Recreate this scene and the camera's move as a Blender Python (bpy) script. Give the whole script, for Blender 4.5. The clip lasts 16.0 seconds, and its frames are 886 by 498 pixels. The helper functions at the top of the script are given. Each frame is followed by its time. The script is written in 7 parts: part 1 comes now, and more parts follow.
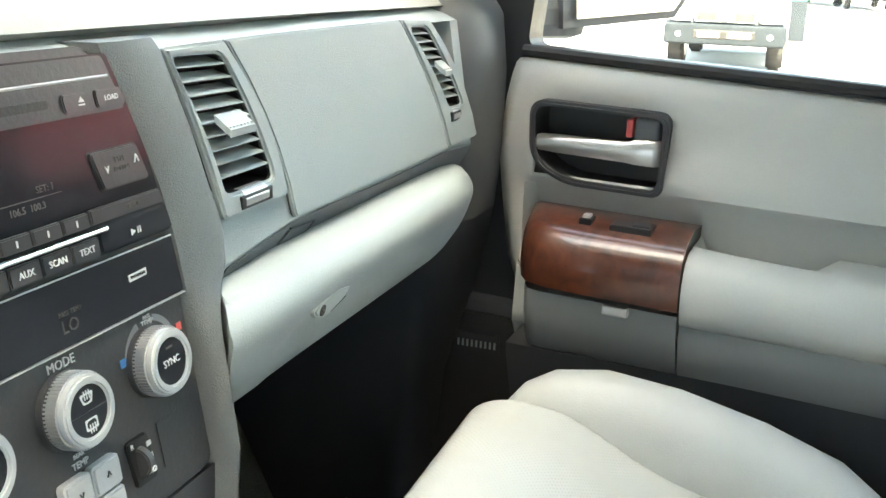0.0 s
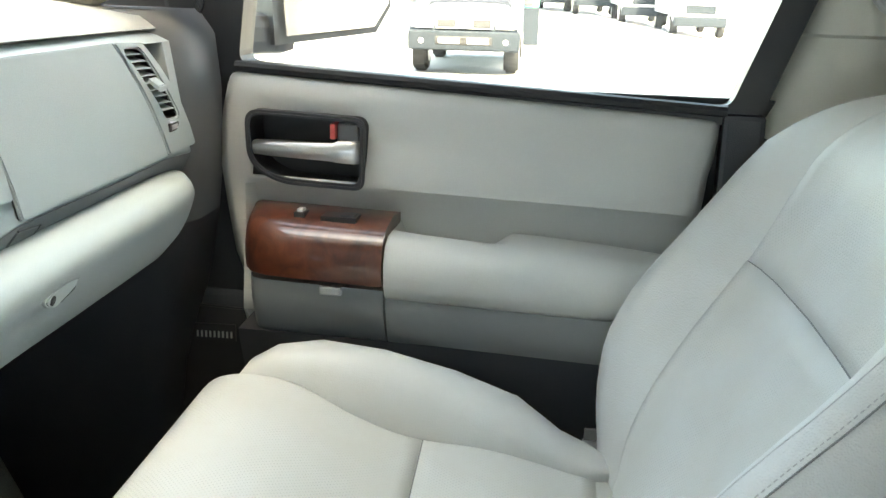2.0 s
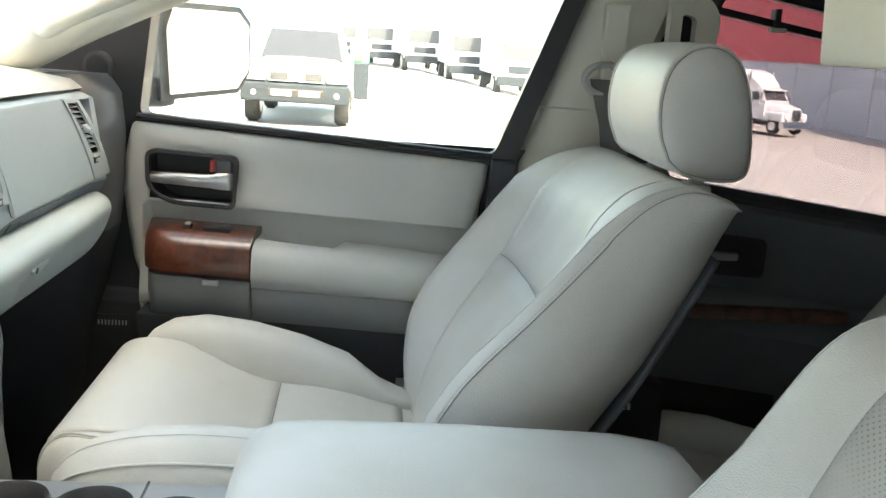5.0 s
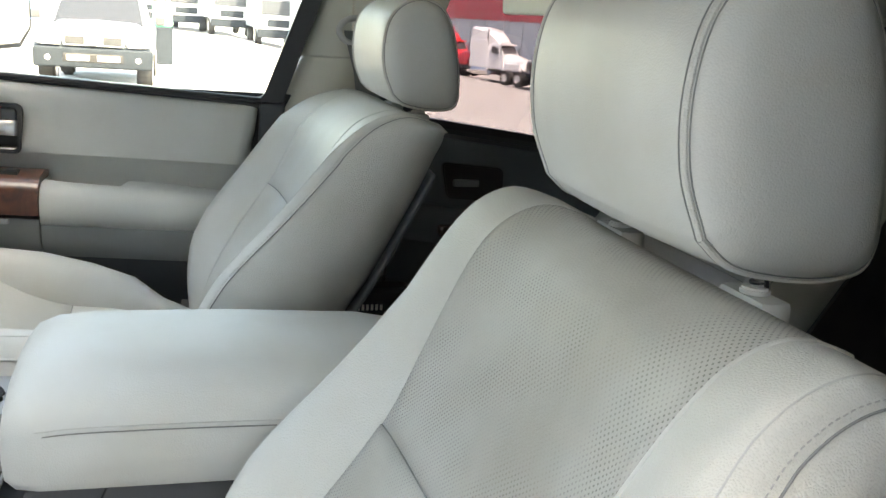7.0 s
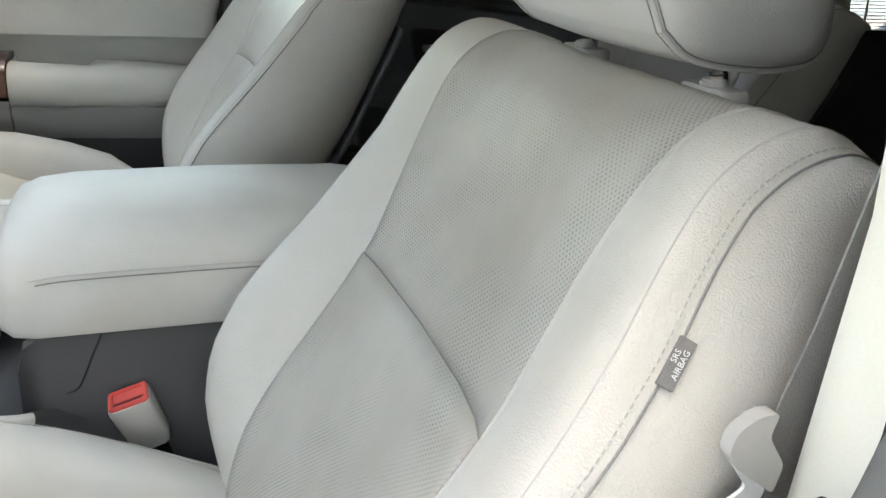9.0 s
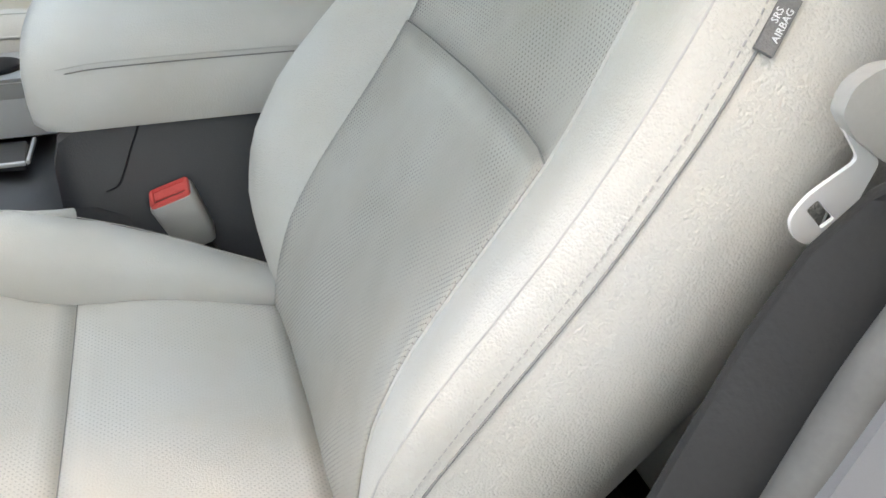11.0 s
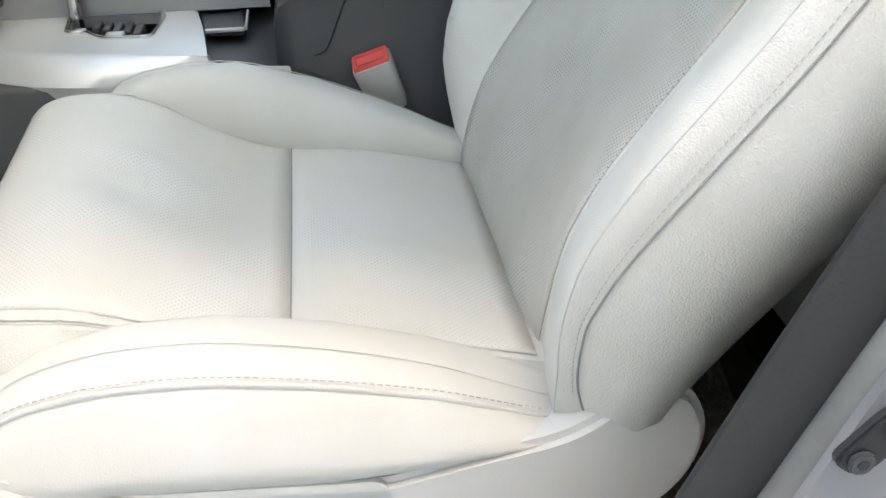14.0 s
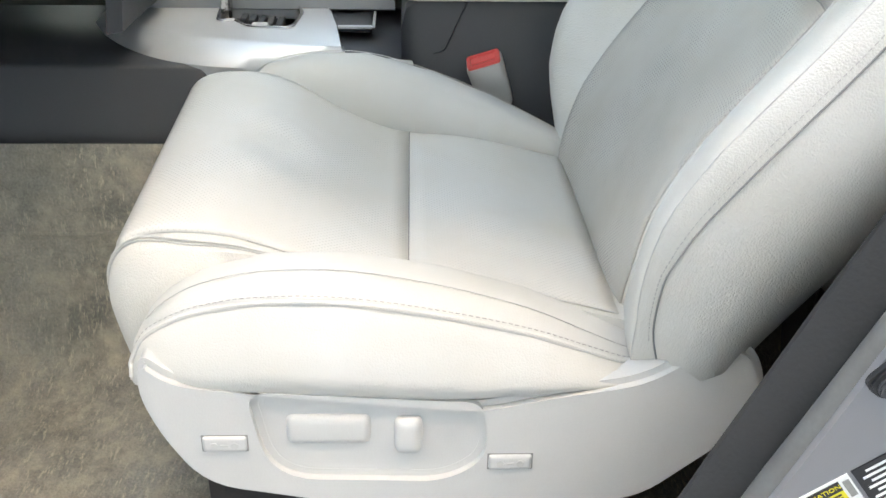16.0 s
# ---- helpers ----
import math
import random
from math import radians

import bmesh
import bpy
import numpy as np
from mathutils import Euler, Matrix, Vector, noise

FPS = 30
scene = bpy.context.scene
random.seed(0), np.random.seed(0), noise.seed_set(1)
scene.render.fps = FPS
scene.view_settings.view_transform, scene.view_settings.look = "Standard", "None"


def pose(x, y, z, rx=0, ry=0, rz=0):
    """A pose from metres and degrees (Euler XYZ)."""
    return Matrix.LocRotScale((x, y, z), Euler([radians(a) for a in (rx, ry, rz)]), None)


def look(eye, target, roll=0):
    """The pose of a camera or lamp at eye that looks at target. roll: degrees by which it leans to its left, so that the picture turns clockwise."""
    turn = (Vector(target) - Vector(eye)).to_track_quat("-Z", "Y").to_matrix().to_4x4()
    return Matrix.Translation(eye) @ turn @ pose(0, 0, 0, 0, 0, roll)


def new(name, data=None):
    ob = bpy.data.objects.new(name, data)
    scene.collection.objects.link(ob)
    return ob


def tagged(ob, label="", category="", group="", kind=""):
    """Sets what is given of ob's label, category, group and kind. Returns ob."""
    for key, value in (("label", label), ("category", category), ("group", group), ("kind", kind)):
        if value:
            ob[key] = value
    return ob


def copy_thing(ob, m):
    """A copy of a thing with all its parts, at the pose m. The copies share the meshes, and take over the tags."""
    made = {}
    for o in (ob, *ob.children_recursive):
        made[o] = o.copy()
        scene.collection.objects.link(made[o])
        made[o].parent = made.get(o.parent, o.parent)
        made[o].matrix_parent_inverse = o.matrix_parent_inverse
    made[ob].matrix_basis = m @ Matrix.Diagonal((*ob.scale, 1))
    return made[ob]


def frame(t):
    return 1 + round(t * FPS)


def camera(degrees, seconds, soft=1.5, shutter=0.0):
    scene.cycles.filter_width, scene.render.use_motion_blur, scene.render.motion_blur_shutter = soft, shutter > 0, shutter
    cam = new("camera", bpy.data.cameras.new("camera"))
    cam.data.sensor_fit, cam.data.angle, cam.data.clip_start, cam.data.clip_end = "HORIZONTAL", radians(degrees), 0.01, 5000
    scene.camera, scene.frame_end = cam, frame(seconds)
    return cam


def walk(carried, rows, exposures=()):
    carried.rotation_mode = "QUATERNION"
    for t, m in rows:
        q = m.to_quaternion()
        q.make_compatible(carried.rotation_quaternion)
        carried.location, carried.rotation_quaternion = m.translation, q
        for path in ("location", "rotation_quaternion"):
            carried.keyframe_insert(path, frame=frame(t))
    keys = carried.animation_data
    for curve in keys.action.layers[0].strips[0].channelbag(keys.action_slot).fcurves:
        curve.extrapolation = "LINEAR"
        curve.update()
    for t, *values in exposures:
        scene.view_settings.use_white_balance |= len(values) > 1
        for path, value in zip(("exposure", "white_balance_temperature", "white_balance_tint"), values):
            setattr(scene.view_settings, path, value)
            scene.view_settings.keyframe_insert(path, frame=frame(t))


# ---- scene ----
cam = camera(49.0, 16.0)
PATH = [
    (0, (-0.213, 0.014, 1.45), (1.6, 0.647, 0.89), 1.8),
    (0.5, (-0.232, -0.012, 1.451), (1.621, 0.481, 0.883), 1.4),
    (1, (-0.262, -0.042, 1.461), (1.625, 0.319, 0.907), 1.0),
    (1.5, (-0.298, -0.057, 1.47), (1.608, 0.213, 0.927), 1.8),
    (2, (-0.346, -0.073, 1.471), (1.575, 0.095, 0.94), 1.6),
    (2.5, (-0.406, -0.084, 1.467), (1.519, 0.015, 0.932), 0.3),
    (3, (-0.482, -0.091, 1.472), (1.449, -0.065, 0.953), 0.4),
    (3.5, (-0.568, -0.087, 1.488), (1.378, -0.15, 1.028), 1.6),
    (3.7, (-0.599, -0.088, 1.491), (1.351, -0.184, 1.055), 2.2),
    (5.8, (-0.946, -0.077, 1.53), (1.002, -0.271, 1.123), 3.8),
    (6, (-0.973, -0.084, 1.532), (0.974, -0.301, 1.127), 3.4),
    (6.5, (-1.043, -0.111, 1.517), (0.877, -0.488, 1.101), 3.5),
    (7, (-1.085, -0.137, 1.505), (0.787, -0.673, 1.049), 3.9),
    (7.5, (-1.116, -0.153, 1.516), (0.728, -0.768, 1.045), 4.4),
    (8, (-1.144, -0.144, 1.51), (0.684, -0.81, 1.049), 5.3),
    (8.5, (-1.139, -0.129, 1.479), (0.676, -0.764, 0.929), 3.4),
    (9, (-1.128, -0.129, 1.45), (0.672, -0.703, 0.794), 1.5),
    (9.5, (-1.122, -0.129, 1.426), (0.657, -0.685, 0.701), 1.3),
    (10, (-1.111, -0.134, 1.396), (0.654, -0.648, 0.608), 0.8),
    (10.2, (-1.109, -0.137, 1.387), (0.649, -0.631, 0.57), 0.2),
    (12.3, (-1.116, -0.098, 1.307), (0.559, -0.509, 0.295), -2.5),
    (12.5, (-1.122, -0.097, 1.308), (0.553, -0.479, 0.282), -2.8),
    (13, (-1.146, -0.079, 1.304), (0.544, -0.42, 0.29), -2.6),
    (13.5, (-1.184, -0.056, 1.302), (0.505, -0.349, 0.272), -1.7),
    (14, (-1.218, -0.043, 1.315), (0.505, -0.251, 0.32), -1.4),
    (14.5, (-1.245, -0.024, 1.322), (0.494, -0.174, 0.347), 1.9),
    (15, (-1.287, -0.014, 1.321), (0.46, -0.055, 0.35), 1.5),
    (15.5, (-1.333, -0.021, 1.316), (0.422, -0.054, 0.359), 0.3),
    (16, (-1.35, -0.004, 1.324), (0.413, -0.066, 0.381), 0.8),
]
walk(cam, [(t, look(eye, target, roll)) for t, eye, target, roll in PATH],
     exposures=[(0, 4.84, 9200, 4), (1.5, 4.74, 9300, 4.5), (3.5, 4.52, 9400, 5.5), (6.5, 4.42, 9500, 8), (8, 4.38, 9800, 10), (10, 4.28, 9900, 10.5), (12.5, 4.2, 9500, 9.5), (16, 4.24, 9200, 8.5)])
import functools

# ---- world, sun, exposure ----
world = bpy.data.worlds.new("sky")
world.use_nodes = True
scene.world = world
wn = world.node_tree
sky = wn.nodes.new("ShaderNodeTexSky")
sky.sky_type = 'NISHITA'
sky.sun_disc = False
SUN_EL, SUN_AZ = 50.0, 250.0      # degrees; azimuth clockwise from +y
sky.sun_elevation = radians(SUN_EL)
sky.sun_rotation = radians(SUN_AZ)
sky.dust_density = 3.0
wn.links.new(sky.outputs[0], wn.nodes["Background"].inputs[0])
wn.nodes["Background"].inputs[1].default_value = 0.125
sun_data = bpy.data.lights.new("sun", 'SUN')
sun_data.energy, sun_data.angle, sun_data.color = 2.1, radians(0.6), (1.0, 0.98, 0.95)
sun_ob = new("sun", sun_data)
_d = Vector((math.sin(radians(SUN_AZ)) * math.cos(radians(SUN_EL)), math.cos(radians(SUN_AZ)) * math.cos(radians(SUN_EL)), math.sin(radians(SUN_EL))))
sun_ob.matrix_world = look(_d * 40, (0, 0, 0))


# ---- materials ----
def material(name, base, rough=0.5, metal=0.0, grain=0.0, grain_scale=300.0, stain=0.0, stain_scale=6.0, bump=0.0, coat=0.0, spec=0.5, grain_kind="noise"):
    m = bpy.data.materials.new(name)
    m.use_nodes = True
    nt = m.node_tree
    p = nt.nodes["Principled BSDF"]
    p.inputs["Base Color"].default_value = (*base, 1)
    p.inputs["Roughness"].default_value = rough
    p.inputs["Metallic"].default_value = metal
    p.inputs["Coat Weight"].default_value = coat
    p.inputs["Specular IOR Level"].default_value = spec
    tc = nt.nodes.new("ShaderNodeTexCoord")
    if grain or stain or bump:
        fine = nt.nodes.new("ShaderNodeTexNoise" if grain_kind == "noise" else "ShaderNodeTexVoronoi")
        fine.inputs["Scale"].default_value = grain_scale
        nt.links.new(tc.outputs["Object"], fine.inputs["Vector"])
        big = nt.nodes.new("ShaderNodeTexNoise")
        big.inputs["Scale"].default_value = stain_scale
        big.inputs["Detail"].default_value = 5
        nt.links.new(tc.outputs["Object"], big.inputs["Vector"])
        out = fine.outputs[0]
        r1 = nt.nodes.new("ShaderNodeMapRange")
        r1.inputs["To Min"].default_value, r1.inputs["To Max"].default_value = 1 - grain, 1 + grain
        nt.links.new(out, r1.inputs["Value"])
        r2 = nt.nodes.new("ShaderNodeMapRange")
        r2.inputs["From Min"].default_value, r2.inputs["From Max"].default_value = 0.3, 0.7
        r2.inputs["To Min"].default_value, r2.inputs["To Max"].default_value = 1 - stain, 1 + stain * 0.5
        nt.links.new(big.outputs[0], r2.inputs["Value"])
        mul = nt.nodes.new("ShaderNodeMath")
        mul.operation = 'MULTIPLY'
        nt.links.new(r1.outputs[0], mul.inputs[0])
        nt.links.new(r2.outputs[0], mul.inputs[1])
        sc = nt.nodes.new("ShaderNodeVectorMath")
        sc.operation = 'SCALE'
        sc.inputs[0].default_value = base
        nt.links.new(mul.outputs[0], sc.inputs["Scale"])
        nt.links.new(sc.outputs[0], p.inputs["Base Color"])
        if bump:
            b = nt.nodes.new("ShaderNodeBump")
            b.inputs["Strength"].default_value = bump
            b.inputs["Distance"].default_value = 0.002
            nt.links.new(out, b.inputs["Height"])
            nt.links.new(b.outputs[0], p.inputs["Normal"])
    return m


def leather(name, base, rough=0.5, holes=False, soil_depth=1.0, pebble=0.34, crease=0.3, depth=1.0):
    """Grained leather with creases; holes adds rows of perforation."""
    m = bpy.data.materials.new(name)
    m.use_nodes = True
    nt = m.node_tree
    p = nt.nodes["Principled BSDF"]
    p.inputs["Roughness"].default_value = rough
    p.inputs["Specular IOR Level"].default_value = 0.35
    tc = nt.nodes.new("ShaderNodeTexCoord")
    vor = nt.nodes.new("ShaderNodeTexVoronoi")
    vor.inputs["Scale"].default_value = 640
    warp = nt.nodes.new("ShaderNodeTexNoise")
    warp.inputs["Scale"].default_value, warp.inputs["Detail"].default_value = 160, 2
    nt.links.new(tc.outputs["Object"], warp.inputs["Vector"])
    bend = nt.nodes.new("ShaderNodeVectorMath")
    bend.operation = 'MULTIPLY_ADD'
    bend.inputs[1].default_value = (0.002, 0.002, 0.002)
    nt.links.new(warp.outputs["Color"], bend.inputs[0])
    nt.links.new(tc.outputs["Object"], bend.inputs[2])
    nt.links.new(bend.outputs[0], vor.inputs["Vector"])
    dome = nt.nodes.new("ShaderNodeMath")
    dome.operation = 'MULTIPLY'
    dome.inputs[1].default_value = -1.0
    nt.links.new(vor.outputs["Distance"], dome.inputs[0])
    big = nt.nodes.new("ShaderNodeTexNoise")
    big.inputs["Scale"].default_value, big.inputs["Detail"].default_value = 7, 4
    nt.links.new(tc.outputs["Object"], big.inputs["Vector"])
    mid = nt.nodes.new("ShaderNodeTexNoise")
    mid.inputs["Scale"].default_value, mid.inputs["Detail"].default_value, mid.inputs["Distortion"].default_value = 70, 4, 1.2
    flat = nt.nodes.new("ShaderNodeMapping")
    flat.inputs["Scale"].default_value = (0.55, 0.8, 1.9)
    nt.links.new(tc.outputs["Object"], flat.inputs["Vector"])
    nt.links.new(flat.outputs[0], mid.inputs["Vector"])
    rng = nt.nodes.new("ShaderNodeMapRange")
    rng.inputs["From Min"].default_value, rng.inputs["From Max"].default_value = 0.3, 0.72
    rng.inputs["To Min"].default_value, rng.inputs["To Max"].default_value = 1.0, 0.0
    nt.links.new(big.outputs[0], rng.inputs["Value"])
    soil = nt.nodes.new("ShaderNodeMix")
    soil.data_type = 'RGBA'
    nt.links.new(rng.outputs[0], soil.inputs["Factor"])
    soil.inputs[6].default_value = (*base, 1)
    soil.inputs[7].default_value = (base[0] * 0.9 * soil_depth, base[1] * 0.87 * soil_depth, base[2] * 0.82 * soil_depth, 1)
    col = soil.outputs[2]
    hsum = nt.nodes.new("ShaderNodeMath")
    hsum.operation = 'MULTIPLY_ADD'
    hsum.inputs[1].default_value = 1.2 * depth if holes else crease
    nt.links.new(mid.outputs[0], hsum.inputs[0])
    nt.links.new(dome.outputs[0], hsum.inputs[2])
    height = hsum.outputs[0]
    if holes:
        uv = nt.nodes.new("ShaderNodeUVMap")
        sep = nt.nodes.new("ShaderNodeSeparateXYZ")
        nt.links.new(uv.outputs[0], sep.inputs[0])

        def math_node(op, a, b=None, v=None):
            n = nt.nodes.new("ShaderNodeMath")
            n.operation = op
            nt.links.new(a, n.inputs[0])
            if b is not None:
                nt.links.new(b, n.inputs[1])
            if v is not None:
                n.inputs[1].default_value = v
            return n.outputs[0]
        dots = []
        for off in (0.0, 0.5):
            u = math_node('ADD', math_node('MULTIPLY', sep.outputs[0], v=1 / 0.0056), v=off)
            w = math_node('ADD', math_node('MULTIPLY', sep.outputs[1], v=1 / 0.0056), v=off)
            fu = math_node('SUBTRACT', math_node('FRACT', u), v=0.5)
            fw = math_node('SUBTRACT', math_node('FRACT', w), v=0.5)
            d2 = math_node('ADD', math_node('MULTIPLY', fu, fu), math_node('MULTIPLY', fw, fw))
            dots.append(math_node('LESS_THAN', d2, v=0.022))
        hole = math_node('MAXIMUM', dots[0], dots[1])
        # holes filled with dirt in places
        wear = nt.nodes.new("ShaderNodeMapRange")
        wear.inputs["From Min"].default_value, wear.inputs["From Max"].default_value = 0.42, 0.62
        wear.inputs["To Min"].default_value, wear.inputs["To Max"].default_value = 0.12 * depth, depth
        clog = nt.nodes.new("ShaderNodeTexNoise")
        clog.inputs["Scale"].default_value, clog.inputs["Detail"].default_value = 13, 3
        nt.links.new(tc.outputs["Object"], clog.inputs["Vector"])
        nt.links.new(clog.outputs[0], wear.inputs["Value"])
        hole = math_node('MULTIPLY', hole, wear.outputs[0])
        mix = nt.nodes.new("ShaderNodeMix")
        mix.data_type = 'RGBA'
        nt.links.new(hole, mix.inputs["Factor"])
        nt.links.new(col, mix.inputs[6])
        mix.inputs[7].default_value = (base[0] * 0.42, base[1] * 0.42, base[2] * 0.42, 1)
        col = mix.outputs[2]
        height = math_node('SUBTRACT', height, math_node('MULTIPLY', hole, v=0.8))
    nt.links.new(col, p.inputs["Base Color"])
    b = nt.nodes.new("ShaderNodeBump")
    b.inputs["Strength"].default_value, b.inputs["Distance"].default_value = 0.2 if holes else pebble, 0.0014
    nt.links.new(height, b.inputs["Height"])
    nt.links.new(b.outputs[0], p.inputs["Normal"])
    return m


M_LEATHER = leather("grey_leather", (0.62, 0.62, 0.6), pebble=0.36)
M_GRAINED = leather("deep_grained_leather", (0.62, 0.615, 0.59), pebble=0.44, crease=0.4)
M_SMOOTH = leather("smooth_leather", (0.6, 0.603, 0.59), rough=0.46, pebble=0.18, crease=0.4)
M_PERF = leather("perforated_leather", (0.62, 0.618, 0.6), holes=True, depth=0.42)
# soil smudges, plus the backrest's shade put into a darker base
M_WORN_SHADED = leather("soiled_shaded_perforated_leather", (0.5, 0.49, 0.46), holes=True, soil_depth=0.86)
M_FAINT = leather("faintly_perforated_leather", (0.61, 0.61, 0.585), holes=True, depth=0.3)
M_THREAD = material("thread", (0.44, 0.43, 0.41), 0.8, grain=0.2)
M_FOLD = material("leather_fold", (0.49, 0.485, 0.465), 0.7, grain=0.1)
M_SEAM = material("seam_fold", (0.25, 0.25, 0.24), 0.8, grain=0.2)
M_VINYL = material("door_vinyl", (0.52, 0.525, 0.50), 0.48, grain=0.05, grain_scale=600, stain=0.05, bump=0.12)
M_VINYL_LO = material("lower_door_plastic", (0.235, 0.246, 0.246), 0.5, grain=0.06, grain_scale=700, stain=0.05, bump=0.15)
M_DIM = material("dim_print", (0.07, 0.071, 0.07), 0.5, grain=0.06)
M_ENDCAP = material("end_cap_plastic", (0.105, 0.115, 0.122), 0.5, grain=0.08, grain_scale=700, stain=0.06, bump=0.15)
M_DASH = material("dash_plastic", (0.35, 0.4, 0.412), 0.52, grain=0.06, grain_scale=800, stain=0.05, bump=0.2)
M_DASH_LT = material("dash_light_plastic", (0.37, 0.415, 0.412), 0.45, grain=0.05, grain_scale=700, stain=0.05, bump=0.15)
M_DASH_DK = material("dash_dark_plastic", (0.115, 0.126, 0.133), 0.5, grain=0.06, grain_scale=700, stain=0.05, bump=0.15)
M_TOP = material("dash_top", (0.42, 0.43, 0.40), 0.55, grain=0.08, grain_scale=500, stain=0.06, bump=0.25)
M_SHIELD = material("seat_plastic", (0.54, 0.538, 0.522), 0.4, grain=0.04, grain_scale=700, stain=0.06, bump=0.1)
M_BLACK = material("black_plastic", (0.018, 0.018, 0.02), 0.45, grain=0.2, grain_scale=500, stain=0.15, bump=0.1)
M_DARK = material("charcoal_plastic", (0.045, 0.047, 0.053), 0.5, grain=0.12, grain_scale=500, stain=0.1, bump=0.15)
M_CONSOLE = material("console_plastic", (0.046, 0.048, 0.055), 0.5, grain=0.1, grain_scale=600, stain=0.1, bump=0.15)
M_FACE = material("stack_gloss", (0.022, 0.024, 0.03), 0.16, grain=0.1, stain=0.15, stain_scale=20, coat=0.1, spec=0.3)
M_STACK = material("stack_matt", (0.05, 0.052, 0.056), 0.32, grain=0.1, stain=0.1, bump=0.1)
M_SILVER = material("satin_silver", (0.62, 0.63, 0.64), 0.3, 0.75, grain=0.04, stain=0.05)
M_SILVERP = material("silver_paint", (0.6, 0.61, 0.62), 0.35, 0.35, grain=0.05, grain_scale=900, stain=0.06)
M_PULL = material("pull_paint", (0.38, 0.385, 0.39), 0.4, 0.2, stain=0.05)
M_COVER = material("tongue_cover_plastic", (0.40, 0.395, 0.375), 0.45, grain=0.05, stain=0.08, bump=0.1)
M_DECK = material("cup_panel_paint", (0.27, 0.275, 0.28), 0.38, 0.3, grain=0.05, grain_scale=900, stain=0.08)
M_TONGUE = material("bright_steel", (0.88, 0.88, 0.88), 0.35, 0.15, stain=0.03)
M_SEAL = material("door_seal", (0.13, 0.13, 0.125), 0.6, grain=0.1, stain=0.25, stain_scale=20, bump=0.1)
# dash plastic with the flank's shade put into a darker base
M_FLANK = material("shaded_flank_plastic", (0.145, 0.16, 0.163), 0.55, grain=0.15, grain_scale=900, stain=0.1, bump=0.35)
M_TRUCKGLASS = material("far_windscreen", (0.05, 0.055, 0.065), 0.15, stain=0.1)
M_SUNWALL = material("sun_block_wall", (0.38, 0.38, 0.375), 0.85, grain=0.1, grain_scale=12, stain=0.15, stain_scale=0.6, bump=0.2)
M_CHROME = material("chrome", (0.8, 0.8, 0.8), 0.12, 1.0, stain=0.05)
M_WHITE = material("white_print", (0.75, 0.76, 0.76), 0.6, stain=0.05)
M_LOCK = material("lock_plastic", (0.17, 0.172, 0.178), 0.4, grain=0.06, grain_scale=700, stain=0.06)
M_RED = material("red_plastic", (0.85, 0.13, 0.12), 0.45, grain=0.1, stain=0.1)
M_SCALE = material("scale_print", (0.28, 0.28, 0.29), 0.5, stain=0.05)
M_BLUE = material("blue_print", (0.05, 0.25, 0.6), 0.5, stain=0.05)
M_YELLOW = material("yellow_label", (0.75, 0.65, 0.04), 0.5, stain=0.06)
M_CARPET = material("carpet", (0.26, 0.25, 0.22), 0.95, grain=0.4, grain_scale=300, stain=0.35, stain_scale=9, bump=0.9)


def sandy(m, sand):
    """Trodden sand and scuffs over a carpet."""
    nt = m.node_tree
    p = nt.nodes["Principled BSDF"]
    old = p.inputs["Base Color"].links[0].from_socket
    tc = nt.nodes.new("ShaderNodeTexCoord")
    facs = []
    for scale, lo, hi, stretch in ((16, 0.44, 0.66, (1, 1, 1)), (60, 0.52, 0.62, (1, 3.5, 1)), (6, 0.3, 0.6, (1, 1, 1))):
        mp = nt.nodes.new("ShaderNodeMapping")
        mp.inputs["Scale"].default_value = stretch
        mp.inputs["Rotation"].default_value = (0, 0, 0.6)
        nt.links.new(tc.outputs["Object"], mp.inputs["Vector"])
        n = nt.nodes.new("ShaderNodeTexNoise")
        n.inputs["Scale"].default_value, n.inputs["Detail"].default_value, n.inputs["Roughness"].default_value = scale, 8, 0.72
        nt.links.new(mp.outputs[0], n.inputs["Vector"])
        r = nt.nodes.new("ShaderNodeMapRange")
        r.inputs["From Min"].default_value, r.inputs["From Max"].default_value = lo, hi
        nt.links.new(n.outputs[0], r.inputs["Value"])
        facs.append(r.outputs[0])
    mx = nt.nodes.new("ShaderNodeMath")
    mx.operation = 'MAXIMUM'
    nt.links.new(facs[0], mx.inputs[0])
    nt.links.new(facs[1], mx.inputs[1])
    ml = nt.nodes.new("ShaderNodeMath")
    ml.operation = 'MULTIPLY'
    nt.links.new(mx.outputs[0], ml.inputs[0])
    nt.links.new(facs[2], ml.inputs[1])
    mix = nt.nodes.new("ShaderNodeMix")
    mix.data_type = 'RGBA'
    nt.links.new(ml.outputs[0], mix.inputs["Factor"])
    nt.links.new(old, mix.inputs[6])
    mix.inputs[7].default_value = (*sand, 1)
    nt.links.new(mix.outputs[2], p.inputs["Base Color"])


sandy(M_CARPET, (0.52, 0.46, 0.36))
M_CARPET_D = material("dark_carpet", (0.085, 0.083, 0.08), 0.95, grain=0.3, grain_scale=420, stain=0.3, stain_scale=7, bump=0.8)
M_FOOT = material("footwell_carpet", (0.24, 0.245, 0.22), 0.95, grain=0.4, grain_scale=420, stain=0.3, stain_scale=7, bump=0.8)
M_RUBBER = material("rubber", (0.02, 0.0205, 0.0215), 0.7, grain=0.15, grain_scale=300, stain=0.2, stain_scale=12, bump=0.2)
M_HEADLINER = material("headliner", (0.62, 0.6, 0.56), 0.95, grain=0.1, grain_scale=600, stain=0.05, bump=0.3)
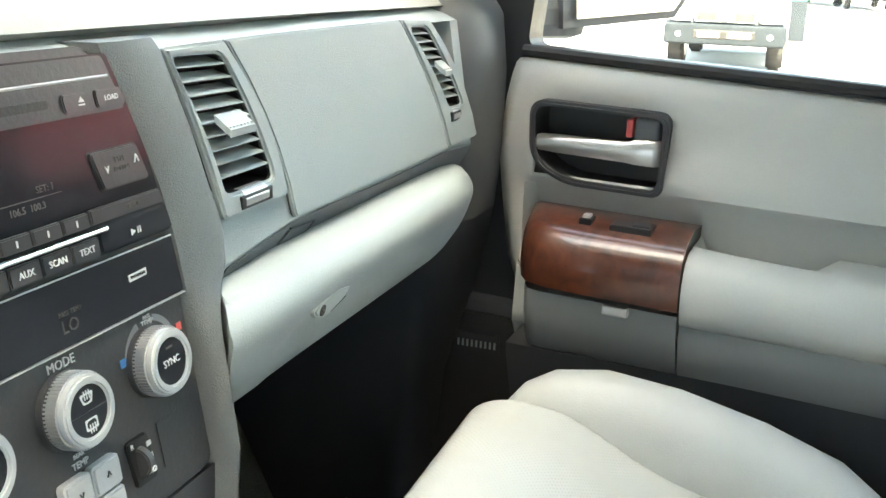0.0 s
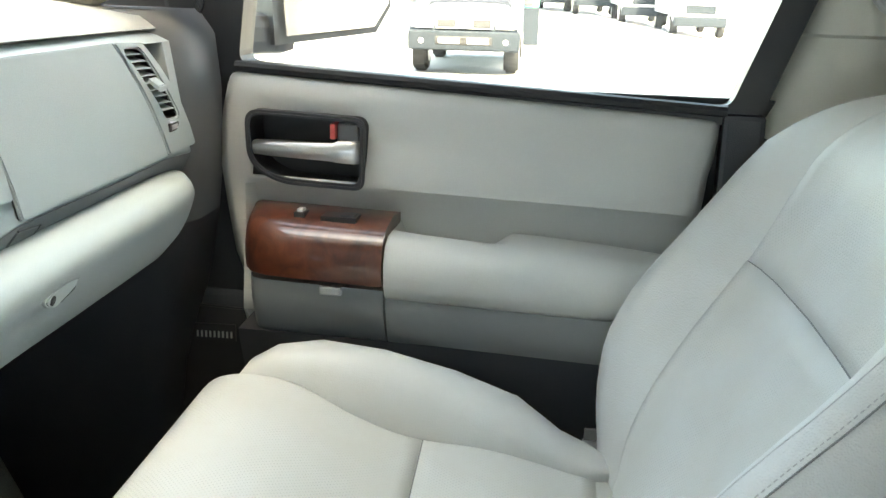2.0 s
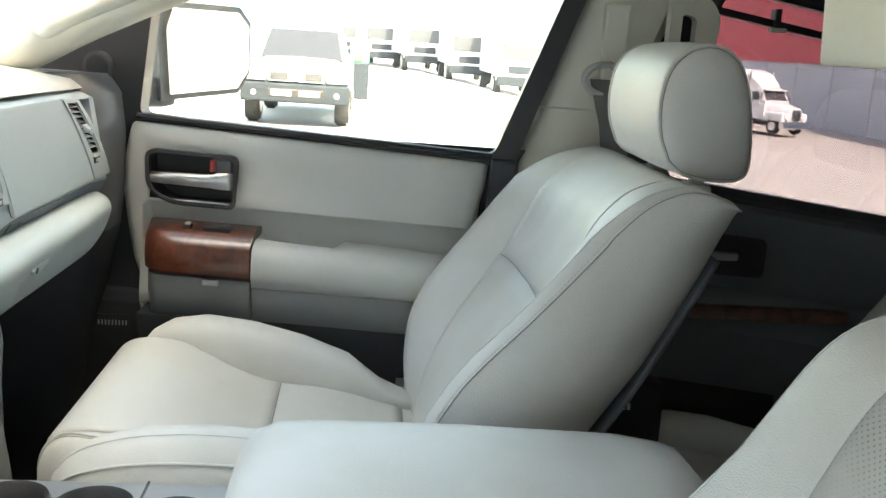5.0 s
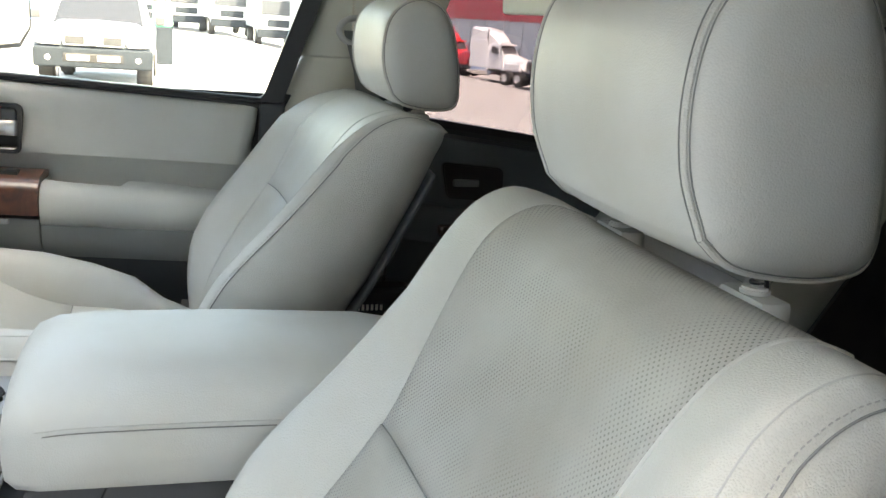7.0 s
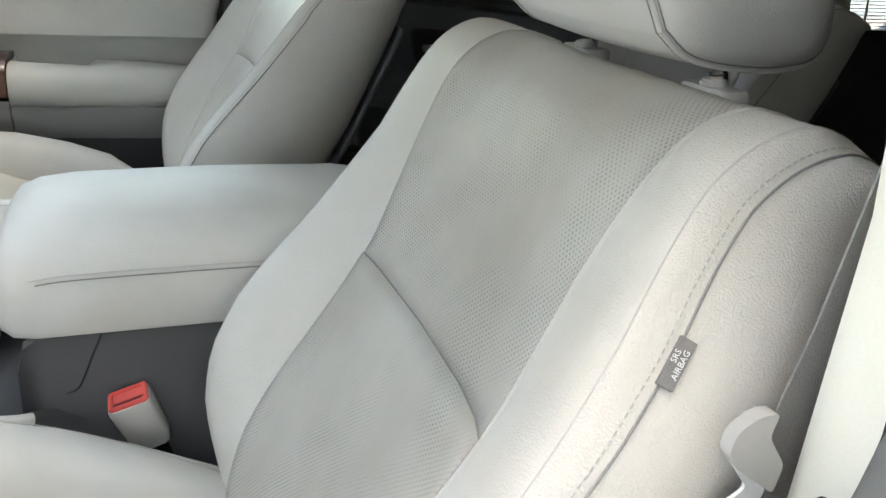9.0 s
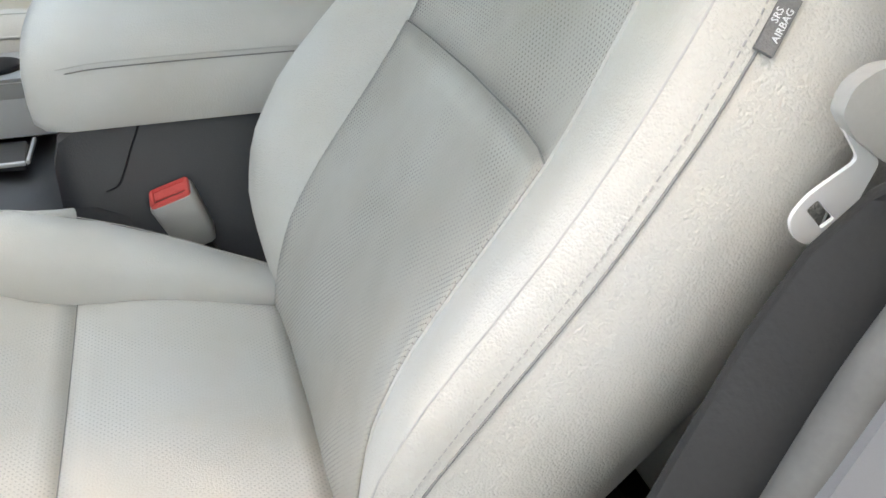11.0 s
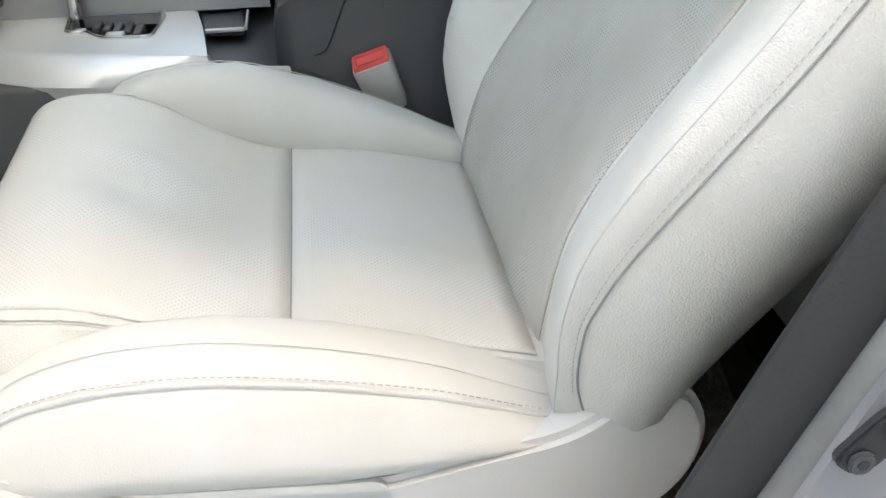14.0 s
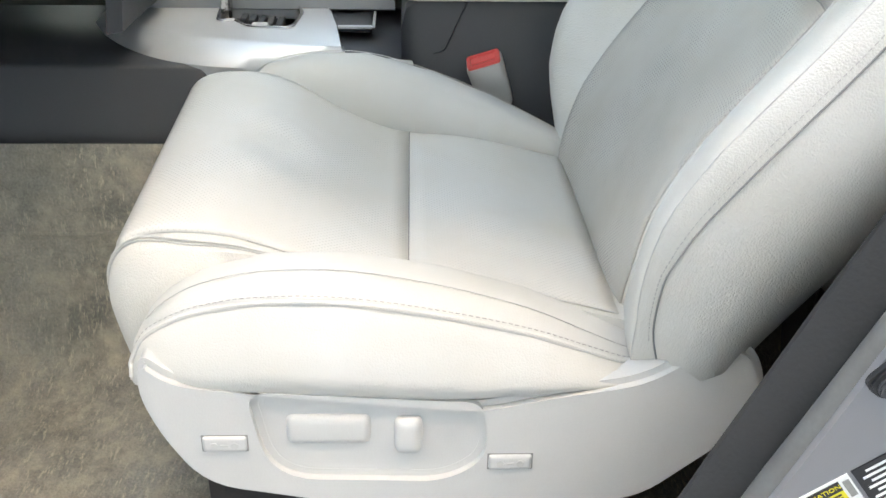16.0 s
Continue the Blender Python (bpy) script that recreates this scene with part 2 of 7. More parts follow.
M_PILLAR = material("pillar_trim", (0.72, 0.70, 0.61), 0.55, grain=0.05, grain_scale=700, stain=0.05, bump=0.1)
M_BELT = material("seat_belt_webbing", (0.2, 0.195, 0.19), 0.8, grain=0.25, grain_scale=900, stain=0.1, bump=0.4)
M_PAINT = material("silver_car_paint", (0.24, 0.24, 0.255), 0.35, 0.4, grain=0.05, grain_scale=1200, stain=0.06, coat=0.6)
M_ASPHALT = material("yard_concrete", (0.285, 0.286, 0.28), 0.9, grain=0.12, grain_scale=8, stain=0.12, stain_scale=0.15)
M_WALL_GREY = material("cladding_grey", (0.48, 0.515, 0.54), 0.7, grain=0.05, grain_scale=2, stain=0.08, stain_scale=0.1)
M_WALL_RED = material("cladding_red", (0.5, 0.06, 0.08), 0.6, grain=0.05, grain_scale=2, stain=0.08, stain_scale=0.1)
M_TRUCK_RED = material("truck_red_paint", (0.6, 0.03, 0.04), 0.3, stain=0.06, coat=0.4)
M_TRUCK_WHITE = material("truck_white_paint", (0.5, 0.535, 0.57), 0.3, stain=0.06, coat=0.4)
M_PICKUP = material("pickup_paint", (0.135, 0.162, 0.2), 0.6, 0.0, stain=0.06, coat=0.0, spec=0.25)
M_BUMPER = material("grey_bumper", (0.021, 0.0265, 0.034), 0.85, spec=0.1, grain=0.06, stain=0.1)
M_GREEN = material("green_paint", (0.06, 0.45, 0.25), 0.5, stain=0.1)
M_BLUEP = material("blue_paint", (0.08, 0.3, 0.7), 0.5, stain=0.1)
M_TYRE = material("tyre", (0.025, 0.025, 0.026), 0.8, grain=0.2, stain=0.15)


def wood_material():
    m = bpy.data.materials.new("burl_wood")
    m.use_nodes = True
    nt = m.node_tree
    p = nt.nodes["Principled BSDF"]
    p.inputs["Roughness"].default_value = 0.3
    p.inputs["Coat Weight"].default_value = 1.0
    p.inputs["Coat Roughness"].default_value = 0.09
    tc = nt.nodes.new("ShaderNodeTexCoord")
    n = nt.nodes.new("ShaderNodeTexNoise")
    n.inputs["Scale"].default_value, n.inputs["Detail"].default_value, n.inputs["Distortion"].default_value = 34, 8, 1.1
    nt.links.new(tc.outputs["Object"], n.inputs["Vector"])
    ramp = nt.nodes.new("ShaderNodeValToRGB")
    ramp.color_ramp.elements[0].position, ramp.color_ramp.elements[0].color = 0.28, (0.04, 0.012, 0.007, 1)
    ramp.color_ramp.elements[1].position, ramp.color_ramp.elements[1].color = 0.76, (0.155, 0.047, 0.024, 1)
    e = ramp.color_ramp.elements.new(0.5)
    e.color = (0.093, 0.027, 0.014, 1)
    nt.links.new(n.outputs[0], ramp.inputs[0])
    nt.links.new(ramp.outputs[0], p.inputs["Base Color"])
    return m


M_WOOD = wood_material()


def glass_material(name, tint):
    m = bpy.data.materials.new(name)
    m.use_nodes = True
    nt = m.node_tree
    nt.nodes.remove(nt.nodes["Principled BSDF"])
    mix = nt.nodes.new("ShaderNodeMixShader")
    tr = nt.nodes.new("ShaderNodeBsdfTransparent")
    tr.inputs[0].default_value = (*tint, 1)
    gl = nt.nodes.new("ShaderNodeBsdfGlossy")
    gl.inputs["Roughness"].default_value = 0.02
    fr = nt.nodes.new("ShaderNodeFresnel")
    fr.inputs[0].default_value = 1.45
    nt.links.new(fr.outputs[0], mix.inputs[0])
    nt.links.new(tr.outputs[0], mix.inputs[1])
    nt.links.new(gl.outputs[0], mix.inputs[2])
    nt.links.new(mix.outputs[0], nt.nodes["Material Output"].inputs[0])
    return m


M_GLASS = glass_material("clear_glass", (0.92, 0.95, 0.93))
M_TINT = glass_material("tinted_glass", (0.34, 0.325, 0.35))
M_PRIVACY = glass_material("privacy_glass", (0.1, 0.103, 0.107))


# ---- mesh helpers ----
def part(name, bm, mat, parent=None, label="", smooth=None):
    """Links a bmesh as one mesh object, under a thing or a part."""
    me = bpy.data.meshes.new(name)
    bmesh.ops.recalc_face_normals(bm, faces=bm.faces[:])
    bm.to_mesh(me)
    bm.free()
    me.materials.append(mat)
    if smooth is not None:
        me.set_sharp_from_angle(angle=radians(smooth))
        me.polygons.foreach_set("use_smooth", [True] * len(me.polygons))
    ob = new(name, me)
    if parent is not None:
        ob.parent = parent
    if label:
        tagged(ob, label)
    return ob


def thing(name, label, category, m=None, group="", kind=""):
    ob = new(name)
    ob.empty_display_size = 0.05
    if m is not None:
        ob.matrix_basis = m
    return tagged(ob, label, category, group, kind)


def box(a, b, bevel=0.0, seg=2, m=None):
    bm = bmesh.new()
    bmesh.ops.create_cube(bm, size=1)
    for v in bm.verts:
        v.co = Vector(((a[i] + b[i]) / 2 + v.co[i] * (b[i] - a[i]) for i in range(3)))
    if bevel:
        bmesh.ops.bevel(bm, geom=bm.edges[:], offset=bevel, segments=seg, affect='EDGES', profile=0.6)
    if m is not None:
        bm.transform(m)
    return bm


def cyl(r, h, n=32, r2=None, bevel=0.0, m=None):
    bm = bmesh.new()
    bmesh.ops.create_cone(bm, cap_ends=True, segments=n, radius1=r, radius2=r if r2 is None else r2, depth=h)
    if bevel:
        rim = [e for e in bm.edges if abs(e.verts[0].co.z - e.verts[1].co.z) < 1e-6]
        bmesh.ops.bevel(bm, geom=rim, offset=bevel, segments=2, affect='EDGES')
    if m is not None:
        bm.transform(m)
    return bm


def loft(rings, closed=True, caps=True):
    """Skin through rings of equal length."""
    bm = bmesh.new()
    vs = [[bm.verts.new(p) for p in r] for r in rings]
    n = len(rings[0])
    for i in range(len(vs) - 1):
        for j in range(n if closed else n - 1):
            k = (j + 1) % n
            bm.faces.new((vs[i][j], vs[i][k], vs[i + 1][k], vs[i + 1][j]))
    if caps:
        for r in (vs[0], vs[-1]):
            bm.faces.new(r)
    return bm


def smooth_line(pts, n=8):
    """Catmull-Rom through points of any dimension."""
    p = [np.array(q, float) for q in pts]
    p = [2 * p[0] - p[1]] + p + [2 * p[-1] - p[-2]]
    out = []
    for i in range(1, len(p) - 2):
        for k in range(n):
            t = k / n
            out.append(0.5 * (2 * p[i] + (p[i + 1] - p[i - 1]) * t + (2 * p[i - 1] - 5 * p[i] + 4 * p[i + 1] - p[i + 2]) * t * t
                              + (3 * p[i] - p[i - 1] - 3 * p[i + 1] + p[i + 2]) * t ** 3))
    out.append(p[-2])
    return [tuple(float(c) for c in q) for q in out]


def tube(line, r, n=8, flat=1.0):
    """A round cord along a line."""
    pts = [Vector(q) for q in line]
    rings = []
    up = Vector((0.13, 0.21, 0.97))
    for i, q in enumerate(pts):
        d = (pts[min(i + 1, len(pts) - 1)] - pts[max(i - 1, 0)]).normalized()
        a = d.cross(up)
        if a.length < 1e-4:
            a = d.cross(Vector((1, 0, 0)))
        a.normalize()
        b = d.cross(a).normalized()
        up = b if b.dot(up) > 0 else -b
        rings.append([q + r * (math.cos(2 * math.pi * k / n) * a + flat * math.sin(2 * math.pi * k / n) * b) for k in range(n)])
    return loft(rings)


def slab(outline, holes=(), depth=0.01, axis='x', bevel=0.0, seg=2):
    """A plate cut from an outline (pairs), with holes, thick along an axis: x takes pairs as (y, z), y as (x, z), z as (x, y)."""
    def place(q, h):
        return {'x': (h, q[0], q[1]), 'y': (q[0], h, q[1]), 'z': (q[0], q[1], h)}[axis]
    bm = bmesh.new()
    edges = []
    for loop in (outline, *holes):
        vs = [bm.verts.new(place(q, 0)) for q in loop]
        edges += [bm.edges.new((vs[i], vs[(i + 1) % len(vs)])) for i in range(len(vs))]
    bmesh.ops.triangle_fill(bm, use_beauty=True, use_dissolve=False, edges=edges)
    bmesh.ops.recalc_face_normals(bm, faces=bm.faces[:])
    ext = bmesh.ops.extrude_face_region(bm, geom=bm.faces[:])
    move = Vector(place((0, 0), depth))
    moved = [v for v in ext["geom"] if isinstance(v, bmesh.types.BMVert)]
    bmesh.ops.translate(bm, verts=moved, vec=move)
    if bevel:
        top = set(moved)
        e2 = [e for e in bm.edges if e.verts[0] in top and e.verts[1] in top and len(e.link_faces) == 2 and e.calc_face_angle(0) > 1.0]
        bmesh.ops.bevel(bm, geom=e2, offset=bevel, segments=seg, affect='EDGES')
    return bm


def rounded(pts, r=0.01, n=5):
    """A polygon of pairs with rounded corners; a point may carry its own radius as a third number."""
    out = []
    k = len(pts)
    for i in range(k):
        p = Vector(pts[i][:2])
        rr = pts[i][2] if len(pts[i]) > 2 else r
        a, b = Vector(pts[i - 1][:2]) - p, Vector(pts[(i + 1) % k][:2]) - p
        rr = min(rr, a.length * 0.49, b.length * 0.49)
        pa, pb = p + a.normalized() * rr, p + b.normalized() * rr
        for s in range(n + 1):
            t = s / n
            out.append(tuple((1 - t) ** 2 * pa + 2 * t * (1 - t) * p + t * t * pb))
    return out


def lettering(text, size, m, mat, parent, name="lettering", lift=0.0006):
    """Raised print with the built-in font, facing the matrix's +z."""
    cu = bpy.data.curves.new(name, 'FONT')
    cu.body, cu.size, cu.align_x, cu.align_y = text, size, 'CENTER', 'CENTER'
    cu.extrude = lift
    cu.resolution_u = 2
    tmp = bpy.data.objects.new(name, cu)
    me = bpy.data.meshes.new_from_object(tmp)
    bpy.data.objects.remove(tmp)
    me.transform(m)
    me.materials.clear()
    me.materials.append(mat)
    ob = new(name, me)
    if parent is not None:
        ob.parent = parent
    return ob

# ---- ground and yard ----
FLOOR = 0.55


def ground_z(y):
    """The yard falls away behind the car."""
    return -0.134 * min(max(-y - 3.0, 0.0), 20.0)


bm = bmesh.new()
gy = [-900, -60, -23, -18, -13, -8, -3, 3, 20, 900]
gx = [-900, -40, 0, 40, 80, 160, 900]
gv = [[bm.verts.new((x, y, ground_z(y))) for x in gx] for y in gy]
for i in range(len(gy) - 1):
    for j in range(len(gx) - 1):
        bm.faces.new((gv[i][j], gv[i][j + 1], gv[i + 1][j + 1], gv[i + 1][j]))
tagged(part("ground", bm, M_ASPHALT), "sunlit pale concrete yard sloping gently away", "ground", kind="structure")


def wheel(parent, x, y, z, r, w, axis='y'):
    m = pose(x, y, z, 90, 0, 0) if axis == 'y' else pose(x, y, z, 0, 90, 0)
    t = part("wheel", cyl(r, w, 28, bevel=r * 0.12, m=m), M_TYRE, parent)
    part("rim", cyl(r * 0.6, w * 1.04, 20, bevel=r * 0.05, m=m), M_SILVER, t)
    return t


def pickup():
    """A pickup that faces along -x; its front stands at local x = 0."""
    p = thing("pickup_truck", "silver pickup with grey bumper parked facing the car", "pickup truck", pose(15.6, 1.08, 0))
    part("cab", loft([[(x, y * k, z) for y, z in ((-0.86, 0.5), (-0.88, 0.9), (-0.86, 1.0), (0.86, 1.0), (0.88, 0.9), (0.86, 0.5))] for x, k in ((0.1, 0.97), (0.2, 1), (4.9, 1))]), M_PICKUP, p, smooth=30)
    part("hood", loft([[(x, -0.78, z - 0.05), (x, -0.6, z + 0.03), (x, 0, z + 0.05), (x, 0.6, z + 0.03), (x, 0.78, z - 0.05), (x, 0.78, 0.8), (x, -0.78, 0.8)] for x, z in ((0.06, 0.9), (0.14, 0.96), (0.7, 1.04), (1.25, 1.08))]), M_PICKUP, p, smooth=30)
    part("greenhouse", loft([[(x0, -w, 1.0), (x0, w, 1.0), (x1, w, 1.0), (x1, -w, 1.0)] if k == 0 else [(x0, -w, 1.66), (x0, w, 1.66), (x1, w, 1.66), (x1, -w, 1.66)] for k, x0, x1, w in ((0, 1.2, 3.6, 0.82), (1, 1.95, 3.4, 0.66))]), M_PICKUP, p, smooth=20)
    ws = bmesh.new()
    q = [(1.255, -0.72, 1.06), (1.255, 0.72, 1.06), (1.86, 0.60, 1.58), (1.86, -0.60, 1.58)]
    lo = [ws.verts.new(v) for v in q]
    hi = [ws.verts.new((v[0] - 0.02, v[1], v[2] + 0.02)) for v in q]
    ws.faces.new(lo)
    ws.faces.new(hi)
    for i in range(4):
        ws.faces.new((lo[i], lo[(i + 1) % 4], hi[(i + 1) % 4], hi[i]))
    part("windshield", ws, M_FACE, p, "dark windshield")
    g = part("grille", box((-0.01, -0.46, 0.74), (0.12, 0.46, 0.92), 0.02), M_SILVERP, p)
    for y0, y1 in ((-0.43, -0.14), (0.14, 0.43)):
        part("grille_mesh", box((-0.02, y0, 0.765), (0.0, y1, 0.895), 0.01), M_DARK, g)
        for k in range(4):
            part("grille_bar", box((-0.026, y0, 0.78 + k * 0.03), (-0.012, y1, 0.788 + k * 0.03)), M_DARK, g)
    part("badge", cyl(0.07, 0.03, 24, m=pose(-0.02, 0, 0.83, 0, 90, 0)), M_CHROME, g)
    for sg in (1, -1):
        h = part("headlight", box((0.0, min(sg * 0.50, sg * 0.82), 0.74), (0.2, max(sg * 0.50, sg * 0.82), 0.92), 0.04), M_WHITE, p, "clear headlight")
        part("turn_signal", box((0.02, min(sg * 0.78, sg * 0.87), 0.76), (0.2, max(sg * 0.78, sg * 0.87), 0.9), 0.02), M_SHIELD, h)
        part("mirror", box((1.15, min(sg * 0.92, sg * 1.08), 1.1), (1.25, max(sg * 0.92, sg * 1.08), 1.26), 0.03), M_DARK, p)
        part("fender", box((0.12, min(sg * 0.7, sg * 0.92), 0.62), (1.3, max(sg * 0.7, sg * 0.92), 0.97), 0.05), M_PICKUP, p)
    b = part("bumper", box((-0.12, -0.9, 0.40), (0.2, 0.9, 0.71), 0.05, 3), M_BUMPER, p, "grey plastic front bumper")
    part("bumper_slot", box((-0.128, -0.46, 0.49), (-0.1, 0.46, 0.63), 0.02), M_BLACK, b)
    for y0, y1 in ((-0.40, -0.06), (0.06, 0.40)):
        part("slot_plate", box((-0.134, y0, 0.515), (-0.12, y1, 0.60), 0.01), M_SILVERP, b)
    for sg in (1, -1):
        part("fog_lamp", cyl(0.042, 0.03, 20, bevel=0.008, m=pose(-0.115, sg * 0.68, 0.55, 0, 90, 0)), M_SHIELD, b)
    for y in (-0.76, 0.76):
        wheel(p, 0.75, y, 0.36, 0.36, 0.25)
        wheel(p, 3.9, y, 0.36, 0.36, 0.25)
    return p


pickup()


def box_truck(m, label):
    """A delivery truck seen from the front, facing along -x."""
    t = thing("delivery_truck", label, "truck", m, "trucks along the yard's far side")
    part("cab", box((0, -1.05, 0.6), (1.8, 1.05, 2.5), 0.12, 3), M_TRUCK_WHITE, t)
    part("windscreen", box((-0.03, -0.9, 1.5), (0.1, 0.9, 2.2), 0.04), M_TRUCKGLASS, t)
    part("bumper", box((-0.1, -1.05, 0.45), (0.2, 1.05, 0.85), 0.05), M_BUMPER, t)
    part("grille", box((-0.02, -0.6, 0.95), (0.1, 0.6, 1.3), 0.03), M_BUMPER, t)
    part("cargo_box", box((1.9, -1.2, 0.9), (7.5, 1.2, 3.7), 0.03), M_TRUCK_WHITE, t)
    for y in (-0.95, 0.95):
        wheel(t, 0.9, y, 0.45, 0.45, 0.3)
        wheel(t, 5.8, y, 0.45, 0.45, 0.3)
    return t


first = box_truck(pose(40.5, -6.6, ground_z(-6.6), 0, 0, 0), "white delivery truck parked in a row")
for k in range(1, 6):
    copy_thing(first, pose(40.5 + 5.6 * k, -6.6 + 1.35 * k * (1 + 0.05 * k) * 2.2 - 1.5 * k, 0 if k > 1 else ground_z(-5), 0, 0, 4 * (k % 3 - 1)))


def tractor(m, paint, label):
    """A road tractor that faces along -x, with sleeper cab and bare frame behind."""
    t = thing("tractor_truck", label, "truck", m, "tractor trucks by the wall")
    part("hood", loft([[(x, -w, 0.75), (x, -w, z - 0.3), (x, -w * 0.75, z - 0.06), (x, -w * 0.4, z), (x, w * 0.4, z), (x, w * 0.75, z - 0.06), (x, w, z - 0.3), (x, w, 0.75)] for x, z, w in ((0.0, 1.55, 0.52), (0.06, 1.66, 0.6), (0.5, 1.78, 0.7), (1.1, 1.9, 0.85), (1.75, 1.98, 1.0))]), paint, t, smooth=40)
    g = part("grille", loft([[(x, y * k, 1.2 + (z - 1.2) * k) for y, z in ((-0.36, 0.85), (-0.40, 1.35), (-0.3, 1.56), (0.3, 1.56), (0.40, 1.35), (0.36, 0.85))] for x, k in ((-0.06, 0.92), (-0.05, 1.0), (0.1, 1.0))]), M_CHROME, t, smooth=30)
    for k in range(7):
        part("grille_bar", box((-0.075, -0.27 + 0.09 * k - 0.02, 0.92), (-0.055, -0.27 + 0.09 * k + 0.02, 1.46)), M_DARK, g)
    part("cab", loft([[(x0, -w, z), (x0, w, z), (3.0, w, z), (3.0, -w, z)] for z, x0, w in ((0.85, 1.6, 1.06), (1.95, 1.6, 1.06), (2.0, 1.68, 1.05), (2.62, 2.05, 0.98), (2.70, 2.2, 0.94))]), paint, t, smooth=25)
    for y0, y1 in ((-0.92, -0.03), (0.03, 0.92)):
        part("windscreen", loft([[(x0 - 0.03, y0 * k, z), (x0 - 0.03, y1 * k, z), (x0 + 0.05, y1 * k, z), (x0 + 0.05, y0 * k, z)] for z, x0, k in ((2.03, 1.70, 1.0), (2.56, 2.015, 0.94))]), M_TRUCKGLASS, t)
    part("visor", box((1.75, -0.97, 2.58), (2.15, 0.97, 2.68), 0.03), paint, t)
    for sg in (1, -1):
        y0, y1 = sorted((sg * 1.04, sg * 1.09))
        part("side_window", slab(rounded([(1.95, 1.98), (2.65, 1.98), (2.65, 2.48), (2.2, 2.48)], 0.05), (), 0.03, 'y'), M_TRUCKGLASS, t).location = (0, y1 if sg > 0 else y0, 0)
        mr = part("side_mirror", box((1.72, min(sg * 1.2, sg * 1.34), 1.75), (1.82, max(sg * 1.2, sg * 1.34), 2.45), 0.03), M_CHROME, t)
        part("mirror_arm", box((1.76, min(sg * 1.0, sg * 1.22), 2.3), (1.79, max(sg * 1.0, sg * 1.22), 2.33)), M_DARK, mr)
        part("exhaust", cyl(0.075, 2.6, 16, m=pose(3.08, sg * 1.0, 2.4)), M_CHROME, t)
    part("sleeper", loft([[(x, -w, 0.85), (x, -w, z - 0.25), (x, -w * 0.86, z), (x, w * 0.86, z), (x, w, z - 0.25), (x, w, 0.85)] for x, z, w in ((3.0, 2.75, 1.05), (3.15, 3.1, 1.12), (4.55, 3.15, 1.12))]), paint, t, smooth=30)
    part("roof_fairing", loft([[(x, -w, 2.6), (x, -w, z - 0.2), (x, -w * 0.75, z), (x, w * 0.75, z), (x, w, z - 0.2), (x, w, 2.6)] for x, z, w in ((2.15, 2.85, 0.8), (2.5, 3.2, 0.92), (3.1, 3.62, 1.04), (3.9, 3.8, 1.1), (4.5, 3.82, 1.1))]), paint, t, smooth=40)
    part("bumper", box((-0.15, -1.15, 0.4), (0.2, 1.15, 0.85), 0.05), M_CHROME, t)
    part("chassis", box((1.0, -0.5, 0.65), (8.2, 0.5, 0.95), 0.03), M_DARK, t)
    part("tank", cyl(0.33, 1.5, 20, bevel=0.04, m=pose(3.6, 0.95, 0.65, 0, 90, 0)), M_CHROME, t)
    part("step_tank", cyl(0.33, 1.5, 20, bevel=0.04, m=pose(3.6, -0.95, 0.65, 0, 90, 0)), M_CHROME, t)
    for sg in (1, -1):
        part("headlight", box((-0.03, min(sg * 0.6, sg * 0.9), 1.0), (0.2, max(sg * 0.6, sg * 0.9), 1.3), 0.05), M_WHITE, t)
        part("fender", box((0.1, min(sg * 0.7, sg * 1.12), 0.8), (1.4, max(sg * 0.7, sg * 1.12), 1.35), 0.12), paint, t)
        wheel(t, 0.8, sg * 0.95, 0.5, 0.5, 0.3)
        wheel(t, 6.2, sg * 0.85, 0.5, 0.5, 0.55)
        wheel(t, 7.5, sg * 0.85, 0.5, 0.5, 0.55)
    return t


gz = ground_z(-22)
tractor(pose(57.0, -26.2, gz, 0, 0, 24), M_TRUCK_WHITE, "white tractor truck with bare frame parked by the wall")
tractor(pose(67.0, -25.2, gz, 0, 0, 38), M_TRUCK_WHITE, "white tractor truck with sleeper cab parked by the wall")
tractor(pose(71.5, -22.6, gz, 0, 0, 38), M_TRUCK_RED, "bright red tractor truck parked by the wall")


def warehouse():
    w = thing("warehouse", "long grey clad warehouse with a red upper band", "warehouse", pose(0, -33.5, ground_z(-30)))
    part("lower_wall", box((18, -8, 0), (130, 0, 4.6)), M_WALL_GREY, w)
    part("upper_wall", box((17.9, -8, 4.6), (130.1, 0.1, 11)), M_WALL_RED, w, "red cladding band")
    part("roof", box((17.5, -8.5, 11.0), (130.5, 0.4, 11.4), 0.05), M_BUMPER, w)
    for k in range(18):
        part("cladding_rib", box((20 + 6 * k, 0.0, 0), (20.15 + 6 * k, 0.12, 4.6)), M_WALL_GREY, w)
    return w


warehouse()
post = thing("blue_post", "blue painted steel post in the yard", "post", pose(59.0, 7.4, 0))
part("shaft", box((-0.5, -0.6, 0), (0.5, 0.6, 9), 0.05), M_BLUEP, post)
part("base_plate", box((-0.7, -0.8, 0), (0.7, 0.8, 0.1), 0.02), M_DARK, post)
can = thing("waste_drum", "green steel drum on a stand", "drum", pose(24.5, 0.12, 0))
part("drum", cyl(0.24, 0.6, 24, bevel=0.03, m=pose(0, 0, 1.2)), M_GREEN, can)
part("stand", box((-0.25, -0.25, 0), (0.25, 0.25, 0.9), 0.03), M_BUMPER, can)

